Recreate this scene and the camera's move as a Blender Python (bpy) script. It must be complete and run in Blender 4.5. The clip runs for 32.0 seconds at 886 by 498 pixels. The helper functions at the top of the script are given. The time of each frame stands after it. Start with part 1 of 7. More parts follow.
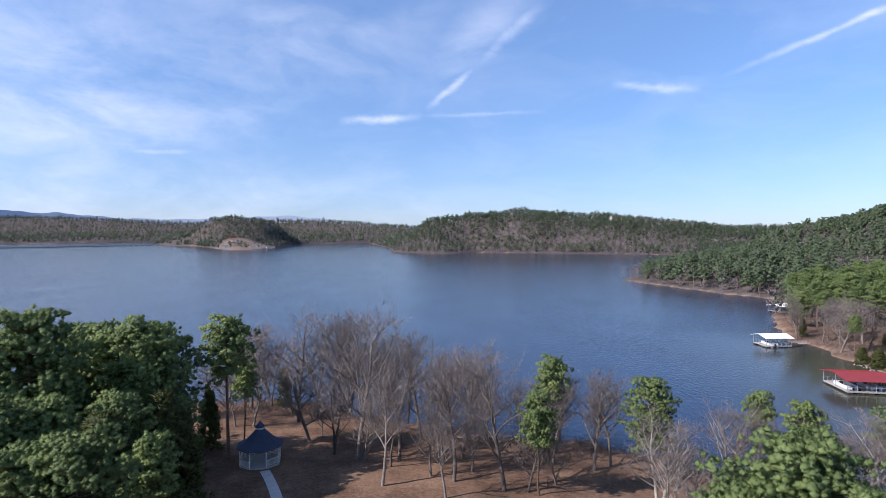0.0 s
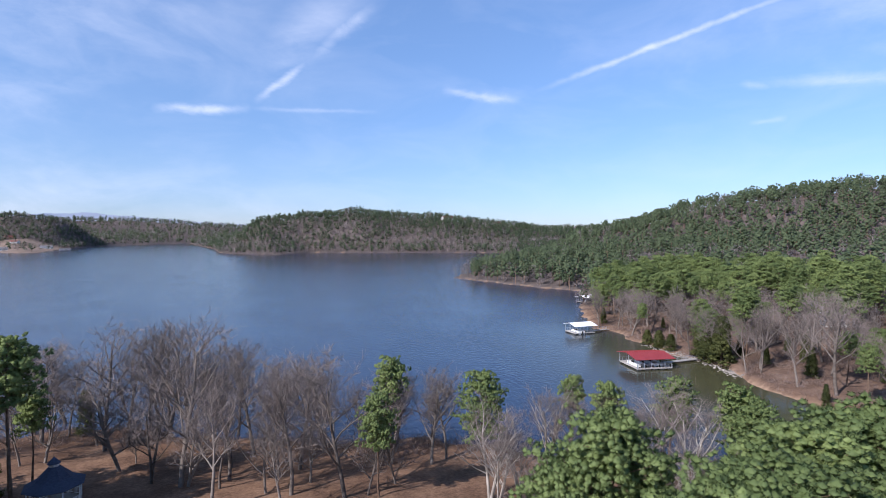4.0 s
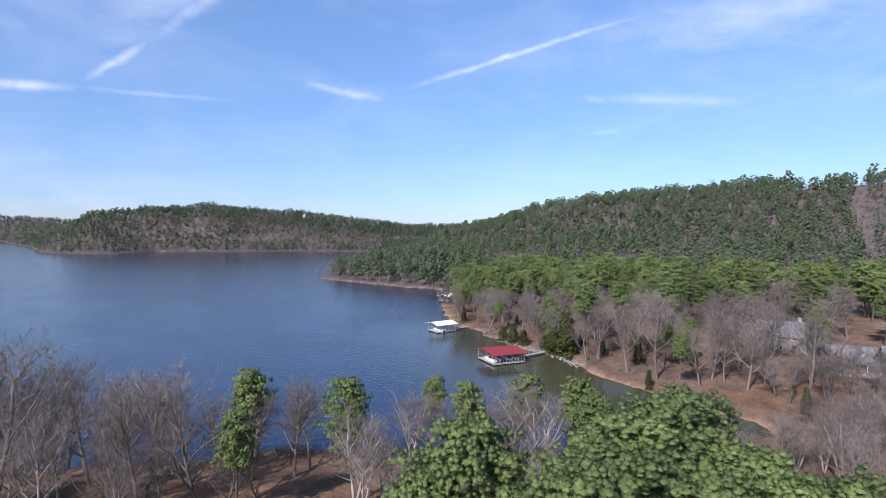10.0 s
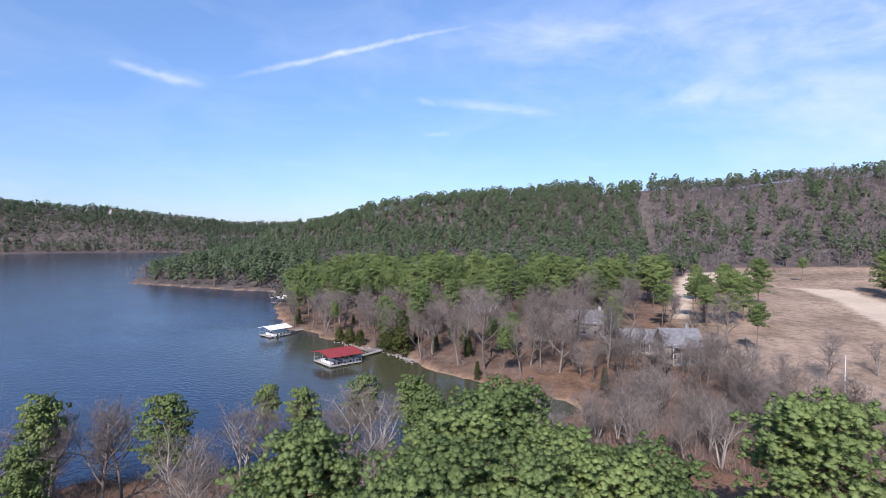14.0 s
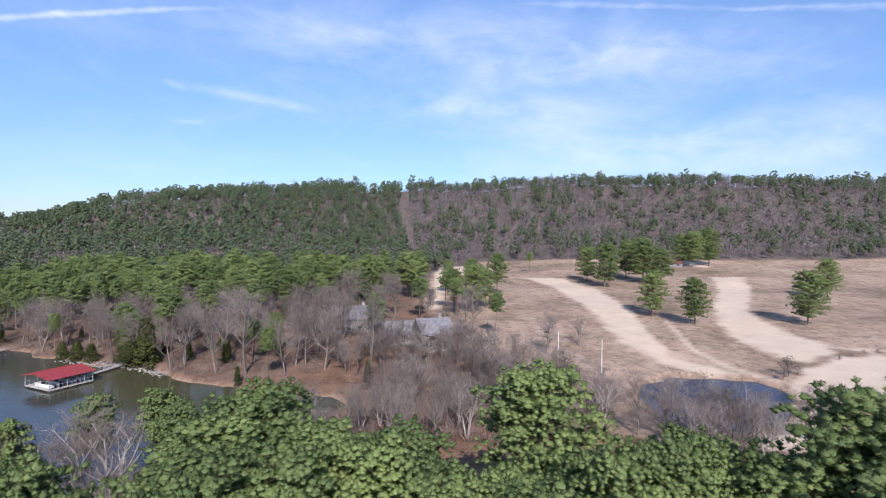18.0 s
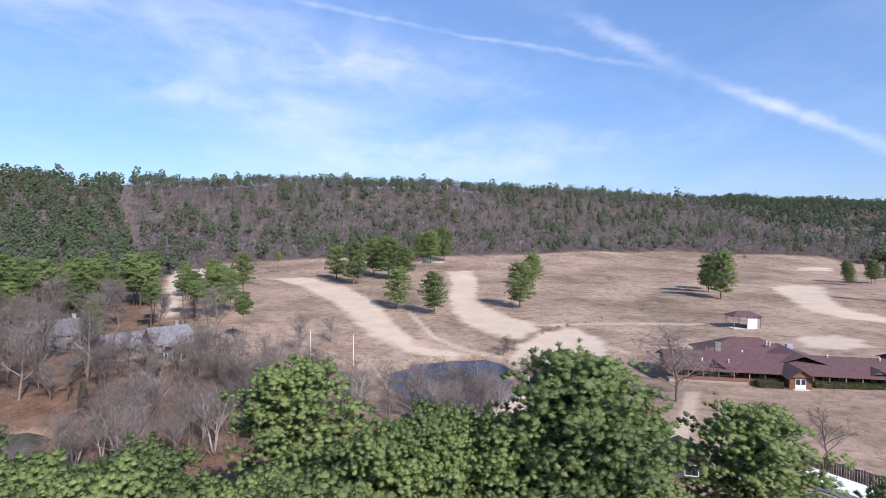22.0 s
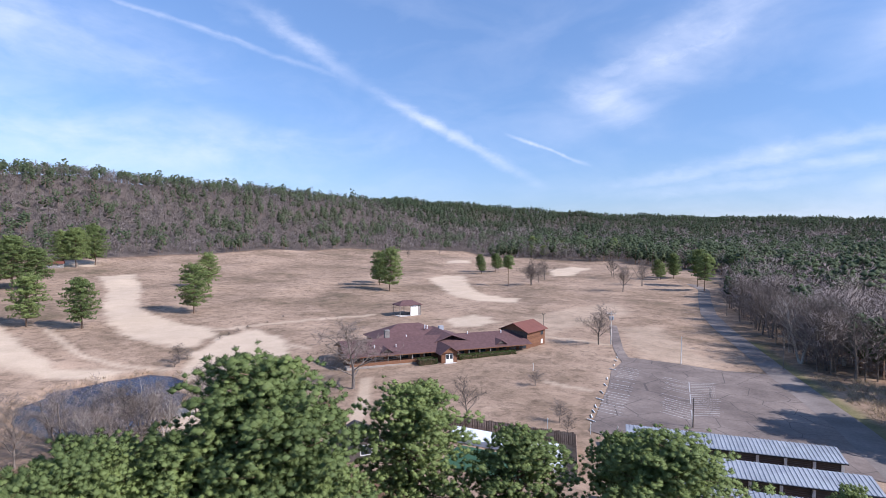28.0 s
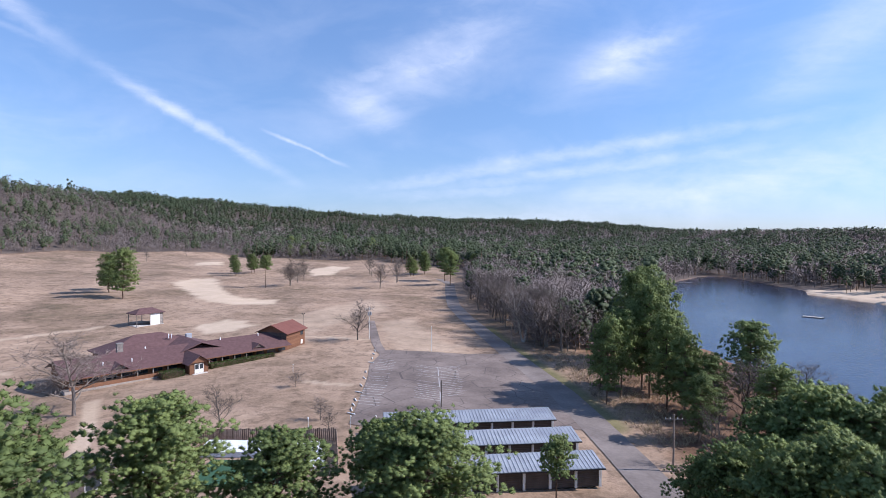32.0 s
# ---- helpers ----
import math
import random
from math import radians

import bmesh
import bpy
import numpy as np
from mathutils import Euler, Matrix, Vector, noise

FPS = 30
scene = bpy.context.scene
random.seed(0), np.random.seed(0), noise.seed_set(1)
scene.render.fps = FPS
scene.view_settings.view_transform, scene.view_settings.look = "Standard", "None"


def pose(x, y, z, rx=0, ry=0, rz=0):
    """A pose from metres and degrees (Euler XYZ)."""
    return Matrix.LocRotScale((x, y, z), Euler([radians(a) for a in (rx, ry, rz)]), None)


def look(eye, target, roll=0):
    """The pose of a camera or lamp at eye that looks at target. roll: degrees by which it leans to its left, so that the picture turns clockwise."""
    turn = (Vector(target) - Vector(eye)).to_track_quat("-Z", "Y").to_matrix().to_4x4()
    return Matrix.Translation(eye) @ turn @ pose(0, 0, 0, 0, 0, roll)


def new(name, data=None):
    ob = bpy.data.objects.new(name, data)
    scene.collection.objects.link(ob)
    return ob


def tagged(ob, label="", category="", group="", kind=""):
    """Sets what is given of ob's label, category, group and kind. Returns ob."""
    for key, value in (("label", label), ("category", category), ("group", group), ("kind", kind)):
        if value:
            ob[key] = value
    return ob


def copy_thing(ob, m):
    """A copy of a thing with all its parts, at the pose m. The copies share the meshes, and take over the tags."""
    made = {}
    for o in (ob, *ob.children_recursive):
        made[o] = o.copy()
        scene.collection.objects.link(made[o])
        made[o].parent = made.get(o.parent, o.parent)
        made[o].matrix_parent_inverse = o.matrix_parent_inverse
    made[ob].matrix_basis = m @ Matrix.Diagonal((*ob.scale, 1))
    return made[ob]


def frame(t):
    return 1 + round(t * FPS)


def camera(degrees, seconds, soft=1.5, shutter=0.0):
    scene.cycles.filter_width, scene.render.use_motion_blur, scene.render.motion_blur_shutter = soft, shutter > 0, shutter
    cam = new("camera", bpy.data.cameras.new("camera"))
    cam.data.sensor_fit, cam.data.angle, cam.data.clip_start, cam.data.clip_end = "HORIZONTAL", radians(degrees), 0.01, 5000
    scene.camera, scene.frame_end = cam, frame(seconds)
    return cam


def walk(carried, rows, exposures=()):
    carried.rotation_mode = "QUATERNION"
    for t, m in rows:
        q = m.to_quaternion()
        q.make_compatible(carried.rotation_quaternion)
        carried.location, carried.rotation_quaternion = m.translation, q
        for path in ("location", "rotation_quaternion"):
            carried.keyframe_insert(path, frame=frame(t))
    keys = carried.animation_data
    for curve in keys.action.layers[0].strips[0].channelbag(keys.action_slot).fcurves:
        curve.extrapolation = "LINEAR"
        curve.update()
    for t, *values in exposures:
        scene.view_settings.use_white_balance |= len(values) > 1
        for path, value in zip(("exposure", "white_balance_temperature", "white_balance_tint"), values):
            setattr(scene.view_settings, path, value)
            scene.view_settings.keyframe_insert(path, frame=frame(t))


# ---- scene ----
# the drone hangs over the shore and turns clockwise: seconds, place, heading, tilt, lean
cam = camera(78.48, 32.0, soft=0.85)
PATH = [
    (0.0, 0.65, 0.16, 33.95, 0.00, -1.41, 0.06),
    (0.5, 0.47, 0.23, 33.99, 1.14, -1.38, 0.11),
    (1.0, 0.32, 0.33, 34.09, 2.94, -1.39, 0.06),
    (1.5, 0.20, 0.41, 34.21, 5.37, -1.41, -0.03),
    (2.0, 0.12, 0.48, 34.28, 6.28, -1.42, -0.03),
    (2.5, 0.12, 0.55, 34.28, 6.88, -1.43, 0.03),
    (3.0, 0.19, 0.60, 34.28, 9.96, -1.45, 0.03),
    (3.5, 0.31, 0.59, 34.32, 13.47, -1.50, -0.00),
    (4.0, 0.43, 0.53, 34.38, 17.25, -1.48, -0.06),
    (4.5, 0.54, 0.44, 34.45, 20.11, -1.52, -0.16),
    (6.5, 0.45, 0.17, 35.00, 26.95, -1.66, 0.11),
    (7.0, 0.30, 0.11, 35.05, 28.18, -1.65, 0.19),
    (7.5, 0.17, 0.04, 35.11, 28.79, -1.65, 0.26),
    (8.0, 0.08, -0.03, 35.19, 29.32, -1.67, 0.29),
    (8.5, 0.04, -0.09, 35.27, 29.67, -1.67, 0.29),
    (9.0, 0.02, -0.15, 35.37, 29.84, -1.66, 0.31),
    (9.5, 0.00, -0.20, 35.52, 30.78, -1.66, 0.32),
    (10.0, -0.01, -0.21, 35.70, 31.55, -1.67, 0.31),
    (10.5, -0.04, -0.17, 35.85, 32.43, -1.66, 0.30),
    (11.0, -0.04, -0.12, 35.94, 33.12, -1.68, 0.28),
    (11.5, -0.04, -0.13, 35.98, 34.84, -1.68, 0.26),
    (12.0, -0.07, -0.26, 35.99, 37.65, -1.72, 0.26),
    (12.5, -0.15, -0.45, 36.03, 41.36, -1.72, 0.24),
    (13.0, -0.25, -0.63, 36.12, 43.73, -1.74, 0.20),
    (13.5, -0.27, -0.73, 36.24, 45.67, -1.75, 0.19),
    (14.0, -0.22, -0.79, 36.34, 48.69, -1.78, 0.24),
    (14.5, -0.16, -0.86, 36.43, 52.51, -1.79, 0.27),
    (16.5, -0.30, -1.24, 36.28, 65.22, -1.83, 0.31),
    (17.0, -0.36, -1.44, 36.24, 67.93, -1.79, 0.34),
    (17.5, -0.50, -1.60, 36.26, 70.36, -1.81, 0.38),
    (18.0, -0.65, -1.63, 36.28, 73.04, -1.86, 0.38),
    (18.5, -0.69, -1.53, 36.20, 75.52, -1.82, 0.37),
    (19.0, -0.62, -1.41, 36.05, 78.46, -1.73, 0.33),
    (19.5, -0.55, -1.32, 35.89, 81.28, -1.69, 0.26),
    (20.0, -0.51, -1.23, 35.74, 83.70, -1.66, 0.27),
    (20.5, -0.48, -1.11, 35.61, 86.17, -1.65, 0.30),
    (21.0, -0.45, -1.01, 35.54, 89.19, -1.62, 0.34),
    (21.5, -0.48, -0.99, 35.54, 93.46, -1.67, 0.37),
    (22.0, -0.55, -1.00, 35.58, 99.17, -1.68, 0.32),
    (22.5, -0.59, -0.98, 35.63, 104.48, -1.62, 0.29),
    (23.0, -0.59, -0.93, 35.69, 108.66, -1.67, 0.30),
    (23.5, -0.53, -0.91, 35.74, 111.43, -1.66, 0.30),
    (24.0, -0.41, -0.98, 35.75, 112.69, -1.66, 0.31),
    (24.5, -0.23, -1.13, 35.73, 114.29, -1.65, 0.36),
    (26.5, -0.53, -1.20, 35.85, 123.01, -1.66, 0.37),
    (27.0, -0.60, -1.18, 35.76, 125.95, -1.62, 0.39),
    (27.5, -0.67, -1.20, 35.70, 129.01, -1.62, 0.44),
    (28.0, -0.77, -1.26, 35.68, 131.92, -1.63, 0.44),
    (28.5, -0.87, -1.34, 35.66, 134.88, -1.61, 0.39),
    (29.0, -0.97, -1.41, 35.62, 138.60, -1.58, 0.37),
    (29.5, -1.07, -1.46, 35.56, 142.23, -1.59, 0.36),
    (30.0, -1.15, -1.45, 35.50, 145.37, -1.54, 0.36),
    (30.5, -1.19, -1.38, 35.45, 147.96, -1.52, 0.37),
    (31.0, -1.20, -1.30, 35.40, 150.58, -1.48, 0.40),
    (31.5, -1.17, -1.20, 35.37, 153.75, -1.49, 0.43),
    (32.0, -1.11, -1.07, 35.34, 156.90, -1.44, 0.48),
]
walk(cam, [(t, pose(x, y, z, 90 + tilt, 0, -head) @ pose(0, 0, 0, 0, 0, lean))
           for t, x, y, z, head, tilt, lean in PATH],
     exposures=[(0.0, 0.43, 6050, 18.5), (32.0, 0.43, 6050, 18.5)])

# ---- sky, sun ----
SUN_AZ, SUN_EL = 246.0, 37.0
world = bpy.data.worlds.new("sky")
scene.world = world
world.use_nodes = True


class Net:
    """Short hand for node trees."""

    def __init__(self, tree):
        self.t = tree

    def add(self, kind):
        return self.t.nodes.new(kind)

    def link(self, a, b):
        self.t.links.new(a, b)

    def put(self, socket, value):
        if isinstance(value, bpy.types.NodeSocket):
            self.t.links.new(value, socket)
        else:
            socket.default_value = value

    def math(self, op, a, b=0.0, c=0.0, clamp=False):
        n = self.t.nodes.new("ShaderNodeMath")
        n.operation, n.use_clamp = op, clamp
        for s, v in zip(n.inputs, (a, b, c)):
            self.put(s, v)
        return n.outputs[0]

    def vmath(self, op, a, b=(0, 0, 0)):
        n = self.t.nodes.new("ShaderNodeVectorMath")
        n.operation = op
        self.put(n.inputs[0], a)
        self.put(n.inputs[1], b)
        return n.outputs["Value"] if op in ("DOT_PRODUCT", "LENGTH") else n.outputs[0]

    def noise(self, vec, scale, detail=4.0, rough=0.55, distort=0.0):
        n = self.t.nodes.new("ShaderNodeTexNoise")
        if vec is not None:
            self.put(n.inputs["Vector"], vec)
        n.inputs["Scale"].default_value, n.inputs["Detail"].default_value = scale, detail
        n.inputs["Roughness"].default_value, n.inputs["Distortion"].default_value = rough, distort
        return n.outputs["Fac"]

    def ramp(self, fac, *stops):
        n = self.t.nodes.new("ShaderNodeValToRGB")
        e = n.color_ramp.elements
        while len(e) < len(stops):
            e.new(0.5)
        for s, (p, c) in zip(e, stops):
            s.position = p
            s.color = (*c, 1) if isinstance(c, tuple) else (c, c, c, 1)
        self.put(n.inputs[0], fac)
        return n.outputs[0]

    def mix(self, fac, a, b, blend="MIX"):
        n = self.t.nodes.new("ShaderNodeMix")
        n.data_type, n.blend_type = "RGBA", blend
        self.put(n.inputs["Factor"], fac)
        self.put(n.inputs[6], a if isinstance(a, bpy.types.NodeSocket) else (*a, 1))
        self.put(n.inputs[7], b if isinstance(b, bpy.types.NodeSocket) else (*b, 1))
        return n.outputs[2]

    def sep(self, vec):
        n = self.t.nodes.new("ShaderNodeSeparateXYZ")
        self.put(n.inputs[0], vec)
        return n.outputs

    def comb(self, x, y, z):
        n = self.t.nodes.new("ShaderNodeCombineXYZ")
        for s, v in zip(n.inputs, (x, y, z)):
            self.put(s, v)
        return n.outputs[0]


def way(az, el):
    a, e = radians(az), radians(el)
    return Vector((math.sin(a) * math.cos(e), math.cos(a) * math.cos(e), math.sin(e)))


# trails of aeroplanes and streaks of high cloud, as arcs across the sky: from, to, half width in degrees, strength
STREAKS = [
    ((-1.7, 13.0), (3.3, 17.1), 0.35, 0.6),
    ((3.3, 17.1), (10.3, 22.7), 0.55, 0.35),
    ((-10.8, 11.6), (-2.3, 12.3), 0.35, 0.85),
    ((-2.3, 12.3), (10.3, 12.6), 0.2, 0.28),
    ((17.3, 14.7), (25.2, 13.7), 0.32, 0.55),
    ((-30.6, 7.5), (-24.2, 8.1), 0.25, 0.5),
    ((27.2, 14.6), (53.4, 20.9), 0.24, 0.6),
    ((51.5, 13.3), (55.0, 12.5), 0.3, 0.4),
    ((45.7, 13.7), (48.4, 13.1), 0.25, 0.3),
    ((46.6, 10.1), (49.5, 10.2), 0.2, 0.25),
    ((47.0, 13.5), (60.7, 12.2), 0.45, 0.35),
    ((48.2, 13.3), (61.4, 11.9), 0.4, 0.4),
    ((79.2, 22.4), (101.5, 19.8), 0.25, 0.35),
    ((96.3, 20.4), (117.0, 16.8), 0.2, 0.4),
    ((100.8, 19.8), (123.3, 15.0), 0.25, 0.3),
    ((111.7, 21.6), (123.3, 15.0), 0.7, 0.45),
    ((123.3, 15.0), (142.2, 5.0), 0.5, 0.6),
    ((138.4, 10.4), (147.0, 7.0), 0.16, 0.6),
    ((146.8, 4.3), (170.9, 8.2), 0.7, 0.4),
    ((147.3, 3.8), (171.0, 5.1), 0.6, 0.35),
    ((150.7, 5.4), (195.9, 10.9), 0.7, 0.4),
    ((151.3, 4.2), (195.9, 8.6), 0.7, 0.4),
    ((163.5, 23.1), (143.7, 12.8), 0.9, 0.3),
    ((164.1, 20.0), (148.8, 14.7), 1.1, 0.4),
]
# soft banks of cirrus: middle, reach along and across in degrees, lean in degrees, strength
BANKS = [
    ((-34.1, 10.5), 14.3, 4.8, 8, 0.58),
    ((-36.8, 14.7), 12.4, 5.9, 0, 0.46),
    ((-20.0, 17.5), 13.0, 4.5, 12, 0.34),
    # added bank mostly left of the view, brightens what the lake reflects
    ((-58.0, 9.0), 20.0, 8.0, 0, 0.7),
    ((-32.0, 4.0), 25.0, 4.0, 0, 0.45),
    ((3.9, 20.2), 5.7, 2.1, 45, 0.3),
    ((64.2, 17.8), 14.3, 3.2, -5, 0.45),
    ((69.3, 18.2), 20.1, 3.2, -3, 0.5),
    ((77.0, 12.4), 8.1, 1.6, 3, 0.7),
    ((85.1, 17.2), 20.1, 3.8, -4, 0.55),
    ((74.6, 12.6), 5.3, 1.6, -10, 0.7),
    ((101.7, 7.9), 20.1, 3.2, 2, 0.5),
    ((79.7, 12.3), 15.3, 3.2, -6, 0.5),
    ((97.8, 8.2), 20.1, 3.2, -3, 0.5),
    ((148.6, 13.2), 4.3, 2.0, -25, 0.62),
    ((156.9, 18.4), 12.4, 3.2, 30, 0.35),
    ((175.4, 17.4), 5.0, 2.0, 18, 0.78),
    ((185.1, 4.8), 20.1, 3.2, 8, 0.6),
    ((193.2, 16.8), 9.5, 2.7, 35, 0.4),
    ((168.6, 1.9), 14.3, 2.1, 0, 0.4),
]


def build_sky():
    n = Net(world.node_tree)
    world.node_tree.nodes.clear()
    out = n.add("ShaderNodeOutputWorld")
    back = n.add("ShaderNodeBackground")
    sky = n.t.nodes.new("ShaderNodeTexSky")
    sky.sky_type = "NISHITA"
    sky.sun_disc = False
    sky.sun_elevation, sky.sun_rotation = radians(SUN_EL), radians(SUN_AZ)
    sky.altitude, sky.air_density, sky.dust_density, sky.ozone_density = 100, 1.0, 0.15, 4.5
    where = n.t.nodes.new("ShaderNodeTexCoord").outputs["Generated"]
    d = n.vmath("NORMALIZE", where)
    wisp = n.noise(n.vmath("MULTIPLY", d, (1.0, 1.0, 2.6)), 5.0, 6.0, 0.55, 0.5)
    fine = n.noise(n.vmath("MULTIPLY", d, (1.0, 1.0, 2.0)), 26.0, 5.0, 0.6, 0.4)
    cover = None
    wander = n.math("MULTIPLY", n.math("SUBTRACT", n.noise(d, 14.0, 4.0), 0.5), 0.012)
    for (a0, e0), (a1, e1), wide, strong in STREAKS:
        p, q = way(a0, e0), way(a1, e1)
        across = p.cross(q).normalized()
        along = (q - p).normalized()
        mid, half = (p + q) / 2, (q - p).length / 2
        off = n.math("ABSOLUTE", n.math("ADD", n.vmath("DOT_PRODUCT", d, across), wander))
        thick = n.math("MULTIPLY", n.math("ADD", 0.25, fine), math.sin(radians(wide)) * 1.35)
        line = n.math("DIVIDE", off, thick)
        line = n.math("EXPONENT", n.math("MULTIPLY", n.math("MULTIPLY", line, line), -1.0))
        reach = n.math("ABSOLUTE", n.math("SUBTRACT", n.vmath("DOT_PRODUCT", d, along), mid.dot(along)))
        ends = n.math("MULTIPLY", n.math("SUBTRACT", half * 1.08, reach), 1.5 / half, clamp=True)
        ahead = n.math("GREATER_THAN", n.vmath("DOT_PRODUCT", d, mid.normalized()), 0.2)
        v = n.math("MULTIPLY", n.math("MULTIPLY", n.math("MULTIPLY", line, ends), ahead), strong)
        v = n.math("MULTIPLY", v, n.math("MULTIPLY", n.math("ADD", 0.1, n.math("MULTIPLY", n.math("MULTIPLY", wisp, fine), 2.4)), 0.85))
        cover = v if cover is None else n.math("MAXIMUM", cover, v)
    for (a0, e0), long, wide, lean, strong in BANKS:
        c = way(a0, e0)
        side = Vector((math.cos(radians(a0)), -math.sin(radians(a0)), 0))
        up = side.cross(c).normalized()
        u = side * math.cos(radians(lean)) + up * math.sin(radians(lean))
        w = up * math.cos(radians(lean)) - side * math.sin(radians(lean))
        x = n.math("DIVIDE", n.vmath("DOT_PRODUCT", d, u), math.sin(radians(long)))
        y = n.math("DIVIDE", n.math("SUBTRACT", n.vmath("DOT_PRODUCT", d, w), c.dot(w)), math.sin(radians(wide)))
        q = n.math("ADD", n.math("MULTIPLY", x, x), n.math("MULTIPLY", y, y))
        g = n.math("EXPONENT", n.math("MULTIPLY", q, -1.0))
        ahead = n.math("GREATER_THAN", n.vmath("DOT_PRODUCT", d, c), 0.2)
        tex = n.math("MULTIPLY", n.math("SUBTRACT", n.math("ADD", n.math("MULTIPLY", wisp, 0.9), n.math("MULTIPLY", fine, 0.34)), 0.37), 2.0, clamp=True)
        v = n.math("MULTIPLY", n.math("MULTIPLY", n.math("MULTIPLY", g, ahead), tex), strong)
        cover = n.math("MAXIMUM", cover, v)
    veil = n.math("MULTIPLY", n.math("SUBTRACT", wisp, 0.45), 0.5, clamp=True)
    cover = n.math("ADD", n.math("ADD", cover, 0.05), n.math("MULTIPLY", veil, 0.7), clamp=True)
    tint = n.ramp(n.sep(d)[2], (0.0, (0.63, 0.71, 0.94)), (0.10, (0.81, 0.88, 1.0)), (0.24, (0.93, 1.06, 1.14)), (0.45, (1.12, 1.30, 1.36)))
    blue = n.mix(1.0, sky.outputs[0], tint, "MULTIPLY")
    cloud = n.mix(cover, blue, (7.2, 7.7, 8.6))
    n.link(cloud, back.inputs["Color"])
    back.inputs["Strength"].default_value = 0.104
    n.link(back.outputs[0], out.inputs[0])


build_sky()
sun = new("sun", bpy.data.lights.new("sun", "SUN"))
sun.data.energy, sun.data.angle, sun.data.color = 4.8, radians(0.5), (1.0, 0.94, 0.86)
sun.matrix_world = look(way(SUN_AZ, SUN_EL) * 500, (0, 0, 0))

# ---- materials ----


def surface(name, colour_of, rough=0.85, bump=None, metal=0.0, spec=0.3):
    """colour_of(net, place) gives the colour socket; bump(net, place) the relief: (socket, strength, distance)."""
    m = bpy.data.materials.new(name)
    m.use_nodes = True
    n = Net(m.node_tree)
    b = m.node_tree.nodes["Principled BSDF"]
    place = n.t.nodes.new("ShaderNodeNewGeometry").outputs["Position"]
    c = colour_of(n, place)
    n.put(b.inputs["Base Color"], c if isinstance(c, bpy.types.NodeSocket) else (*c, 1))
    n.put(b.inputs["Roughness"], rough)
    n.put(b.inputs["Metallic"], metal)
    b.inputs["Specular IOR Level"].default_value = spec
    if bump:
        s, strength, dist = bump(n, place)
        k = n.t.nodes.new("ShaderNodeBump")
        k.inputs["Strength"].default_value, k.inputs["Distance"].default_value = strength, dist
        n.link(s, k.inputs["Height"])
        n.link(k.outputs[0], b.inputs["Normal"])
    return m


def varied(low, high, scale=3.0, each=0.25, island=False):
    """A colour between two, by noise and by the piece or the island."""
    def colour(n, place):
        f = n.noise(place, scale, 5.0, 0.6)
        if island:
            r = n.t.nodes.new("ShaderNodeNewGeometry").outputs["Random Per Island"]
        else:
            r = n.t.nodes.new("ShaderNodeObjectInfo").outputs["Random"]
        f = n.math("ADD", n.math("MULTIPLY", n.math("SUBTRACT", f, 0.5), 1.7), n.math("ADD", 0.5, n.math("MULTIPLY", n.math("SUBTRACT", r, 0.5), each * 2)), clamp=True)
        return n.mix(f, low, high)
    return colour


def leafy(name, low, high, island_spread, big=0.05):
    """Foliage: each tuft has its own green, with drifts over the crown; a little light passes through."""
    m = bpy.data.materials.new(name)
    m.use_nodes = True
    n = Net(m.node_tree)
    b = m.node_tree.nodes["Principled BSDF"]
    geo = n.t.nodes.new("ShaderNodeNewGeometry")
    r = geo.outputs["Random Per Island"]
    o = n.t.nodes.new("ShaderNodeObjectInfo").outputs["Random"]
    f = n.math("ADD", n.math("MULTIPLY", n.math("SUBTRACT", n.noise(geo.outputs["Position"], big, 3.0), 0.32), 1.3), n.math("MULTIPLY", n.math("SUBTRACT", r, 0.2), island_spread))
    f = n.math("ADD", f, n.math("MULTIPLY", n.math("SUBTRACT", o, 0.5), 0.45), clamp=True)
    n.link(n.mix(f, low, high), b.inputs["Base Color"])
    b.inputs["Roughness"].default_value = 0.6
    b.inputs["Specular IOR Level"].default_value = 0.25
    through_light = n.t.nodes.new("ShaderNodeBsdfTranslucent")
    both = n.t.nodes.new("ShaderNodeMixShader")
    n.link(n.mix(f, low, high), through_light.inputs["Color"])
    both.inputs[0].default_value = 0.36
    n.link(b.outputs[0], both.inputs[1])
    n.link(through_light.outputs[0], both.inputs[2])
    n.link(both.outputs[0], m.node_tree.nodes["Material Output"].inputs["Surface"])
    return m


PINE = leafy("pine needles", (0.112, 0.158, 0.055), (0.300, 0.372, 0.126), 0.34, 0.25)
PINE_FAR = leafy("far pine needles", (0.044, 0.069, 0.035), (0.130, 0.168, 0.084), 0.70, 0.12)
CEDAR = leafy("cedar scales", (0.045, 0.062, 0.020), (0.150, 0.160, 0.050), 0.5)
SHRUB = leafy("hedge leaves", (0.04, 0.066, 0.018), (0.115, 0.150, 0.045), 0.5)
BARK = surface("grey bark", varied((0.075, 0.060, 0.050), (0.24, 0.205, 0.175), 1.6, 0.4), 0.9)
PALE_BARK = surface("pale bark", varied((0.20, 0.17, 0.14), (0.46, 0.42, 0.37), 1.2, 0.3), 0.9)
PINE_BARK = surface("pine bark", varied((0.07, 0.045, 0.03), (0.24, 0.16, 0.11), 2.5, 0.3), 0.9)
TWIG = surface("bare twigs", varied((0.095, 0.078, 0.068), (0.255, 0.210, 0.185), 0.4, 0.5), 0.9)
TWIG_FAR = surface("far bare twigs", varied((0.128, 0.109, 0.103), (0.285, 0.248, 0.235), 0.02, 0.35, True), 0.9)

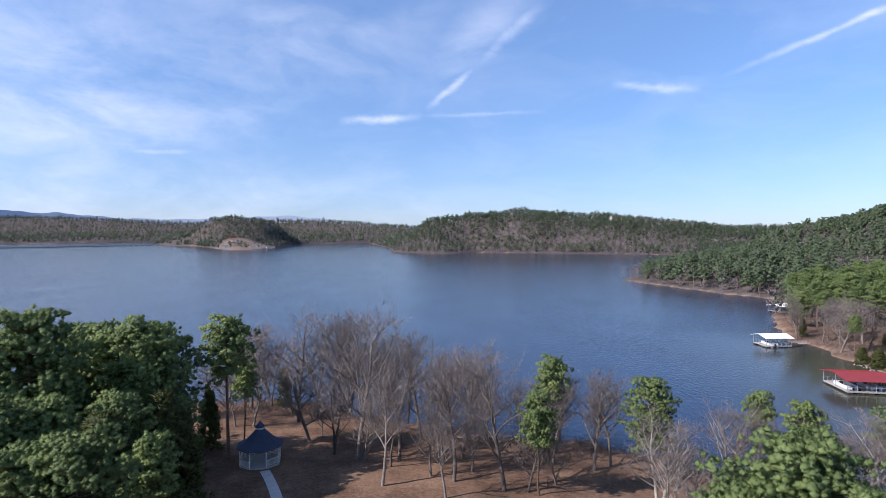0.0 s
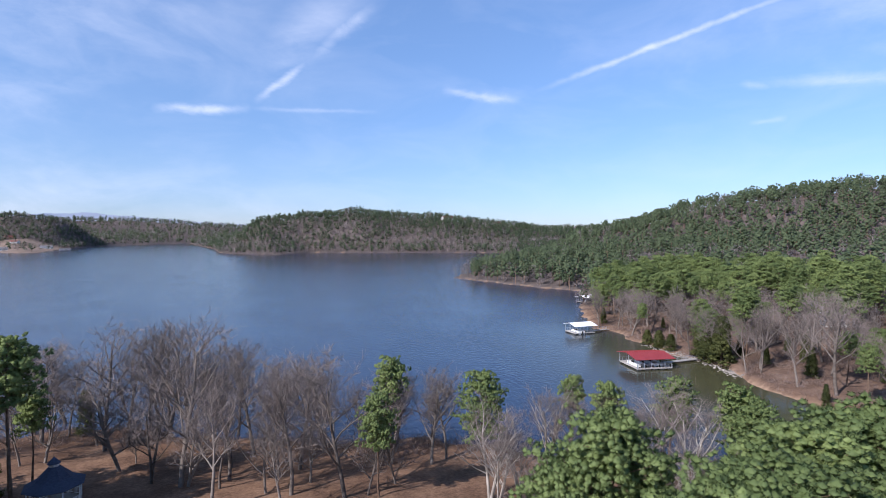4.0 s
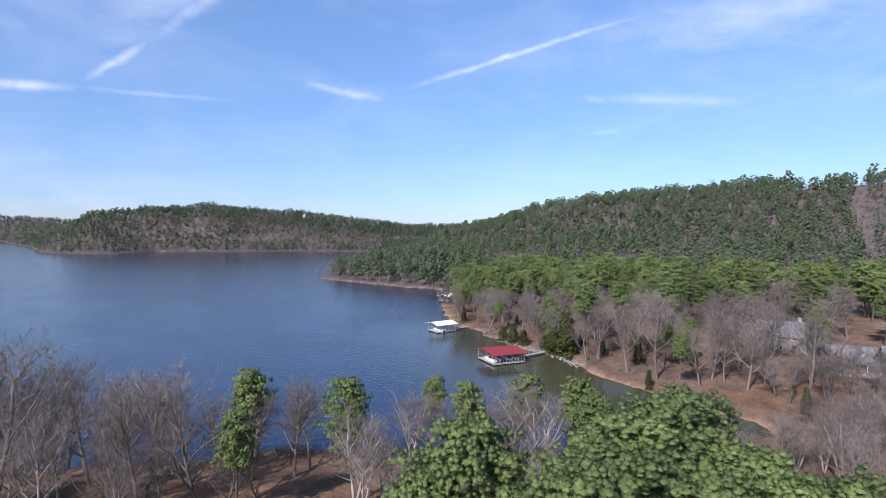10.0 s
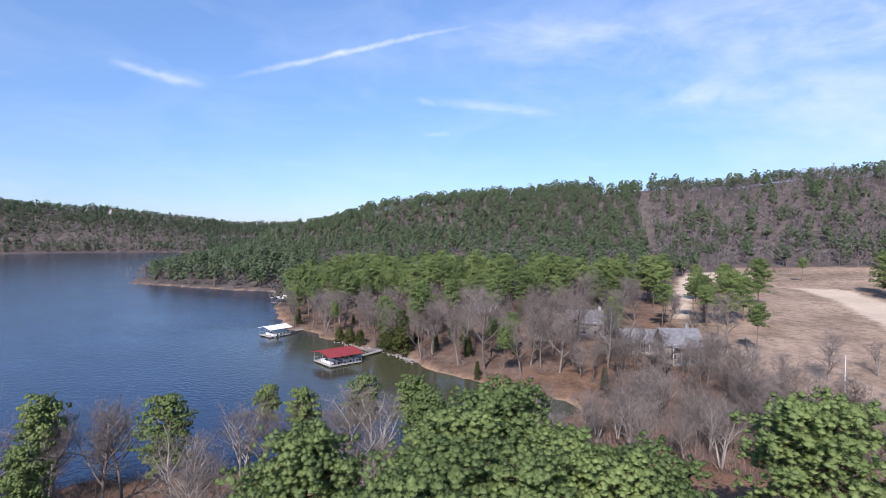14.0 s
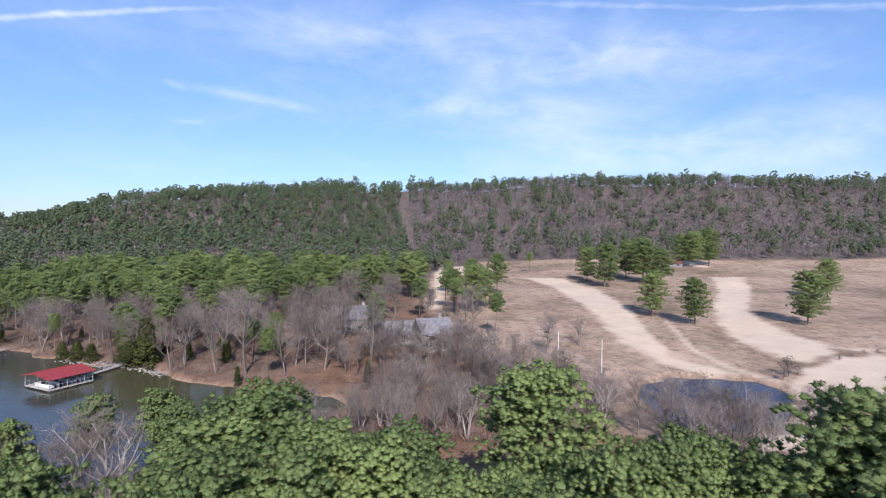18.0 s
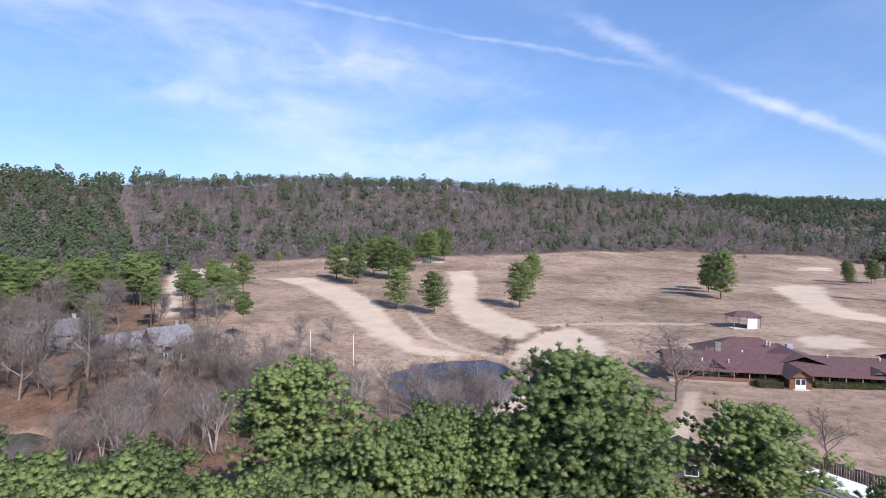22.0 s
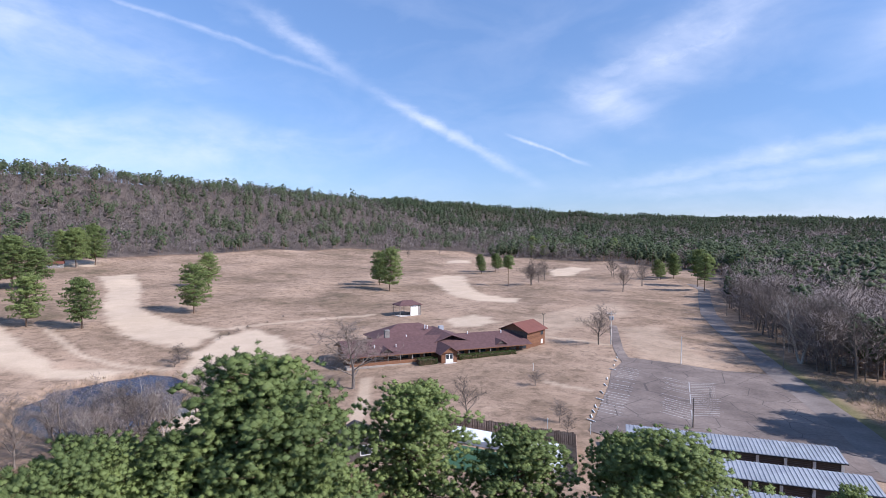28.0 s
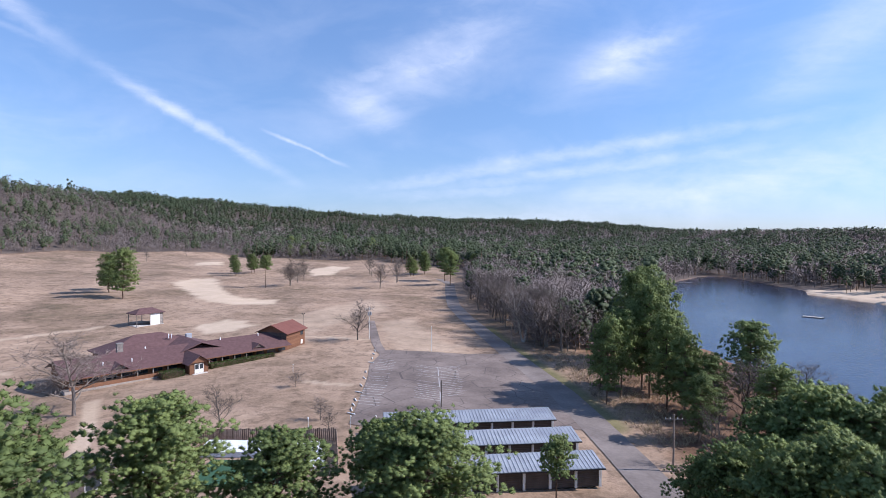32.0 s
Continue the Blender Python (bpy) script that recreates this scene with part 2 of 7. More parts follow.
# ---- the lie of the land: shores, ridges, ground height ----
LAKE = [(-54, 109), (-26, 110), (-9, 98), (8, 92), (25, 88), (36, 80), (48, 70), (62, 62), (78, 54), (100, 49),
        (103, 56), (104, 71), (103, 84), (106, 102), (110, 112), (111, 121), (109, 129), (111, 148), (114, 162),
        (113, 173), (120, 190), (140, 230), (168, 262), (178, 290), (171, 304), (162, 325), (154, 353), (146, 382),
        (137, 410), (152, 440), (220, 530), (330, 650), (420, 800), (400, 960), (332, 1007), (234, 1036), (65, 1100),
        (7, 997), (-60, 1050), (-100, 1110), (-150, 1500), (-266, 2060), (-341, 2500), (-480, 2200), (-515, 1629),
        (-448, 1251), (-493, 1249), (-778, 1702), (-1012, 1892), (-1500, 2900), (-1700, 2500), (-1612, 1974),
        (-2300, 1500), (-2300, 250), (-420, 170), (-150, 125), (-90, 114)]
COVE = [(6, -300), (-1, -247), (-9, -192), (-26, -152), (-41, -140), (-80, -122), (-200, -104), (-420, -150), (-420, -330),
        (-200, -335), (-106, -362), (-78, -402), (-82, -434), (-69, -473), (-52, -528), (-40, -552), (-24, -540), (-4, -473), (10, -441), (12, -406)]
POND = [(113, -11), (126, -9), (139, -12), (144, -18), (146, -27), (146, -36), (141, -39.5), (128, -39), (118, -34), (109, -27), (108, -18)]
# crests: x, y, height
CRESTS = [
    [(225, 425, 6), (300, 410, 16), (355, 440, 38), (405, 440, 55), (515, 392, 72), (630, 283, 79), (676, 132, 87), (700, -12, 90),
     (724, -154, 89), (752, -274, 87), (780, -408, 84), (814, -489, 80), (870, -640, 74)],
    [(1040, -780, 96), (1025, -950, 98), (985, -1125, 90), (800, -1386, 70), (581, -1597, 68), (280, -1780, 64),
     (0, -1900, 38), (-150, -1800, 32), (-420, -1450, 36), (-900, -1300, 36)],
    [(-120, 1290, 38), (-5, 1300, 62), (160, 1290, 80), (285, 1265, 74), (410, 1240, 62), (475, 1210, 58), (560, 1180, 44),
     (650, 1150, 34), (800, 1110, 26)],
    [(-980, 1690, 26), (-880, 1720, 54), (-720, 1790, 80), (-620, 1830, 70), (-500, 1880, 54), (-380, 1920, 40)],
    [(-950, 2850, 80), (-840, 2930, 92), (-520, 3000, 86), (-300, 2950, 64), (0, 2900, 50), (900, 2600, 46), (1800, 2700, 62)],
    [(-3000, 3100, 112), (-2560, 3330, 124), (-2200, 3500, 116), (-1900, 3560, 96), (-1650, 3700, 92), (-1000, 3900, 70)],
]
WIDTHS = [150, 210, 150, 130, 260, 300]


def outline_distance(x, y, poly):
    """Metres to the closed line; negative inside."""
    d2 = np.full(x.shape, 1e12)
    inside = np.zeros(x.shape, bool)
    for (ax, ay), (bx, by) in zip(poly, poly[1:] + poly[:1]):
        ex, ey = bx - ax, by - ay
        k = np.clip(((x - ax) * ex + (y - ay) * ey) / (ex * ex + ey * ey), 0, 1)
        d2 = np.minimum(d2, (x - ax - k * ex) ** 2 + (y - ay - k * ey) ** 2)
        if ay != by:
            inside ^= ((ay > y) != (by > y)) & (x < (bx - ax) * (y - ay) / (by - ay) + ax)
    return np.where(inside, -1, 1) * np.sqrt(d2)


def crest_height(x, y, line, width):
    """A ridge: its distance from the crest line, and a height blended from the crest points near by."""
    best, total, weight = np.full(x.shape, 1e12), np.zeros(x.shape), np.zeros(x.shape)
    for (ax, ay, az), (bx, by, bz) in zip(line, line[1:]):
        ex, ey = bx - ax, by - ay
        k = np.clip(((x - ax) * ex + (y - ay) * ey) / (ex * ex + ey * ey), 0, 1)
        best = np.minimum(best, (x - ax - k * ex) ** 2 + (y - ay - k * ey) ** 2)
        for s in (0.17, 0.5, 0.83):
            w = ((x - ax - s * ex) ** 2 + (y - ay - s * ey) ** 2 + 400.0) ** -3.0 * math.hypot(ex, ey)
            total += w * (az + s * (bz - az))
            weight += w
    q = best / width ** 2
    return total / weight * (0.8 * np.exp(-q) + 0.2 * np.exp(-q / 4.8))


def smooth(a, b, v):
    k = np.clip((v - a) / (b - a), 0, 1)
    return k * k * (3 - 2 * k)


def ripple(x, y, size, seed):
    """Soft noise of sines, about -1 to 1."""
    rng = np.random.default_rng(seed)
    total = 0
    for k in range(7):
        a, f, p = rng.uniform(0, 6.283), rng.uniform(0.6, 1.9) / size * 6.283, rng.uniform(0, 6.283)
        total = total + np.sin((x * np.cos(a) + y * np.sin(a)) * f + p)
    return total / 3.2


def shore(x, y):
    wob = 1.3 * ripple(x, y, 17, 5) + 0.5 * ripple(x, y, 6, 6)
    return np.minimum(np.minimum(outline_distance(x, y, LAKE), outline_distance(x, y, COVE)),
                      outline_distance(x, y, POND) + 0.0) + wob * smooth(2000, 200, np.hypot(x, y))


def height(x, y):
    x, y = np.asarray(x, float), np.asarray(y, float)
    s = shore(x, y)
    land = 0.9 * smooth(0, 3.5, s) + 1.7 * smooth(2, 40, s) + 1.5 * smooth(30, 160, s)
    hills = sum(crest_height(x, y, c, w) ** 2 for c, w in zip(CRESTS, WIDTHS)) ** 0.5
    r = np.hypot(x, y)
    rough = ripple(x, y, 170, 1) * 3.5 * smooth(380, 800, r) + ripple(x, y, 60, 2) * 0.5 * smooth(60, 300, r)
    far = 9 * smooth(900, 2600, r)
    z = land + smooth(2, 90, s) * (hills + rough + far)
    return np.where(s < 0, np.maximum(-3.0, s * 0.35), z)

# ---- ground, water ----


def mesh_of(name, verts, faces, mats, material_index=None, smooth_shaded=False):
    """A mesh from arrays: faces is a list of integer arrays (k x 3 or k x 4)."""
    me = bpy.data.meshes.new(name)
    verts = np.asarray(verts, np.float32)
    me.vertices.add(len(verts))
    me.vertices.foreach_set("co", verts.ravel())
    loops = np.concatenate([np.asarray(f, np.int32).ravel() for f in faces if len(f)])
    sizes = np.concatenate([np.full(len(f), np.asarray(f).shape[1], np.int32) for f in faces if len(f)])
    me.loops.add(len(loops))
    me.loops.foreach_set("vertex_index", loops)
    me.polygons.add(len(sizes))
    me.polygons.foreach_set("loop_start", np.concatenate([[0], np.cumsum(sizes)[:-1]]).astype(np.int32))
    if material_index is not None:
        me.polygons.foreach_set("material_index", np.asarray(material_index, np.int32))
    if smooth_shaded:
        me.polygons.foreach_set("use_smooth", np.ones(len(sizes), bool))
    for m in mats:
        me.materials.append(m)
    me.update(calc_edges=True)
    return me


# zones of the ground
PALE = [  # worn sandy turf of greens and fairways: closed outlines
    [(323, 49), (329, 24), (286, 4), (237, -9), (177, -16), (162, -19), (156, -28), (150, -33), (148, -28), (153, -17), (163, -11), (179, -5), (214, 3), (270, 20), (315, 39)],
    [(360, -61), (363, -80), (302, -70), (245, -56), (222, -55), (197, -60), (184, -65), (171, -60), (163, -50), (173, -45), (183, -41), (207, -39), (242, -43), (299, -55)],
    [(428, -41), (428, -72), (406, -68), (404, -41)],
    [(156, -50), (170, -61), (174, -75), (151, -75), (138, -69), (131, -57), (133, -48), (143, -47)],
    [(266, -228), (282, -259), (271, -266), (214, -215), (188, -197), (168, -202), (160, -191), (173, -179), (193, -181), (228, -204)],
    [(146, -134), (148, -140), (146, -149), (135, -148), (130, -144), (128, -134), (134, -129)],
    [(281, -375), (289, -422), (276, -432), (237, -346), (230, -313)],
    [(384, -352), (372, -371), (354, -353), (365, -337)],
    [(363, 111), (385, 88), (365, 71), (342, 78), (319, 93), (198, 60), (197, 64), (315, 100)],
    [(128, -44), (159, -60), (159, -50), (130, -38), (100, -28), (99, -34)],
    [(-76, -404), (-104, -360), (-180, -344), (-190, -392), (-120, -420), (-84, -436)],
]
THIN = [  # the same, half grown over
    [(95, -169), (92, -188), (68, -156), (57, -146), (50, -141), (62, -131), (75, -140)],
    [(129, -159), (132, -185), (131, -224), (110, -204), (106, -159), (104, -141)],
]
TRACKS = [
    (1.3, [(184, -51), (181, -65), (180, -81), (176, -108), (172, -120)]),
    (0.8, [(71, -96), (66, -96), (61, -97)]),
    (1.2, [(100, -69), (85, -58), (76, -50)]),
    (1.0, [(209, -22), (173, -25), (157, -32), (146, -41)]),
    (0.9, [(179, -72), (153, -72), (138, -75)]),
    (1.0, [(103, -137), (87, -139), (82, -139)]),
]


def in_zone(x, y, polys, soft):
    best = np.full(np.shape(x), 1e9)
    for p in polys:
        best = np.minimum(best, outline_distance(x, y, p))
    return smooth(soft, -soft, best + 1.2 * ripple(x, y, 14, 9) + 0.5 * ripple(x, y, 5, 8))


def near_line(x, y, line):
    best = np.full(np.shape(x), 1e9)
    for (ax, ay), (bx, by) in zip(line, line[1:]):
        ex, ey = bx - ax, by - ay
        k = np.clip(((x - ax) * ex + (y - ay) * ey) / (ex * ex + ey * ey), 0, 1)
        best = np.minimum(best, np.hypot(x - ax - k * ex, y - ay - k * ey))
    return best


GOLF = [(150, 34), (200, 70), (330, 105), (400, 90), (430, 0), (440, -80), (475, -200), (520, -330), (480, -470), (380, -480), (300, -520),
        (190, -480), (95, -330), (50, -215), (24, -160), (2, -105), (-8, -60), (30, -45), (80, -40), (92, -25), (98, 6), (130, 22)]

ROAD = [(150, -350), (128, -315), (108, -268), (88.5, -224), (60.5, -178), (39.4, -143), (20, -113), (11, -95.5), (3, -79), (-6, -60), (-15, -35), (-30, 0), (-50, 30)]
BANKSIDE = [(112, 170), (108, 120), (104, 82), (125, 66), (165, 66), (240, 80), (240, 150), (200, 262), (150, 236)]


# open fields on the point across the lake
CLEARINGS = [
    [(-500, 1180), (-380, 1235), (-430, 1500), (-545, 1650), (-650, 1620), (-610, 1390)],
    [(-72, -402), (-100, -352), (-210, -326), (-235, -425), (-110, -455), (-86, -440)],
]


def build_ground():
    az = np.radians(np.concatenate([np.arange(-48, 202, 0.36), np.arange(202, 312, 2.0)]))
    rings = [0.0, 5.0]
    while rings[-1] < 4850:
        rings.append(rings[-1] + min(max(1.2, rings[-1] * 0.0125), 60))
    rr = np.array(rings[1:])
    x, y = (rr[:, None] * np.sin(az)).ravel(), (rr[:, None] * np.cos(az)).ravel()
    z = height(x, y)
    edge = shore(x, y)
    k, na = len(rr), len(az)
    i = np.arange(k - 1)[:, None] * na + np.arange(na)[None]
    j = np.arange(k - 1)[:, None] * na + (np.arange(na)[None] + 1) % na
    quads = np.stack([i, i + na, j + na, j], -1).reshape(-1, 4)
    verts = np.concatenate([np.stack([x, y, z], -1), [[0, 0, height(0.0, 0.0)]]])
    fan = np.stack([np.full(na, k * na), np.arange(na), (np.arange(na) + 1) % na], -1)
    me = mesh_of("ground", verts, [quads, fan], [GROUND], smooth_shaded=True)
    golf = np.maximum(in_zone(x, y, [GOLF], 3), 0.55 * in_zone(x, y, CLEARINGS, 12))
    pale = np.maximum(in_zone(x, y, PALE, 1.6), 0.35 * in_zone(x, y, THIN, 3.0))
    tracks = np.zeros(len(x))
    for wide, line in TRACKS:
        tracks = np.maximum(tracks, smooth(wide + 0.5, wide - 0.3, near_line(x, y, line)))
    mud = smooth(1.3, 0.2, edge + 0.6 * ripple(x, y, 9, 31)) * smooth(-2, 0, edge)
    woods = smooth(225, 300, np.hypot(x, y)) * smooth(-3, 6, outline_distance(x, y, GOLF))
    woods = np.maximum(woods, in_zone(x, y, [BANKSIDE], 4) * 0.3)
    grass = smooth(5.5, 2.5, np.abs(near_line(x, y, [(60.5, -178), (39.4, -143), (20, -113), (11, -95.5)]) - 1.5)) * smooth(-1, 1, (x - 11) * -0.86 - (y + 95.5) * 0.5)
    for name, value in (("woods", woods), ("grass", grass), ("golf", golf), ("pale", np.maximum(pale, tracks * 0.7)), ("bank", mud)):
        a = me.attributes.new(name, "FLOAT", "POINT")
        a.data.foreach_set("value", np.append(value, 0).astype(np.float32))
    ob = new("ground", me)
    return tagged(ob, "dry winter ground of leaf litter and dormant turf", "ground", kind="structure")


def ground_colour(n, place):
    def attr(name):
        a = n.t.nodes.new("ShaderNodeAttribute")
        a.attribute_name = name
        return a.outputs["Fac"]
    big, mid, fine = n.noise(place, 0.02, 4.0), n.noise(place, 0.14, 5.0, 0.65), n.noise(place, 2.2, 6.0, 0.7)
    mix2 = n.math("ADD", n.math("MULTIPLY", mid, 0.6), n.math("MULTIPLY", fine, 0.45))
    litter = n.ramp(mix2, (0.32, (0.055, 0.034, 0.024)), (0.46, (0.125, 0.074, 0.048)), (0.58, (0.215, 0.130, 0.082)), (0.72, (0.33, 0.215, 0.138)))
    turf = n.ramp(n.math("ADD", n.math("ADD", n.math("MULTIPLY", big, 0.45), n.math("MULTIPLY", n.noise(place, 0.055, 5.0, 0.7, 1.2), 0.30)), n.math("MULTIPLY", mix2, 0.42)),
                  (0.44, (0.127, 0.103, 0.064)), (0.53, (0.220, 0.158, 0.110)), (0.61, (0.312, 0.224, 0.160)), (0.73, (0.425, 0.312, 0.226)))
    rough_turf = n.ramp(n.noise(place, 0.35, 6.0, 0.75, 0.6), (0.36, 0.62), (0.50, 1.0), (0.66, 1.16))
    turf = n.mix(1.0, turf, rough_turf, "MULTIPLY")
    sand = n.ramp(mix2, (0.3, (0.43, 0.338, 0.245)), (0.7, (0.60, 0.480, 0.360)))
    bank = n.ramp(mix2, (0.3, (0.17, 0.10, 0.06)), (0.7, (0.40, 0.28, 0.185)))
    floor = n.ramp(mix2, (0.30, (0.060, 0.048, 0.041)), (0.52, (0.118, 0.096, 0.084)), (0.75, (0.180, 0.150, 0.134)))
    green = n.ramp(mix2, (0.3, (0.07, 0.085, 0.03)), (0.7, (0.20, 0.19, 0.09)))
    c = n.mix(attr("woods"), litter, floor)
    c = n.mix(attr("golf"), c, turf)
    c = n.mix(n.math("MULTIPLY", attr("grass"), 0.8), c, green)
    c = n.mix(attr("pale"), c, sand)
    return n.mix(attr("bank"), c, bank)


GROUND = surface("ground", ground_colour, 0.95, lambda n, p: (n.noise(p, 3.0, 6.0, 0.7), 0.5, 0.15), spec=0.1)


def water_material():
    m = bpy.data.materials.new("lake water")
    m.use_nodes = True
    n = Net(m.node_tree)
    b = m.node_tree.nodes["Principled BSDF"]
    place = n.t.nodes.new("ShaderNodeNewGeometry").outputs["Position"]
    b.inputs["Roughness"].default_value = 0.09
    b.inputs["IOR"].default_value = 1.33
    stretch = n.vmath("MULTIPLY", place, (1.0, 0.55, 1.0))
    a = n.noise(stretch, 1.1, 3.0, 0.6)
    big = n.noise(stretch, 0.05, 3.0, 0.5)
    k = n.t.nodes.new("ShaderNodeBump")
    k.inputs["Strength"].default_value, k.inputs["Distance"].default_value = 0.55, 0.35
    # sheltered, murky water in the inlet below the wooded bank
    inlet = n.vmath("LENGTH", n.vmath("MULTIPLY", n.vmath("SUBTRACT", place, (112, 90, 0)), (1.0, 0.50, 0.0)))
    calm = n.math("SUBTRACT", 1.0, n.math("DIVIDE", n.math("SUBTRACT", inlet, 20.0), 40.0, clamp=True), clamp=True)
    n.link(n.mix(calm, (0.016, 0.028, 0.062), (0.060, 0.058, 0.030)), b.inputs["Base Color"])
    n.link(n.math("MULTIPLY", n.math("MULTIPLY", a, n.math("ADD", 0.35, big)), n.math("SUBTRACT", 1.0, n.math("MULTIPLY", calm, 0.85))), k.inputs["Height"])
    n.link(k.outputs[0], b.inputs["Normal"])
    return m


WATER = water_material()


def water_sheet(name, poly, z, label):
    """A flat sheet that runs a little way under the banks."""
    bm = bmesh.new()
    xs, ys = [p[0] for p in poly], [p[1] for p in poly]
    g = 12
    x0, x1, y0, y1 = min(xs) - g, max(xs) + g, min(ys) - g, max(ys) + g
    vs = [bm.verts.new((x, y, z)) for x, y in ((x0, y0), (x1, y0), (x1, y1), (x0, y1))]
    bm.faces.new(vs)
    me = bpy.data.meshes.new(name)
    bm.to_mesh(me)
    bm.free()
    me.materials.append(WATER)
    return tagged(new(name, me), label, "water", kind="structure")


GROUND_OB = build_ground()
water_sheet("water_lake", LAKE, 0.0, "wind-rippled blue lake water")
water_sheet("water_cove", COVE, 0.003, "calm blue lake water behind the trees")
water_sheet("water_pond", POND, -0.003, "small dark golf course pond")

# ---- trees ----


def facing(me, normals):
    """Rounded shading for foliage: normals stored with the points."""
    at = me.attributes.new("custom_normal", "FLOAT_VECTOR", "POINT")
    at.data.foreach_set("vector", np.asarray(normals, np.float32).ravel())
    return me


def round_solid(levels):
    """Points and triangles of a coarse ball: 0 for eight faces, 1 for twenty."""
    bm_ = bmesh.new()
    if levels:
        bmesh.ops.create_icosphere(bm_, subdivisions=1, radius=1.0)
    else:
        vs = [bm_.verts.new(p) for p in ((1, 0, 0), (0, 1, 0), (-1, 0, 0), (0, -1, 0), (0, 0, 1), (0, 0, -1))]
        for i in range(4):
            bm_.faces.new((vs[i], vs[(i + 1) % 4], vs[4]))
            bm_.faces.new((vs[(i + 1) % 4], vs[i], vs[5]))
    bm_.verts.index_update()
    pts = np.array([v.co[:] for v in bm_.verts])
    tris = np.array([[v.index for v in f.verts] for f in bm_.faces])
    bm_.free()
    return pts, tris


EIGHT, TWENTY = round_solid(0), round_solid(1)


class Soup:
    """Gathers tubes and blades as arrays."""

    def __init__(self):
        self.v, self.q, self.t, self.n, self.way = [], [], [], 0, []

    def tube(self, path, radii, sides):
        path = np.asarray(path, float)
        k = len(path)
        d = np.gradient(path, axis=0)
        d /= np.linalg.norm(d, axis=1)[:, None] + 1e-9
        ref = np.array([0.31, 0.95, 0.05]) if abs(d[0][2]) > 0.8 else np.array([0, 0, 1.0])
        a = np.cross(d, ref)
        a /= np.linalg.norm(a, axis=1)[:, None] + 1e-9
        b = np.cross(d, a)
        ang = np.arange(sides) / sides * 2 * np.pi
        ring = path[:, None] + np.asarray(radii)[:, None, None] * (np.cos(ang)[None, :, None] * a[:, None] + np.sin(ang)[None, :, None] * b[:, None])
        i = np.arange(k - 1)[:, None] * sides + np.arange(sides)[None]
        j = np.arange(k - 1)[:, None] * sides + (np.arange(sides)[None] + 1) % sides
        self.v.append(ring.reshape(-1, 3))
        self.way.append((ring - path[:, None]).reshape(-1, 3))
        self.q.append(np.stack([i, j, j + sides, i + sides], -1).reshape(-1, 4) + self.n)
        self.n += k * sides

    def turned(self, v, outward):
        """Winds each blade so that it faces outward, and keeps that as its shading direction."""
        face = np.cross(v[:, 1] - v[:, 0], v[:, 2] - v[:, 0])
        if outward is None:
            outward = face
        else:
            flip = (face * outward).sum(1) < 0
            v[flip] = v[flip][:, ::-1]
        self.v.append(v.reshape(-1, 3))
        self.way.append(np.repeat(outward, v.shape[1], axis=0))

    def blades(self, at, to, wide, rng, outward=None):
        """Thin three-cornered blades from at to to."""
        d = to - at
        side = np.cross(d, rng.normal(size=d.shape))
        side /= np.linalg.norm(side, axis=1)[:, None] + 1e-9
        w = np.asarray(wide).reshape(-1, 1) * 0.5
        self.turned(np.stack([at - side * w, at + side * w, to], 1), outward)
        self.t.append(np.arange(len(at) * 3).reshape(-1, 3) + self.n)
        self.n += len(at) * 3

    def leaves(self, at, size, rng, outward=None):
        """Small four-cornered leaves turned at random."""
        k = len(at)
        a = rng.normal(size=(k, 3))
        a /= np.linalg.norm(a, axis=1)[:, None]
        b = np.cross(a, rng.normal(size=(k, 3)))
        b /= np.linalg.norm(b, axis=1)[:, None] + 1e-9
        s = (np.asarray(size) * rng.uniform(0.6, 1.3, k))[:, None]
        self.turned(np.stack([at - a * s, at + b * s * 0.85, at + a * s, at - b * s * 0.85], 1), outward)
        self.q.append(np.arange(k * 4).reshape(-1, 4) + self.n)
        self.n += k * 4

    def lumps(self, at, radius, rng, solid, squash=0.8, outward=None):
        """Small knobbly bodies of foliage, each an uneven solid about its middle."""
        pts, tris = solid
        k, m = len(at), len(pts)
        a = rng.uniform(0, 6.283, k)
        c, s = np.cos(a)[:, None], np.sin(a)[:, None]
        d = np.stack([pts[:, 0] * c - pts[:, 1] * s, pts[:, 0] * s + pts[:, 1] * c, pts[:, 2] + 0 * c], -1)
        v = at[:, None] + d * (np.asarray(radius).reshape(-1, 1) * rng.uniform(0.72, 1.22, (k, m)))[:, :, None] * [1, 1, squash]
        self.v.append(v.reshape(-1, 3))
        self.way.append((d if outward is None else d * 0.7 + outward[:, None] * 0.6).reshape(-1, 3))
        self.t.append((tris[None] + np.arange(k)[:, None, None] * m).reshape(-1, 3) + self.n)
        self.n += k * m

    def arrays(self):
        v = np.concatenate(self.v)
        q = np.concatenate(self.q) if self.q else np.zeros((0, 4), int)
        t = np.concatenate(self.t) if self.t else np.zeros((0, 3), int)
        way_ = np.concatenate(self.way)
        return v, q, t, way_ / (np.linalg.norm(way_, axis=1)[:, None] + 1e-9)

    def mesh(self, name, mats):
        v, q, t, way_ = self.arrays()
        return facing(mesh_of(name, v, [q, t], mats), way_)


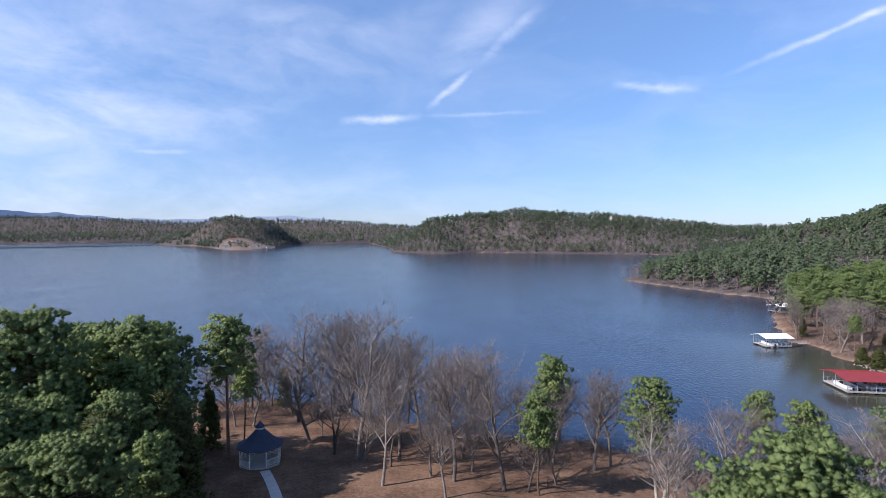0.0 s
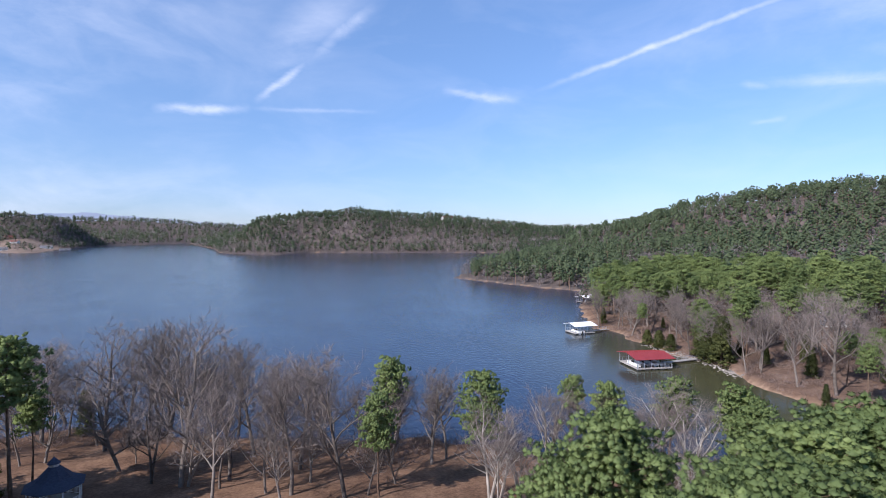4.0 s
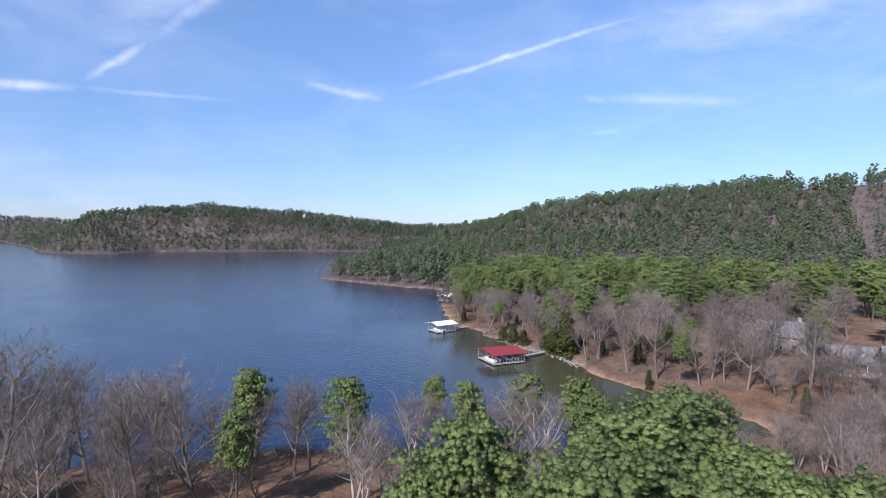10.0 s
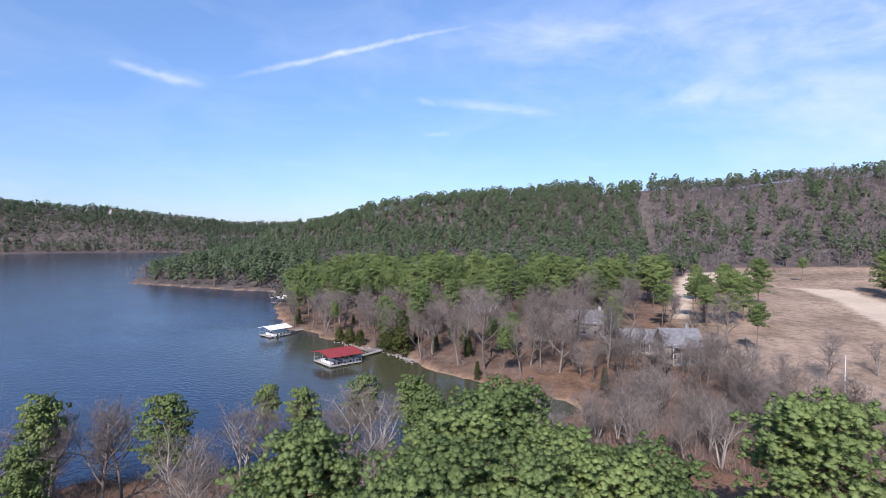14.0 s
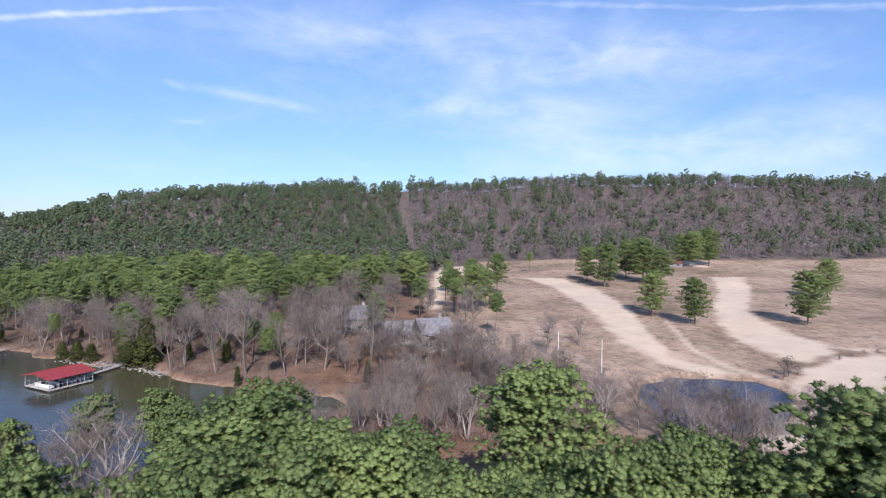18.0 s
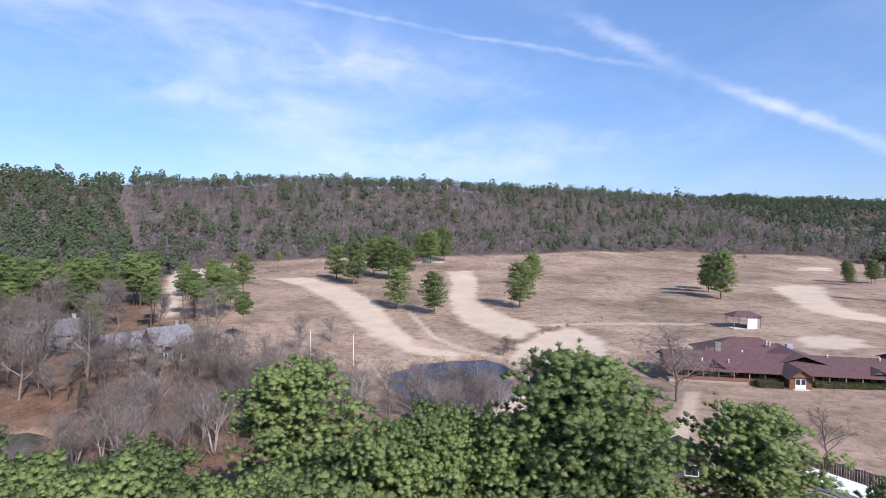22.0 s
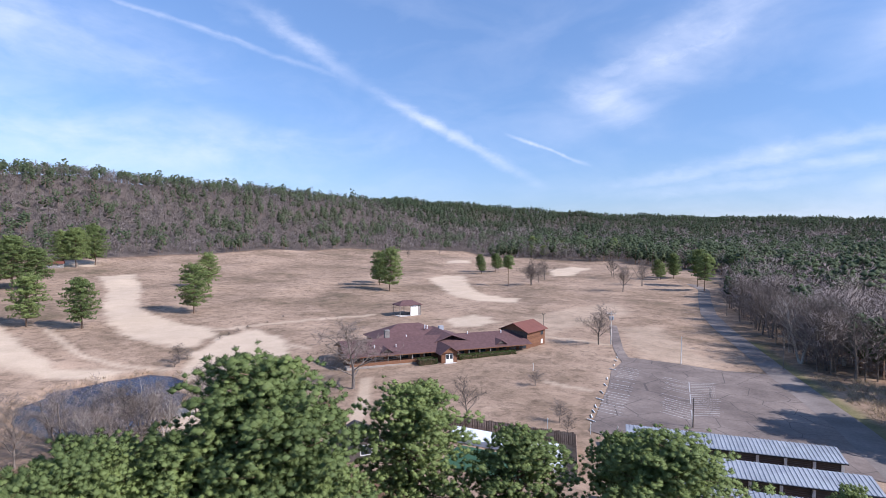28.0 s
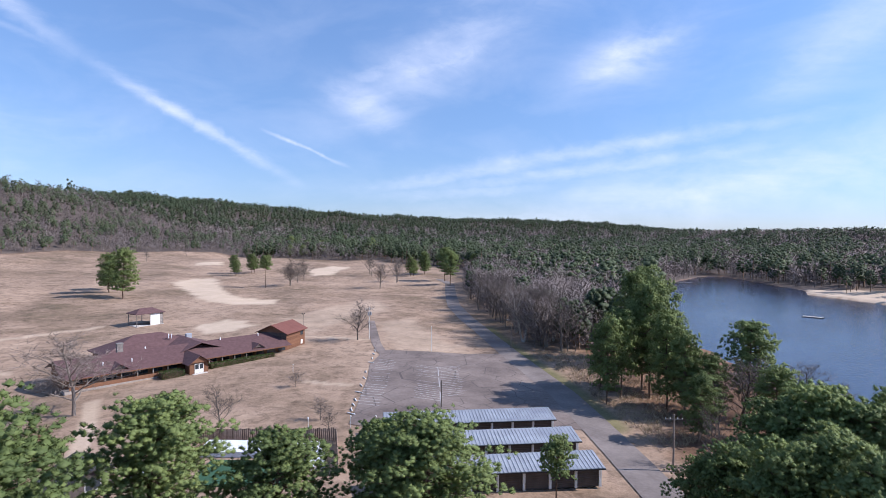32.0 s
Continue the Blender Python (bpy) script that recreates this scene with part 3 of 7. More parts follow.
def needle_tufts(soup, centres, radius, rng, per, blades, long, wide, heart=None):
    """Rounded clumps of needle tufts about the centres."""
    n = len(centres) * per
    c = np.repeat(centres, per, axis=0)
    r = np.repeat(np.broadcast_to(radius, len(centres)), per)
    d = rng.normal(size=(n, 3))
    d /= np.linalg.norm(d, axis=1)[:, None]
    p = c + d * (r * rng.uniform(0.62, 1.0, n))[:, None] * np.array([1, 1, 0.72])
    p = np.repeat(p, blades, axis=0)
    round_ = np.repeat(d, blades, axis=0)
    out = round_ * 0.8 + rng.normal(size=(n * blades, 3)) * 0.6 + np.array([0, 0, 0.35])
    heart = p * [0, 0, 1] - [0, 0, 1.0] if heart is None else heart
    away = p - heart
    away /= np.linalg.norm(away, axis=1)[:, None] + 1e-9
    shade = round_ * 0.75 + away * 0.55 + out * 0.25 + np.array([0, 0, 0.15])
    out /= np.linalg.norm(out, axis=1)[:, None]
    soup.blades(p, p + out * (long * rng.uniform(0.6, 1.25, n * blades))[:, None], wide * rng.uniform(0.7, 1.3, n * blades), rng, shade)


def unit(v):
    return v / (np.linalg.norm(v, axis=1)[:, None] + 1e-9)


def pine_meshes(seed, tall=18.0, bare=0.45, reach=4.2, full=1.0, lean=0.0):
    """Trunk with limbs, and crown, of a shortleaf pine: limbs that end in pillows, pillows of knobs, knobs of needles."""
    rng = np.random.default_rng(seed)
    trunk, crown = Soup(), Soup()
    k = 9
    hs = np.linspace(0, tall * 0.97, k)
    bend = np.cumsum(rng.normal(size=(k, 2)) * 0.10, axis=0) + np.outer(hs / tall, [lean, 0])
    line = np.column_stack([bend, hs])
    trunk.tube(line, 0.21 * (1 - hs / tall) ** 0.8 * tall / 18 + 0.025, 8)
    pillows, sizes = [], []
    count = int(52 * full)
    for i in range(count):
        f = (i + rng.uniform(0, 1)) / count
        h = tall * (bare + (1 - bare) * f ** 0.9 * 0.97)
        shape = math.sin(math.pi * min(1, (0.25 + 0.70 * f))) ** 0.7
        length = reach * shape * rng.uniform(0.68, 1.05)
        a = i * 2.399 + rng.uniform(-0.5, 0.5)
        base = np.array([np.interp(h, hs, line[:, 0]), np.interp(h, hs, line[:, 1]), h])
        rise = rng.uniform(-0.16, 0.24) + 0.35 * f
        tip = base + length * np.array([math.cos(a), math.sin(a), rise])
        mid = base + 0.55 * (tip - base) + np.array([0, 0, -0.08 * length])
        trunk.tube([base, mid, tip], [0.055 + 0.012 * length, 0.035, 0.012], 3)
        for s in (0.92,) if length < 1.3 else (0.5, 0.96) if length < 2.8 else (0.36, 0.66, 0.97):
            wide = rng.uniform(0.66, 1.22) * (0.60 + 0.40 * reach / 4.5)
            pillows.append(base + (tip - base) * s + rng.normal(size=3) * [0.25, 0.25, 0.12] + [0, 0, 0.1])
            sizes.append(wide * (0.9 if s < 0.6 else 1.0))
    for step in range(5):
        pillows.append(line[-1] + rng.normal(size=3) * [0.35, 0.35, 0.1] + [0, 0, -0.45 * step + 0.1])
        sizes.append(0.45 + 0.12 * step)
    pillows, sizes = np.array(pillows), np.array(sizes)
    per = 13
    d = rng.normal(size=(len(pillows) * per, 3))
    d[:, 2] = np.abs(d[:, 2]) * 0.9 - 0.35
    d = unit(d)
    wide = np.repeat(sizes, per)
    knobs = np.repeat(pillows, per, axis=0) + d * wide[:, None] * [1, 1, 0.8] * rng.uniform(0.5, 1.15, (len(d), 1))
    r = rng.uniform(0.19, 0.33, len(d))
    away = unit(knobs * [1, 1, 0.25] - [0, 0, tall * bare * 0.2])
    crown.lumps(knobs, r * 0.86, rng, EIGHT, 0.9, d * 0.5 + away * 0.4)
    blades = 30
    p, n = np.repeat(knobs, blades, axis=0), len(knobs) * blades
    e = rng.normal(size=(n, 3))
    e[:, 2] += 0.5
    e = unit(e)
    out = unit(e + rng.normal(size=(n, 3)) * 0.7 + [0, 0, 0.25])
    at = p + e * (np.repeat(r, blades) * 0.74)[:, None]
    shade = e * 0.55 + np.repeat(d * 0.5 + away * 0.4, blades, axis=0)
    crown.blades(at, at + out * (0.15 * rng.uniform(0.6, 1.4, n))[:, None], 0.052 * rng.uniform(0.7, 1.3, n), rng, shade)
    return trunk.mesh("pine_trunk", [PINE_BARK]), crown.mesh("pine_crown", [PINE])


def bare_meshes(seed, tall=14.0, spread=0.55, stems=1, fork=0.30, dense=1.0, bark=None, twig=None):
    """Trunk with limbs, and a crown of fine twigs, of a leafless tree."""
    rng = np.random.default_rng(seed)
    wood, fine = Soup(), Soup()

    def grow(start, way_, length, radius, level):
        steps = 5 if level == 0 else (4 if level == 1 else 3)
        pts, d = [start], way_ / np.linalg.norm(way_)
        for _ in range(steps):
            d = d + rng.normal(size=3) * (0.07 if level == 0 else 0.17) + np.array([0, 0, 0.05 if level else 0.0])
            d /= np.linalg.norm(d)
            pts.append(pts[-1] + d * length / steps)
        pts = np.array(pts)
        rad = np.linspace(radius, radius * (0.35 if level < 2 else 0.3), len(pts))
        (wood if level < 3 else fine).tube(pts, rad, (7, 5, 3, 3)[level])
        if level == 3:
            n = 6
            at = pts[rng.integers(0, len(pts), n)]
            to = at + (d * 0.8 + rng.normal(size=(n, 3)) * 0.55 + [0, 0, 0.2]) * length * 0.55
            fine.blades(at, to, 0.034, rng)
            return
        kids = (int(11 * dense), int(6 * dense), 5)[level]
        for i in range(kids):
            s = (fork + (1 - fork) * (i + rng.uniform(0, 0.9)) / kids) if level == 0 else rng.uniform(0.25, 1.0)
            p = np.array([np.interp(s * (len(pts) - 1), np.arange(len(pts)), pts[:, c]) for c in range(3)])
            a = rng.uniform(0, 6.283) if level else i * 2.399 + rng.uniform(-0.4, 0.4)
            out = np.array([math.cos(a), math.sin(a), 0.0])
            lift = 0.75 + 0.5 * s if level == 0 else 0.35
            nd = d * (0.55 if level else 0.2) + out * (spread + 0.35) + np.array([0, 0, lift * 0.75])
            size = length * (0.62 - 0.34 * s if level == 0 else 0.52) * rng.uniform(0.75, 1.2)
            grow(p, nd, size, radius * (0.55 if level == 0 else 0.48) * (1.1 - 0.6 * s), level + 1)

    for i in range(stems):
        a = rng.uniform(0, 6.283)
        tilt = 0.0 if stems == 1 else 0.28
        grow(np.array([0.12 * math.cos(a) * (stems > 1), 0.12 * math.sin(a) * (stems > 1), -0.2]),
             np.array([tilt * math.cos(a), tilt * math.sin(a), 1.0]), tall * 0.78, tall * 0.0165, 0)
    return wood.mesh("bare_trunk", [bark or BARK]), fine.mesh("bare_twigs", [twig or TWIG])


def cedar_meshes(seed, tall=8.0, reach=1.7):
    rng = np.random.default_rng(seed)
    trunk, crown = Soup(), Soup()
    trunk.tube([(0, 0, 0), (0.05, 0, tall * 0.5), (0, 0.04, tall * 0.94)], [0.13, 0.09, 0.02], 6)
    n = 260
    f = rng.uniform(0, 1, n) ** 0.8
    a = rng.uniform(0, 6.283, n)
    r = reach * (1 - f) ** 0.75 * rng.uniform(0.45, 1.08, n) + 0.1
    c = np.stack([np.cos(a) * r, np.sin(a) * r, 0.5 + f * (tall - 0.4)], -1)
    crown.lumps(c * [0.85, 0.85, 1], np.full(n, 0.30), rng, EIGHT, 1.1)
    needle_tufts(crown, c, 0.42, rng, 11, 4, 0.34, 0.08)
    return trunk.mesh("cedar_trunk", [PINE_BARK]), crown.mesh("cedar_crown", [CEDAR])


def tree_thing(name, meshes, label, category, group):
    """A tree as a thing: an empty at its foot with trunk and crown."""
    root = new(name)
    root.empty_display_size = 0.5
    for part_name, me in zip(("trunk", "crown"), meshes):
        ob = new(part_name, me)
        ob.parent = root
    return tagged(root, label, category, group)


KINDS = {}


def plant(kind, x, y, tall, turn, sink=0.12, wide=1.0):
    """Copies the model tree of that kind to a place, at the height wanted."""
    root, made = KINDS[kind]
    s = tall / made
    z = max(float(height(x, y)), -0.3) - sink
    m = Matrix.LocRotScale((x, y, z), Euler((0, 0, turn)), None)
    ob = copy_thing(root, m)
    ob.scale = (s * wide, s * wide, s)
    return ob


def model(kind, meshes, made, name, label, category, group):
    root = tree_thing(name, meshes, label, category, group)
    co = np.empty(len(meshes[1].vertices) * 3, np.float32)
    meshes[1].vertices.foreach_get("co", co)
    KINDS[kind] = (root, float(np.percentile(co[2::3], 99.7)))


MODELS = [
    ("pine_a", pine_meshes(11, 18, 0.30, 4.9, 1.35), 18, "pine_tree", "tall shortleaf pine with rounded green crown", "tree", "pines"),
    ("pine_b", pine_meshes(12, 18, 0.20, 5.9, 1.75), 18, "pine_tree", "broad full pine with dense bright green crown", "tree", "pines"),
    ("pine_c", pine_meshes(13, 18, 0.58, 3.4, 0.8), 18, "pine_tree", "slender pine with a high crown on a bare trunk", "tree", "pines"),
    ("pine_d", pine_meshes(14, 18, 0.48, 3.8, 0.95, 1.6), 18, "pine_tree", "leaning pine with uneven green crown", "tree", "pines"),
    ("pine_e", pine_meshes(15, 18, 0.16, 5.4, 1.5), 18, "pine_tree", "dome-shaped pine on a short bare trunk", "tree", "pines"),
    ("bare_a", bare_meshes(21, 14, 0.5), 14, "bare_tree", "leafless grey-brown hardwood tree", "tree", "leafless trees"),
    ("bare_b", bare_meshes(22, 14, 0.4, 1, 0.38), 14, "bare_tree", "tall narrow leafless hardwood tree", "tree", "leafless trees"),
    ("bare_c", bare_meshes(23, 14, 0.65, 2, 0.25, 0.85), 14, "bare_tree", "leafless tree with two leaning stems", "tree", "leafless trees"),
    ("bare_d", bare_meshes(24, 13, 0.6, 3, 0.3, 0.75, PALE_BARK), 13, "bare_tree", "leafless tree with pale forked stems", "tree", "leafless trees"),
    ("bare_e", bare_meshes(25, 9, 0.8, 1, 0.22, 1.3), 9, "bare_tree", "wide spreading leafless tree", "tree", "leafless trees"),
    ("cedar", cedar_meshes(31), 8, "cedar_tree", "dense dark olive red cedar", "tree", "cedars"),
]
for m in MODELS:
    model(*m)
ROOTS = [KINDS[k][0] for k in KINDS]
rng_t = random.Random(7)


# ---- woods on the hills: too many to count ----


def far_pine(seed, knobs, leaves, solid=EIGHT):
    """Points, quads, triangles, shading directions, and how many of the quads are trunk."""
    rng = np.random.default_rng(seed)
    s = Soup()
    s.tube([(0, 0, -1), (0, 0, 10)], [0.22, 0.10], 3)
    f = (np.arange(knobs) + rng.uniform(0, 1, knobs)) / knobs
    a = np.arange(knobs) * 2.399 + rng.uniform(-0.6, 0.6, knobs)
    low = rng.uniform(3.0, 6.0)
    r = 2.75 * np.sin(np.pi * (0.24 + 0.60 * f)) ** 0.8 * rng.uniform(0.45, 1.1, knobs)
    c = np.stack([np.cos(a) * r, np.sin(a) * r, low + f * (12.2 - low)], -1)
    away = unit(c - [0, 0, low + 1.5])
    big = 1.25 * (14 / knobs) ** 0.4 * rng.uniform(0.75, 1.2, knobs) * (1.1 - 0.3 * f)
    s.lumps(c, big, rng, solid, 0.72, away)
    if leaves:
        pick = rng.integers(0, knobs, leaves)
        d = rng.normal(size=(leaves, 3)) + [0, 0, 0.3]
        d = unit(d)
        at = c[pick] + d * big[pick][:, None] * [1.05, 1.05, 0.78]
        s.leaves(at, 0.42 * (14 / knobs) ** 0.3, rng, d * 0.8 + away[pick] * 0.5)
    return (*s.arrays(), 3)


def far_bare(seed, twigs, size=1.0):
    rng = np.random.default_rng(seed)
    s = Soup()
    s.tube([(0, 0, -1), (0.2, 0, 5.5), (0.3, 0.2, 9.5)], [0.17, 0.11, 0.04], 3)
    limbs = 3 if twigs < 100 else 7
    for k in range(limbs):
        a0 = k * 2.4
        s.tube([(0.15, 0, 3.2 + k * 0.7), (1.8 * math.cos(a0), 1.8 * math.sin(a0), 6.4 + k * 0.6)], [0.09, 0.025], 3)
    f = rng.uniform(0, 1, twigs)
    a = rng.uniform(0, 6.283, twigs)
    r = 3.0 * np.sin(np.pi * (0.14 + 0.74 * f)) ** 0.8 * rng.uniform(0.2, 1.0, twigs) ** 0.6
    at = np.stack([np.cos(a) * r, np.sin(a) * r, 1.4 + 9.4 * f], -1)
    out = np.stack([np.cos(a) * 0.6, np.sin(a) * 0.6, rng.uniform(-0.1, 1.0, twigs)], -1) + rng.normal(size=(twigs, 3)) * 0.5
    shade = unit(at - [0, 0, 5.0]) + rng.normal(size=(twigs, 3)) * 0.35 + [0, 0, 0.3]
    s.blades(at, at + out * rng.uniform(0.7, 1.7, twigs)[:, None], np.full(twigs, size * 0.40 * (70 / twigs) ** 0.6), rng, shade)
    return (*s.arrays(), 6 + 3 * limbs)


def wood(name, x, y, sizes, templates, mats, label, seed):
    """One mesh of many trees at the places given."""
    rng = np.random.default_rng(seed)
    z = np.maximum(height(x, y), 0.0)
    pick = rng.integers(0, len(templates), len(x))
    vs, qs, ts, mi, ns, n = [], [], [], [], [], 0
    for k, (tv, tq, tt, tn, stem) in enumerate(templates):
        at = np.nonzero(pick == k)[0]
        if not len(at):
            continue
        a = rng.uniform(0, 6.283, len(at))
        sc = sizes[at]
        c, s_ = np.cos(a)[:, None], np.sin(a)[:, None]
        ns.append(np.stack([tn[:, 0] * c - tn[:, 1] * s_, tn[:, 0] * s_ + tn[:, 1] * c, tn[:, 2] + 0 * c], -1).reshape(-1, 3))
        c, s_ = c * sc[:, None], s_ * sc[:, None]
        v = np.stack([tv[:, 0] * c - tv[:, 1] * s_ + x[at][:, None], tv[:, 0] * s_ + tv[:, 1] * c + y[at][:, None],
                      tv[:, 2] * (sc * rng.uniform(0.85, 1.15, len(at)))[:, None] + z[at][:, None]], -1)
        off = n + np.arange(len(at))[:, None, None] * len(tv)
        vs.append(v.reshape(-1, 3))
        qs.append((tq[None] + off).reshape(-1, 4))
        mi.append(np.tile((np.arange(len(tq)) < stem).astype(np.int32), len(at)))
        if len(tt):
            ts.append((tt[None] + off).reshape(-1, 3))
        n += len(at) * len(tv)
    tris = np.concatenate(ts) if ts else np.zeros((0, 3), int)
    index = np.concatenate([*mi, np.zeros(len(tris), np.int32)])
    me = mesh_of(name, np.concatenate(vs), [np.concatenate(qs), tris], mats, index)
    return tagged(new(name, facing(me, np.concatenate(ns))), label, "woods", kind="stuff")


def skyline():
    """For rings of ground round the overlook: how steeply the land and its trees rise up to there."""
    az = np.arange(-60, 212, 0.5)
    rr = np.geomspace(120, 4600, 170)
    a, r = np.meshgrid(np.radians(az), rr, indexing="ij")
    x, y = np.sin(a) * r, np.cos(a) * r
    z = height(x, y)
    lift = np.where((shore(x, y) > 5) & (r > 270) & (outline_distance(x, y, GOLF) > 5), 5.0, 0.0)
    steep = (np.maximum(z, 0) + lift - 36) / r
    return az, rr, np.maximum.accumulate(steep, axis=1)


def in_sight(x, y, top):
    """Whether a tree of that height shows over the land before it."""
    az, rr, steep = SKYLINE
    r, a = np.hypot(x, y), np.degrees(np.arctan2(x, y))
    a = np.where(a < -60, a + 360, a)
    i = np.clip(((a - az[0]) / 0.5).astype(int), 0, len(az) - 1)
    j = np.clip(np.searchsorted(rr, r * 0.97) - 1, 0, len(rr) - 1)
    return (np.maximum(height(x, y), 0) + top - 36) / r > steep[i, j]


def scatter(x0, x1, y0, y1, step, seed):
    rng = np.random.default_rng(seed)
    gx, gy = np.meshgrid(np.arange(x0, x1, step), np.arange(y0, y1, step))
    return (gx.ravel() + rng.uniform(-0.5, 0.5, gx.size) * step * 1.1, gy.ravel() + rng.uniform(-0.5, 0.5, gx.size) * step * 1.1)


def forest():
    near_p, near_b = [far_pine(s, 16, 44) for s in range(7)], [far_bare(40 + s, 96, 1.15) for s in range(7)]
    mid_p, mid_b = [far_pine(60 + s, 8, 10) for s in range(4)], [far_bare(80 + s, 46, 1.9) for s in range(4)]
    rng = np.random.default_rng(3)
    for band, (r0, r1, step, pines, bares, big) in enumerate(((255, 900, 6.8, near_p, near_b, 1.0), (900, 2000, 7.9, mid_p, mid_b, 1.08),
                                                               (2000, 4400, 19.0, mid_p, mid_b, 1.7))):
        x, y = scatter(-r1, r1, -r1, r1, step, 90 + band)
        r, a = np.hypot(x, y), np.degrees(np.arctan2(x, y))
        a = np.where(a < -60, a + 360, a)
        ok = (r > r0) & (r < r1) & (a > -48) & (a < 206)
        x, y, r, a = x[ok], y[ok], r[ok], a[ok]
        ok = (shore(x, y) > 0.6) & (outline_distance(x, y, GOLF) > 2)
        for c in CLEARINGS:
            ok &= (outline_distance(x, y, c) > 0) | (rng.uniform(0, 1, len(x)) < 0.07)
        ok &= near_line(x, y, [(632, 284), (585, 262)]) > 11  # open ground before the lookout
        x, y, r, a = x[ok], y[ok], r[ok], a[ok]
        ok = in_sight(x, y, 11.5 * big)
        x, y, r, a = x[ok], y[ok], r[ok], a[ok]
        hill = height(x, y)
        lot = rng.uniform(0, 1, len(x))
        patch = 0.5 + 0.5 * np.clip(ripple(x, y, 120, 21) + 0.6 * ripple(x, y, 45, 22), -1, 1)
        share = np.full(len(x), 0.55)
        first = r < 1000
        # the power line's cut runs up the ridge between the pines and the leafless slope
        edge = 69.9 - 1.1 * np.clip((r - 400) / 300, 0, 1)
        north = first & (a > 10) & (a < edge)
        share = np.where(north, 0.60 + 0.5 * patch, share)
        share = np.where(north & (r < 420) & (a > 36), 0.18 + 0.45 * patch, share)
        share = np.where(north & (shore(x, y) < 12), 0.45, share)
        cut = (np.abs(a - edge) < 0.42) & (r > 360) & first
        share = np.where(first & (a >= edge) & (a < 126), 0.12 + 0.36 * patch ** 1.5, share)
        share = np.where(first & (a >= edge) & (a < 126) & (hill > 80), 0.42, share)
        share = np.where(first & (a >= 126), 0.38 * patch ** 1.5 + 0.04, share)
        far_hill = (y > 950) & (y < 1600) & (x > -200)
        share = np.where(far_hill, np.where(hill > 22, 0.55 + 0.45 * patch, 0.25 + 0.35 * patch), share)
        share = np.where((r > 950) & (a > 118), np.where(hill > 42, 0.70 + 0.3 * patch, 0.06 + 0.42 * patch ** 1.5), share)
        # the flat southern woods are old, tall and open
        old = (a > 138) & (r < 2000) & (hill < 40)
        share = np.where(old, 0.05 + 0.85 * smooth(0.45, 0.72, patch), share)
        keep = ~old | (rng.uniform(0, 1, len(x)) < 0.72)
        x, y, r, a, hill, lot, share, first, cut, old = (v[keep] for v in (x, y, r, a, hill, lot, share, first, cut, old))
        pine = lot < share
        size = rng.uniform(0.66, 1.22, len(x)) * big
        size = np.where(first & (hill > 70) & (rng.uniform(0, 1, len(x)) < 0.10), size * 1.35, size)
        size = np.where(cut, size * 0.22, size)
        size = np.where(old, size * 1.42, size)
        label = ("green pines on the slopes", "leafless woods on the slopes")
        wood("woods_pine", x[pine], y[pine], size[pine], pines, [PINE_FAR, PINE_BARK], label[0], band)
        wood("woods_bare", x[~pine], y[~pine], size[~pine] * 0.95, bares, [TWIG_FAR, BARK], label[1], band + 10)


SKYLINE = skyline()
forest()

# ---- single trees: kind, x, y, height, breadth ----
PARK_PINES = [
    ("pine_c", -29.7, 75.4, 20.2, 1.0),
    ("pine_c", -29.4, 80.9, 12.8, 0.9),
    ("cedar", -33.0, 77.8, 9.0, 1.0),
    ("pine_a", -42.3, 55.4, 22.9, 1.0),
    ("pine_a", -40.7, 64.0, 19.1, 1.0),
    ("pine_e", -35.2, 64.9, 21.0, 1.0),
    ("pine_e", -47.3, 66.7, 15.2, 1.0),
    ("pine_a", -26.2, 39.9, 15.8, 1.0),
    ("pine_a", -35.6, 47.9, 16.1, 1.0),
    ("pine_e", -31.3, 53.3, 15.3, 1.0),
    ("pine_d", -26.3, 46.9, 13.0, 1.0),
    ("pine_a", -30.7, 39.1, 14.9, 1.0),
    ("pine_a", -45.1, 53.2, 20.2, 1.0),
    ("pine_a", -39.3, 57.6, 14.1, 1.0),
    ("pine_a", -37.8, 43.6, 17.3, 1.0),
    ("cedar", -29.9, 58.6, 13.9, 1.3),
    ("cedar", -29.1, 61.3, 10.7, 1.3),
    ("cedar", -26.9, 51.2, 11.1, 1.3),
    ("cedar", -29.3, 47.5, 14.8, 1.3),
]
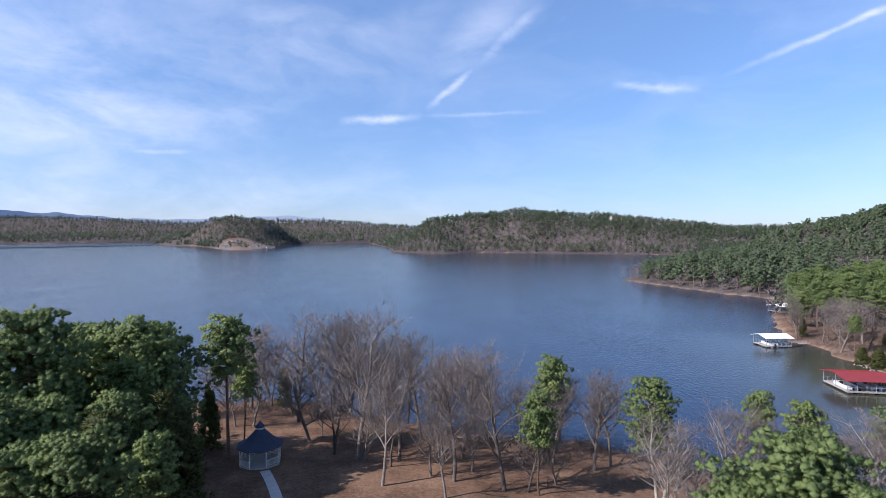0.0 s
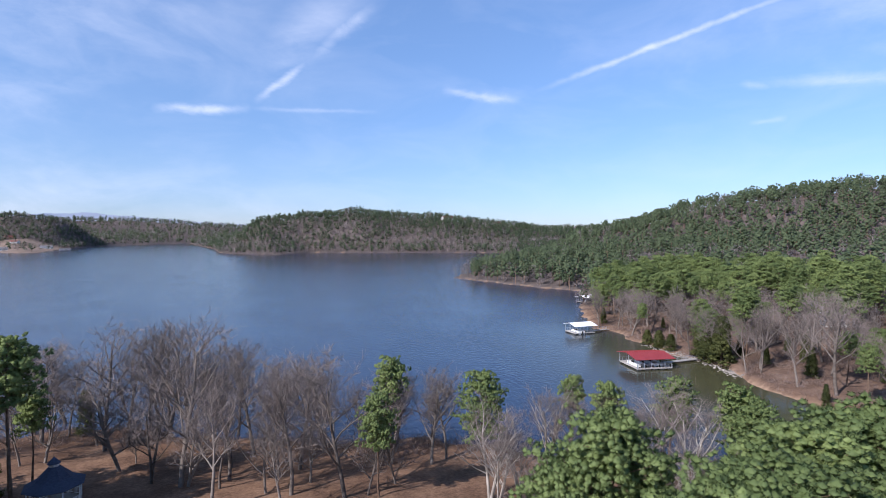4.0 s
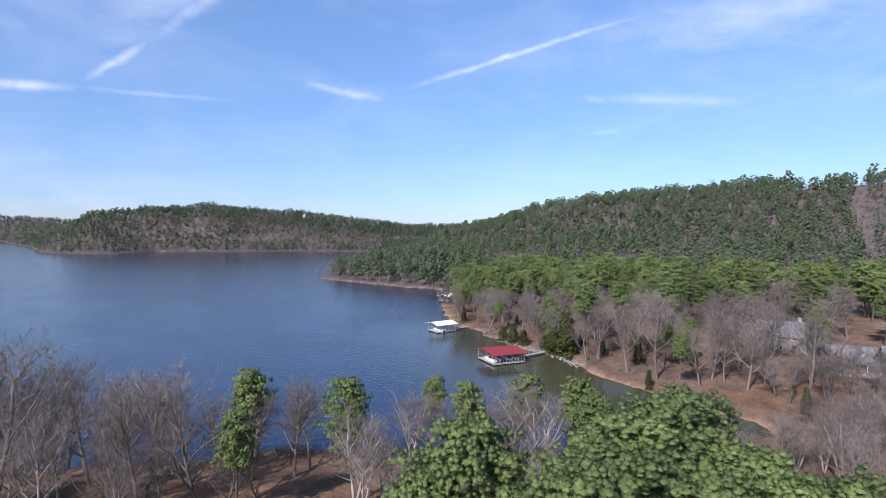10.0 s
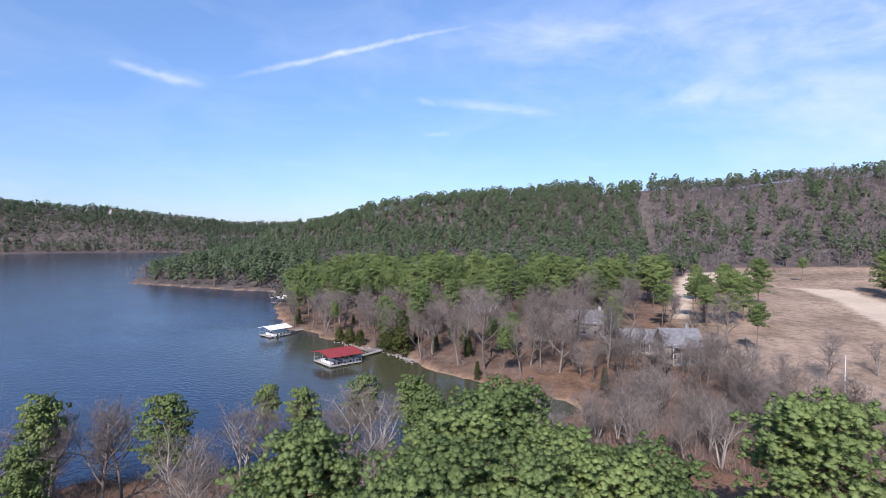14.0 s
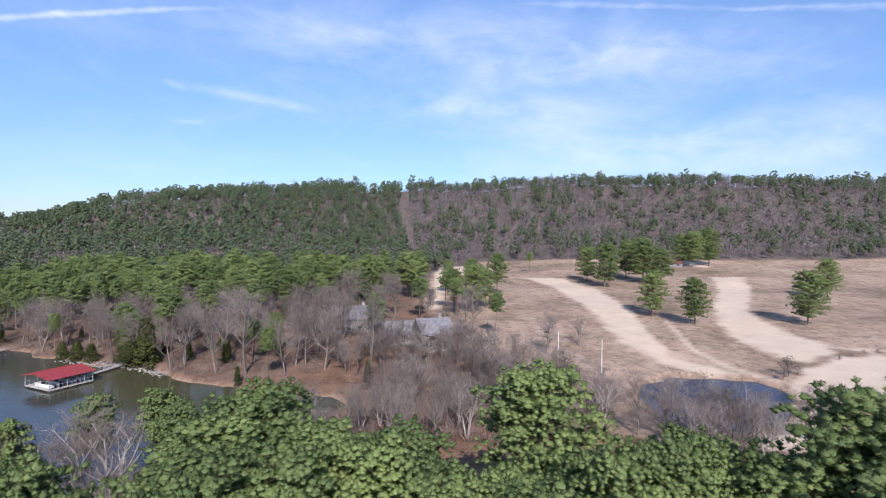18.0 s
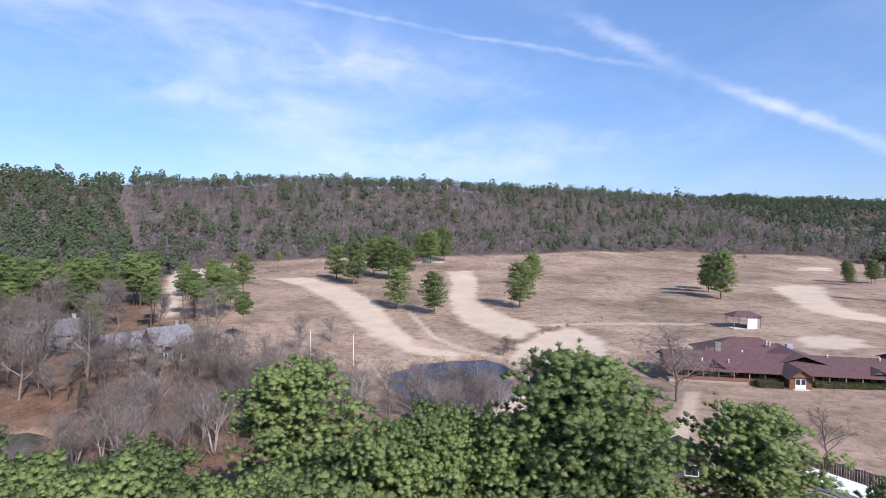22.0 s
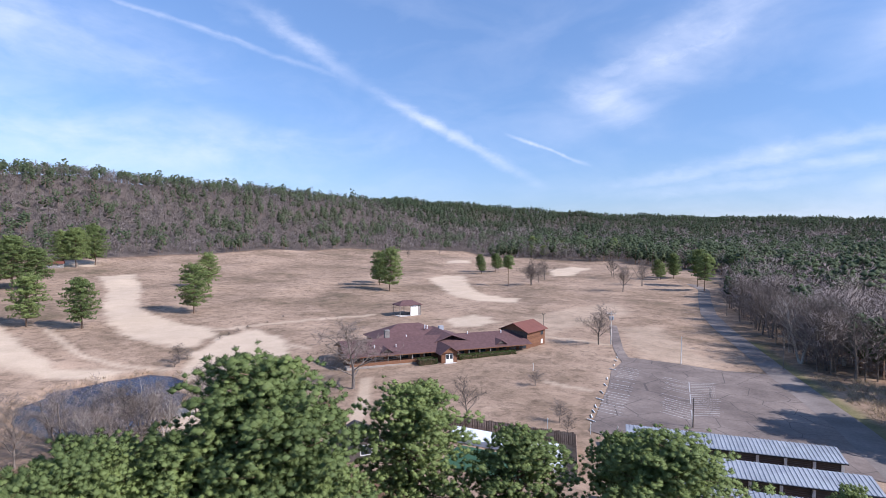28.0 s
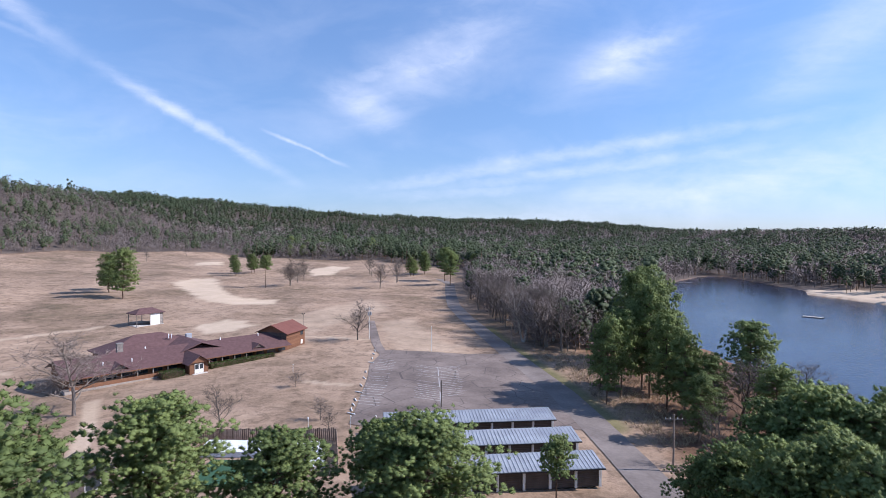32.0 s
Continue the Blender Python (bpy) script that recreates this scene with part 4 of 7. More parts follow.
PARK_TREES = [
    ("bare_a", -24.8, 94.8, 19.7, 1.0),
    ("cedar", -30.0, 104.1, 7.6, 1.0),
    ("bare_b", -38.6, 114.8, 14.1, 1.0),
    ("bare_b", -34.0, 90.2, 10.0, 1.0),
    ("bare_a", -25.1, 110.6, 16.9, 1.0),
    ("bare_b", -21.9, 111.8, 19.6, 1.0),
    ("bare_c", -17.3, 104.3, 19.3, 1.0),
    ("bare_a", -11.4, 76.3, 21.8, 1.0),
    ("bare_c", -10.6, 91.6, 19.9, 1.0),
    ("bare_b", -13.1, 103.0, 15.3, 1.0),
    ("bare_b", -5.6, 77.3, 15.9, 1.0),
    ("bare_a", -2.8, 88.1, 16.8, 1.0),
    ("bare_c", -1.5, 89.7, 13.6, 1.0),
    ("bare_b", 2.1, 69.7, 16.7, 1.0),
    ("bare_a", 3.5, 78.8, 17.9, 1.0),
    ("bare_b", 1.4, 89.4, 9.9, 1.0),
    ("bare_e", 8.2, 92.2, 8.6, 1.0),
    ("bare_a", 8.4, 66.9, 17.7, 1.0),
    ("bare_b", 12.3, 83.1, 10.5, 1.0),
    ("bare_e", -19.1, 88.2, 7.0, 1.0),
    ("bare_b", -38.6, 107.7, 15.3, 1.0),
    ("bare_b", -5.9, 99.3, 16.6, 1.0),
    ("bare_a", 18.0, 81.6, 12.3, 1.0),
    ("bare_c", -35.9, 114.6, 15.5, 1.0),
]
SHORE_TREES = [
    ("pine_d", 12.5, 65.6, 13.3, 0.9),
    ("pine_c", 16.4, 78.2, 15.4, 0.9),
    ("bare_b", 24.5, 76.5, 13.5, 1.0),
    ("bare_d", 25.4, 61.7, 12.0, 1.1),
    ("pine_a", 28.7, 73.3, 13.8, 1.0),
    ("pine_c", 45.4, 76.2, 12.7, 0.9),
    ("bare_d", 37.5, 69.7, 12.1, 1.0),
    ("bare_d", 29.8, 62.5, 8.7, 1.0),
    ("bare_a", 43.0, 66.5, 12.3, 1.0),
    ("pine_d", 45.7, 64.7, 13.0, 1.0),
    ("pine_d", 52.3, 62.2, 14.3, 1.0),
    ("pine_c", 54.0, 52.4, 15.0, 1.0),
    ("pine_a", 51.2, 46.6, 14.2, 1.0),
    ("bare_a", 47.8, 60.6, 14.7, 1.0),
    ("bare_d", 44.7, 50.3, 14.5, 1.0),
    ("bare_d", 39.2, 41.7, 11.7, 1.0),
    ("bare_a", 56.0, 47.3, 11.2, 1.0),
    ("bare_b", 38.3, 64.8, 12.5, 1.0),
    ("bare_d", 25.8, 59.9, 9.3, 1.0),
    ("bare_e", 26.1, 50.9, 9.5, 1.0),
    ("bare_c", 40.7, 48.4, 13.4, 1.0),
]
NEAR_PINES = [
    ("pine_b", 22.0, 32.5, 18.8, 1.0),
    ("pine_b", 22.9, 22.7, 18.3, 1.0),
    ("pine_e", 18.9, 32.0, 16.3, 0.9),
    ("pine_b", 40.5, 27.1, 19.2, 1.22),
    ("pine_a", 35.2, 27.6, 18.6, 1.22),
    ("pine_b", 38.5, 21.0, 16.9, 1.22),
    ("pine_e", 39.8, 13.4, 17.1, 1.22),
    ("pine_b", 35.8, 15.4, 16.9, 1.22),
    ("pine_a", 31.1, 19.6, 17.9, 1.22),
    ("pine_b", 26.7, 22.2, 18.4, 1.22),
    ("pine_b", 51.1, 4.1, 19.7, 1.22),
    ("pine_a", 43.4, -0.6, 14.9, 1.22),
    ("pine_e", 45.3, -3.8, 15.0, 1.22),
    ("pine_b", 48.6, -10.2, 15.0, 1.22),
    ("pine_a", 36.9, 4.7, 15.3, 1.22),
    ("pine_b", 41.1, -6.5, 15.6, 1.22),
    ("pine_b", 27.3, 0.8, 18.5, 1.22),
    ("pine_b", 42.6, -19.7, 21.8, 1.22),
    ("pine_a", 39.6, -13.4, 17.0, 1.22),
    ("pine_b", 34.9, 9.1, 15.7, 1.22),
    ("pine_e", 37.3, -19.4, 19.9, 1.22),
]
ROAD_PINES = [
    ("pine_b", 40.0, -33.7, 17.5, 1.2),
    ("pine_b", 30.8, -38.8, 13.9, 1.3),
    ("pine_b", 18.4, -44.2, 15.4, 1.35),
    ("pine_a", 24.0, -47.0, 13.5, 1.2),
    ("pine_c", 10.2, -58.4, 10.2, 1.0),
    ("pine_a", 41.2, -14.5, 16.6, 1.0),
    ("pine_b", 40.8, -7.4, 18.0, 1.0),
    ("pine_e", 34.3, -20.6, 15.7, 1.0),
    ("pine_b", 37.2, -3.4, 17.8, 1.0),
    ("pine_b", -13.5, -61.8, 17.7, 1.0),
    ("pine_a", -10.7, -64.4, 15.3, 1.0),
    ("pine_b", -16.9, -59.0, 17.2, 1.0),
    ("pine_b", -6.5, -56.8, 12.5, 1.0),
    ("pine_e", -9.4, -50.4, 15.6, 1.0),
    ("pine_a", -13.0, -51.7, 16.4, 1.0),
    ("pine_b", -3.8, -59.0, 10.2, 1.0),
    ("pine_b", -20.4, -62.1, 18.0, 1.0),
    ("pine_a", -14.5, -47.2, 16.5, 1.0),
    ("pine_a", -13.7, -112.4, 17.6, 1.0),
    ("bare_a", -11.6, -104.5, 13.0, 1.2),
    ("bare_a", -8.4, -98.8, 7.7, 1.0),
    ("bare_c", -22.5, -115.1, 10.8, 1.0),
]
ROAD_GROUP = [
    ("pine_e", 10.2, -108.5, 17.2, 0.74),
    ("pine_a", 8.2, -113.8, 18.2, 0.74),
    ("pine_a", 12.8, -118.8, 13.8, 0.74),
    ("pine_a", 2.9, -117.1, 23.3, 0.74),
    ("pine_e", -0.3, -110.1, 18.6, 0.74),
    ("pine_e", -3.4, -107.3, 15.6, 0.74),
    ("pine_e", 1.5, -124.8, 24.1, 0.74),
    ("pine_e", 4.8, -123.1, 20.5, 0.74),
    ("pine_a", -5.3, -115.2, 10.9, 0.74),
    ("pine_a", -1.8, -122.0, 16.3, 0.74),
    ("pine_a", 8.0, -145.2, 24.3, 0.74),
    ("pine_a", 5.7, -154.4, 25.6, 0.74),
]
GOLF_TREES = [
    ("pine_e", 321.5, 9.8, 20.2, 1.1),
    ("pine_e", 296.9, -0.1, 23.5, 1.1),
    ("pine_b", 336.9, -11.7, 22.6, 1.1),
    ("pine_b", 319.0, -20.6, 25.2, 1.1),
    ("pine_e", 216.9, -17.8, 17.1, 1.1),
    ("pine_b", 316.0, -29.6, 19.7, 1.1),
    ("pine_e", 205.6, -30.8, 16.6, 1.1),
    ("pine_e", 216.7, -68.5, 19.4, 1.1),
    ("pine_e", 283.9, -96.5, 18.2, 1.1),
    ("pine_b", 404.1, -56.7, 24.9, 1.1),
    ("pine_e", 411.2, -68.1, 26.8, 1.1),
    ("pine_e", 408.1, -50.6, 22.8, 1.1),
    ("pine_c", 196.3, 53.7, 16.4, 1.0),
    ("pine_a", 194.5, 45.6, 18.5, 1.0),
    ("pine_a", 206.8, 44.0, 15.6, 1.0),
    ("pine_a", 246.1, 47.3, 18.9, 1.0),
    ("pine_c", 351.2, 47.4, 13.3, 1.0),
    ("pine_c", 220.0, 75.4, 18.2, 1.0),
    ("pine_a", 234.0, 87.1, 13.0, 1.0),
    ("pine_e", 250.5, -178.7, 19.4, 1.0),
    ("pine_e", 227.2, -168.9, 23.1, 1.0),
    ("pine_a", 225.0, 104.0, 17.0, 1.0),
    ("pine_a", 218.0, 97.0, 16.0, 1.0),
    ("pine_c", 232.0, 80.0, 17.0, 1.1),
    ("pine_c", 238.0, 69.0, 16.0, 1.0),
    ("pine_a", 236.0, 57.0, 17.0, 1.0),
    ("pine_c", 229.0, 51.0, 15.0, 1.0),
]
FAIRWAY_TREES = [
    ("pine_a", 288.5, -299.4, 13.7, 1),
    ("pine_a", 277.9, -305.4, 14.5, 1),
    ("pine_c", 209.9, -242.6, 18.6, 1),
    ("bare_e", 200.6, -251.6, 16.4, 1.15),
    ("bare_e", 221.4, -291.3, 14.5, 1.15),
    ("pine_a", 469.9, -588.8, 21.1, 1),
    ("pine_a", 431.5, -570.6, 20.1, 1),
    ("pine_a", 404.1, -564.5, 19.5, 1),
    ("pine_a", 565.0, -861.1, 21.4, 1),
    ("bare_a", 205.5, -348.6, 15.6, 1),
    ("bare_a", 149.5, -265.1, 15.5, 1),
    ("bare_a", 164.3, -312.8, 16.8, 1),
    ("pine_e", 178.2, -360.8, 14.5, 1),
    ("pine_e", 175.9, -380.1, 18.1, 1),
    ("pine_a", 140.2, -336.0, 23.0, 1),
    ("pine_a", 126.7, -312.7, 20.9, 1),
    ("bare_e", 84.3, -137.8, 12.0, 1.15),
    ("bare_a", 63.4, -65.1, 8.7, 1),
    ("bare_e", 49.4, -73.3, 3.7, 1.15),
    ("bare_e", 95.9, -62.9, 15.0, 1.55),
    ("bare_b", 229.4, -507.5, 17.1, 1),
    ("pine_a", 359.1, -608.7, 25.7, 1),
    ("bare_a", 496.9, -578.4, 19.7, 1),
]
HOUSE_TREES = [
    ("bare_a", 119.0, 95.1, 20.1, 1.0),
    ("bare_b", 111.3, 82.8, 22.2, 1.0),
    ("bare_a", 134.3, 83.2, 18.8, 1.0),
    ("bare_a", 119.5, 65.7, 17.0, 1.0),
    ("bare_a", 128.9, 57.4, 20.4, 1.0),
    ("bare_b", 120.9, 71.8, 13.4, 1.0),
    ("bare_a", 160.5, 46.4, 10.6, 1.0),
    ("bare_b", 155.7, 37.1, 16.9, 1.0),
    ("bare_e", 149.2, 14.0, 12.6, 1.0),
    ("bare_c", 162.3, 5.7, 8.5, 1.0),
    ("bare_b", 115.5, 105.2, 16.3, 1.0),
    ("pine_a", 113.1, 119.5, 13.6, 1.0),
    ("cedar", 112.6, 114.6, 13.0, 1.35),
    ("cedar", 111.4, 118.4, 9.0, 1.5),
    ("cedar", 112.7, 122.6, 7.9, 1.4),
    ("cedar", 110.8, 131.5, 5.0, 1.9),
    ("cedar", 111.2, 137.0, 5.6, 1.8),
    ("cedar", 112.0, 143.5, 4.6, 1.9),
    ("pine_a", 117.0, 127.0, 15.0, 0.9),
    ("pine_c", 122.0, 116.0, 19.0, 1.0),
    ("pine_c", 127.0, 121.0, 20.0, 1.0),
    ("pine_c", 133.0, 112.0, 19.0, 1.0),
    ("pine_c", 138.0, 99.0, 20.0, 1.0),
    ("pine_a", 140.3, 126.9, 11.2, 1.0),
    ("cedar", 114.1, 51.4, 5.2, 1.0),
    ("bare_b", 181.7, 71.6, 16.2, 1.0),
    ("bare_a", 175.9, 88.3, 18.0, 1.0),
]
PARK_SHADE = [
    ("pine_b", -37.0, 69.5, 19.5, 1.0),
    ("pine_a", -42.5, 66.0, 20.0, 1.1),
    ("pine_e", -35.0, 62.0, 17.0, 1.0),
    ("pine_a", -46.0, 73.0, 19.0, 1.1),
]
MORE_GOLF = [
    ("pine_b", 261.9, -186.1, 13, 1.1),
    ("pine_b", 276.3, -288.3, 11, 1.1),
    ("pine_b", 280.7, -311.1, 12, 1.1),
    ("pine_e", 293.0, -335.9, 12, 1.1),
    ("bare_e", 204.1, -256.0, 13, 1.1),
    ("bare_e", 213.0, -274.3, 11, 1.1),
    ("pine_b", 452.8, -570.8, 14, 1.1),
    ("pine_b", 442.1, -584.9, 14, 1.1),
    ("pine_a", 377.3, -514.1, 14, 1.1),
    ("pine_b", 377.6, -532.5, 14, 1.1),
    ("pine_b", 513.9, -781.5, 15, 1.1),
    ("pine_b", 449.6, -710.9, 15, 1.1),
    ("bare_a", 470.7, -536.9, 12, 1.1),
    ("bare_a", 493.6, -526.5, 12, 1.1),
    ("pine_e", 454.1, -560.1, 12, 1.1),
    ("bare_a", 463.0, -413.0, 10, 1.1),
    ("bare_a", 429.2, -340.1, 10, 1.1),
    ("pine_b", 398.7, -498.3, 15, 1.1),
    ("pine_b", 391.8, -512.7, 15, 1.1),
    ("pine_b", 390.0, -543.0, 14, 1.1),
    ("pine_a", 522.6, -788.7, 15, 1.1),
    ("pine_b", 503.1, -787.9, 15, 1.1),
    ("pine_b", 364.9, -605.8, 15, 1.1),
    ("pine_b", 395.8, -688.0, 15, 1.1),
]
MORE_GOLF_MORE = [
    ("pine_e", 178.0, -365.5, 12, 1.1),
    ("pine_e", 178.2, -386.0, 13, 1.1),
    ("bare_a", 197.0, -336.9, 14, 1.1),
    ("bare_a", 165.2, -315.7, 13, 1.1),
    ("bare_a", 149.5, -265.2, 14, 1.1),
    ("pine_b", 204.5, -501.3, 16, 1.1),
    ("bare_b", 132.0, -355.1, 15, 1.1),
    ("pine_b", 150.5, -424.7, 16, 1.1),
    ("bare_a", 204.0, -256.5, 11, 1.1),
]
for rows in (PARK_PINES, PARK_TREES, SHORE_TREES, NEAR_PINES, ROAD_PINES, ROAD_GROUP, GOLF_TREES, FAIRWAY_TREES, HOUSE_TREES, PARK_SHADE, MORE_GOLF, MORE_GOLF_MORE):
    for kind, tx, ty, tall, wide in rows:
        plant(kind, tx, ty, tall, rng_t.uniform(0, 6.28), wide=wide)

# ---- small woods of single trees near the shores ----


def grove(outline, step, seed, kinds, tall, keep=1.0, edge=1.5, away=()):
    """Plants trees on a loose grid inside an outline: kinds with their shares."""
    rng = random.Random(seed)
    xs, ys = [p[0] for p in outline], [p[1] for p in outline]
    x, y = scatter(min(xs), max(xs), min(ys), max(ys), step, seed)
    ok = (outline_distance(x, y, outline) < 0) & (shore(x, y) > edge) & (near_line(x, y, ROAD) > 8)
    names = [k for k, share in kinds for _ in range(share)]
    for px, py in zip(x[ok], y[ok]):
        if rng.random() > keep or any(math.hypot(px - ax, py - ay) < ar for ax, ay, ar in away):
            continue
        k = rng.choice(names)
        low, high = tall[0] if k[0] == "p" else tall[1] if k[0] == "b" else (4.0, 8.0)
        plant(k, float(px), float(py), rng.uniform(low, high), rng.uniform(0, 6.28), wide=rng.uniform(0.85, 1.15))




def far_grove(name, outline, step, seed, pines, tall, keep=1.0, edge=1.5, away=()):
    """The same for woods that stay far from the camera, as one mesh of pines and one of leafless trees."""
    rng = np.random.default_rng(seed)
    xs, ys = [p[0] for p in outline], [p[1] for p in outline]
    x, y = scatter(min(xs), max(xs), min(ys), max(ys), step, seed)
    ok = (outline_distance(x, y, outline) < 0) & (shore(x, y) > edge) & (rng.uniform(0, 1, len(x)) < keep) & (near_line(x, y, ROAD) > 9)
    for ax, ay, ar in away:
        ok &= np.hypot(x - ax, y - ay) > ar
    x, y = x[ok], y[ok]
    pine = rng.uniform(0, 1, len(x)) < pines
    size = rng.uniform(*tall, len(x)) / 14.0
    if pine.any():
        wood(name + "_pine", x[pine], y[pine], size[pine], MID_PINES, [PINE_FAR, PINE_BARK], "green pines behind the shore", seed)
    if (~pine).any():
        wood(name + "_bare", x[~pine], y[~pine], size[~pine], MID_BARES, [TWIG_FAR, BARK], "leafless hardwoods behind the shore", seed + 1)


MID_PINES = [far_pine(700 + s, 46, 160, TWENTY) for s in range(5)]
MID_BARES = [far_bare(720 + s, 420, 0.85) for s in range(5)]
HOUSES = ((157, 76, 9), (149, 57, 8), (144, 45, 8))
BANK_BACK = [(125, 195), (150, 232), (176, 262), (196, 250), (214, 200), (222, 150), (236, 112), (232, 80), (212, 72), (190, 92), (172, 108), (152, 140), (132, 172)]
BANK_FRONT = [(112, 182), (106, 150), (105, 118), (102, 98), (101, 78), (112, 64), (126, 68), (140, 66), (165, 66), (190, 88), (172, 106), (150, 138), (132, 178)]
THICKET = [(106, 48), (125, 52), (138, 40), (138, 22), (128, 6), (108, -4), (92, 0), (80, 12), (84, 30), (96, 42)]
HOUSE_YARD = [(150, 40), (170, 58), (205, 72), (215, 62), (190, 42), (165, 28)]
SOUTH_WOOD = [(96, -236), (66, -182), (52, -164), (30, -150), (18, -152), (14, -200), (13, -260), (20, -330), (20, -420), (60, -430), (120, -338)]
CREEK_SIDE = [(60, 50), (78, 45), (98, 40), (92, 22), (78, 20), (62, 34)]
grove(BANK_BACK, 7.4, 301, (("pine_a", 4), ("pine_c", 3), ("pine_d", 3)), ((13, 20), (12, 17)), 0.86, away=HOUSES)
far_grove("bank_wood", BANK_BACK, 12.0, 316, 0.0, (12, 17), away=HOUSES)
grove(BANK_FRONT, 7.2, 302, (("bare_a", 4), ("bare_b", 5), ("bare_c", 3), ("pine_c", 1), ("pine_a", 1), ("cedar", 2)), ((11, 16), (10, 16)), 0.9, 0.7, HOUSES)
grove(THICKET, 6.4, 303, (("bare_a", 3), ("bare_c", 3), ("bare_d", 3), ("bare_e", 3)), ((10, 12), (6, 11)), 0.9)
grove(CREEK_SIDE, 6.0, 304, (("bare_d", 2), ("bare_c", 2), ("bare_a", 2)), ((10, 12), (8, 12)), 0.9)
grove(HOUSE_YARD, 10.0, 305, (("bare_e", 2), ("bare_b", 2), ("pine_c", 1)), ((13, 16), (8, 13)), 0.7, 3, HOUSES)
far_grove("south_wood", SOUTH_WOOD, 5.0, 306, 0.06, (14, 20), 0.95, 3)
SOUTH_PINES = [(14, -160), (10, -200), (8, -300), (16, -300), (20, -210), (22, -165)]
far_grove("south_pines", SOUTH_PINES, 6.0, 307, 0.85, (14, 20), 0.95, 1.2)
SOUTH_EDGE = [(96, -236), (66, -182), (52, -164), (30, -150), (24, -156), (40, -180), (58, -205), (84, -240)]
grove(SOUTH_EDGE, 6.2, 311, (("bare_a", 3), ("bare_b", 5), ("bare_d", 2)), ((14, 18), (14, 19)), 0.9, 2.0)
ROAD_END = [(100, -244), (122, -330), (150, -420), (190, -480), (160, -520), (110, -440), (84, -330), (84, -260)]
far_grove("road_end_wood", ROAD_END, 8.0, 312, 0.55, (12, 18), 0.8, 2)
GROUND_SHADE = [(-8, -72), (4, -84), (0, -104), (-10, -116), (-30, -120), (-40, -100), (-30, -80)]
grove(GROUND_SHADE, 8.0, 314, (("bare_e", 3), ("bare_a", 2), ("bare_c", 2), ("pine_e", 1)), ((10, 14), (7, 11)), 0.7, 1.5)
FAR_SHORE = [(-100, -400), (-96, -450), (-88, -520), (-70, -620), (-160, -640), (-260, -520), (-260, -400), (-150, -396)]
far_grove("far_shore_wood", FAR_SHORE, 10.0, 315, 0.5, (14, 20), 0.7, 22)


PARK = [(-58, 108), (-28, 108), (-10, 96), (8, 90), (26, 85), (22, 70), (8, 62), (-8, 66), (-14, 78), (-30, 88), (-54, 92)]
grove(PARK, 6.6, 308, (("bare_a", 3), ("bare_b", 4), ("bare_c", 2), ("bare_e", 1)), ((12, 15), (9, 16)), 0.8, 2.0, ((-24.5, 74.2, 9),))
HOUSE_FRONT = [(120, 66), (138, 62), (150, 66), (146, 52), (136, 42), (140, 30), (128, 36), (112, 52)]
grove(HOUSE_FRONT, 4.8, 309, (("bare_b", 3), ("bare_c", 2), ("bare_e", 1)), ((12, 15), (8, 13)), 0.9, 3.0, HOUSES)


POND_SIDE = [(92, -4), (108, -10), (107, -28), (112, -37), (100, -36), (88, -22)]
grove(POND_SIDE, 4.7, 310, (("bare_d", 3), ("bare_c", 2), ("bare_e", 3)), ((10, 12), (7, 12)), 0.85, 0.8)
for bx, by, tall in ((70.4, -91.6, 3.6), (151.0, -44.5, 5.5), (147.5, -42.5, 3.5), (53.6, -77.0, 4.0), (152.5, -47.0, 3.0), (166.8, -60.7, 1.6), (170, -64.5, 1.4), (174, -69, 1.5), (177.5, -73.5, 1.3), (186.5, -90.6, 1.4), (181, -82, 1.2)):
    plant("bare_e", bx, by, tall, bx, wide=1.5)


def brush_mesh(seed, blades, tall, wide, spread):
    rng = np.random.default_rng(seed)
    s = Soup()
    a = rng.uniform(0, 6.283, blades)
    r = rng.uniform(0, 1, blades) ** 0.5 * spread * 0.5
    at = np.stack([np.cos(a) * r, np.sin(a) * r, np.zeros(blades) - 0.05], -1)
    at[:, 2] += rng.uniform(0, 0.35, blades) * tall
    out = np.stack([np.cos(a) * spread * 0.6, np.sin(a) * spread * 0.6, np.full(blades, tall)], -1) * rng.uniform(0.4, 1.0, (blades, 1)) + rng.normal(size=(blades, 3)) * 0.12 * tall
    s.blades(at, at + out, np.full(blades, wide), rng)
    v, q, t, way_ = s.arrays()
    return v, np.zeros((0, 4), int), t, way_, 0


def brush(name, outline, step, seed, templates, mat, sizes, label, band=(0.3, 1e9), keep=1.0):
    rng = np.random.default_rng(seed)
    xs, ys = [p[0] for p in outline], [p[1] for p in outline]
    x, y = scatter(min(xs), max(xs), min(ys), max(ys), step, seed)
    e = shore(x, y)
    drift = ripple(x, y, 11, seed) + 0.5 * ripple(x, y, 4, seed + 1)
    ok = (outline_distance(x, y, outline) < 0) & (e > band[0]) & (e < band[1]) & (drift > 1 - 2.2 * keep)
    wood(name, x[ok], y[ok], rng.uniform(*sizes, ok.sum()), templates, [mat], label, seed)


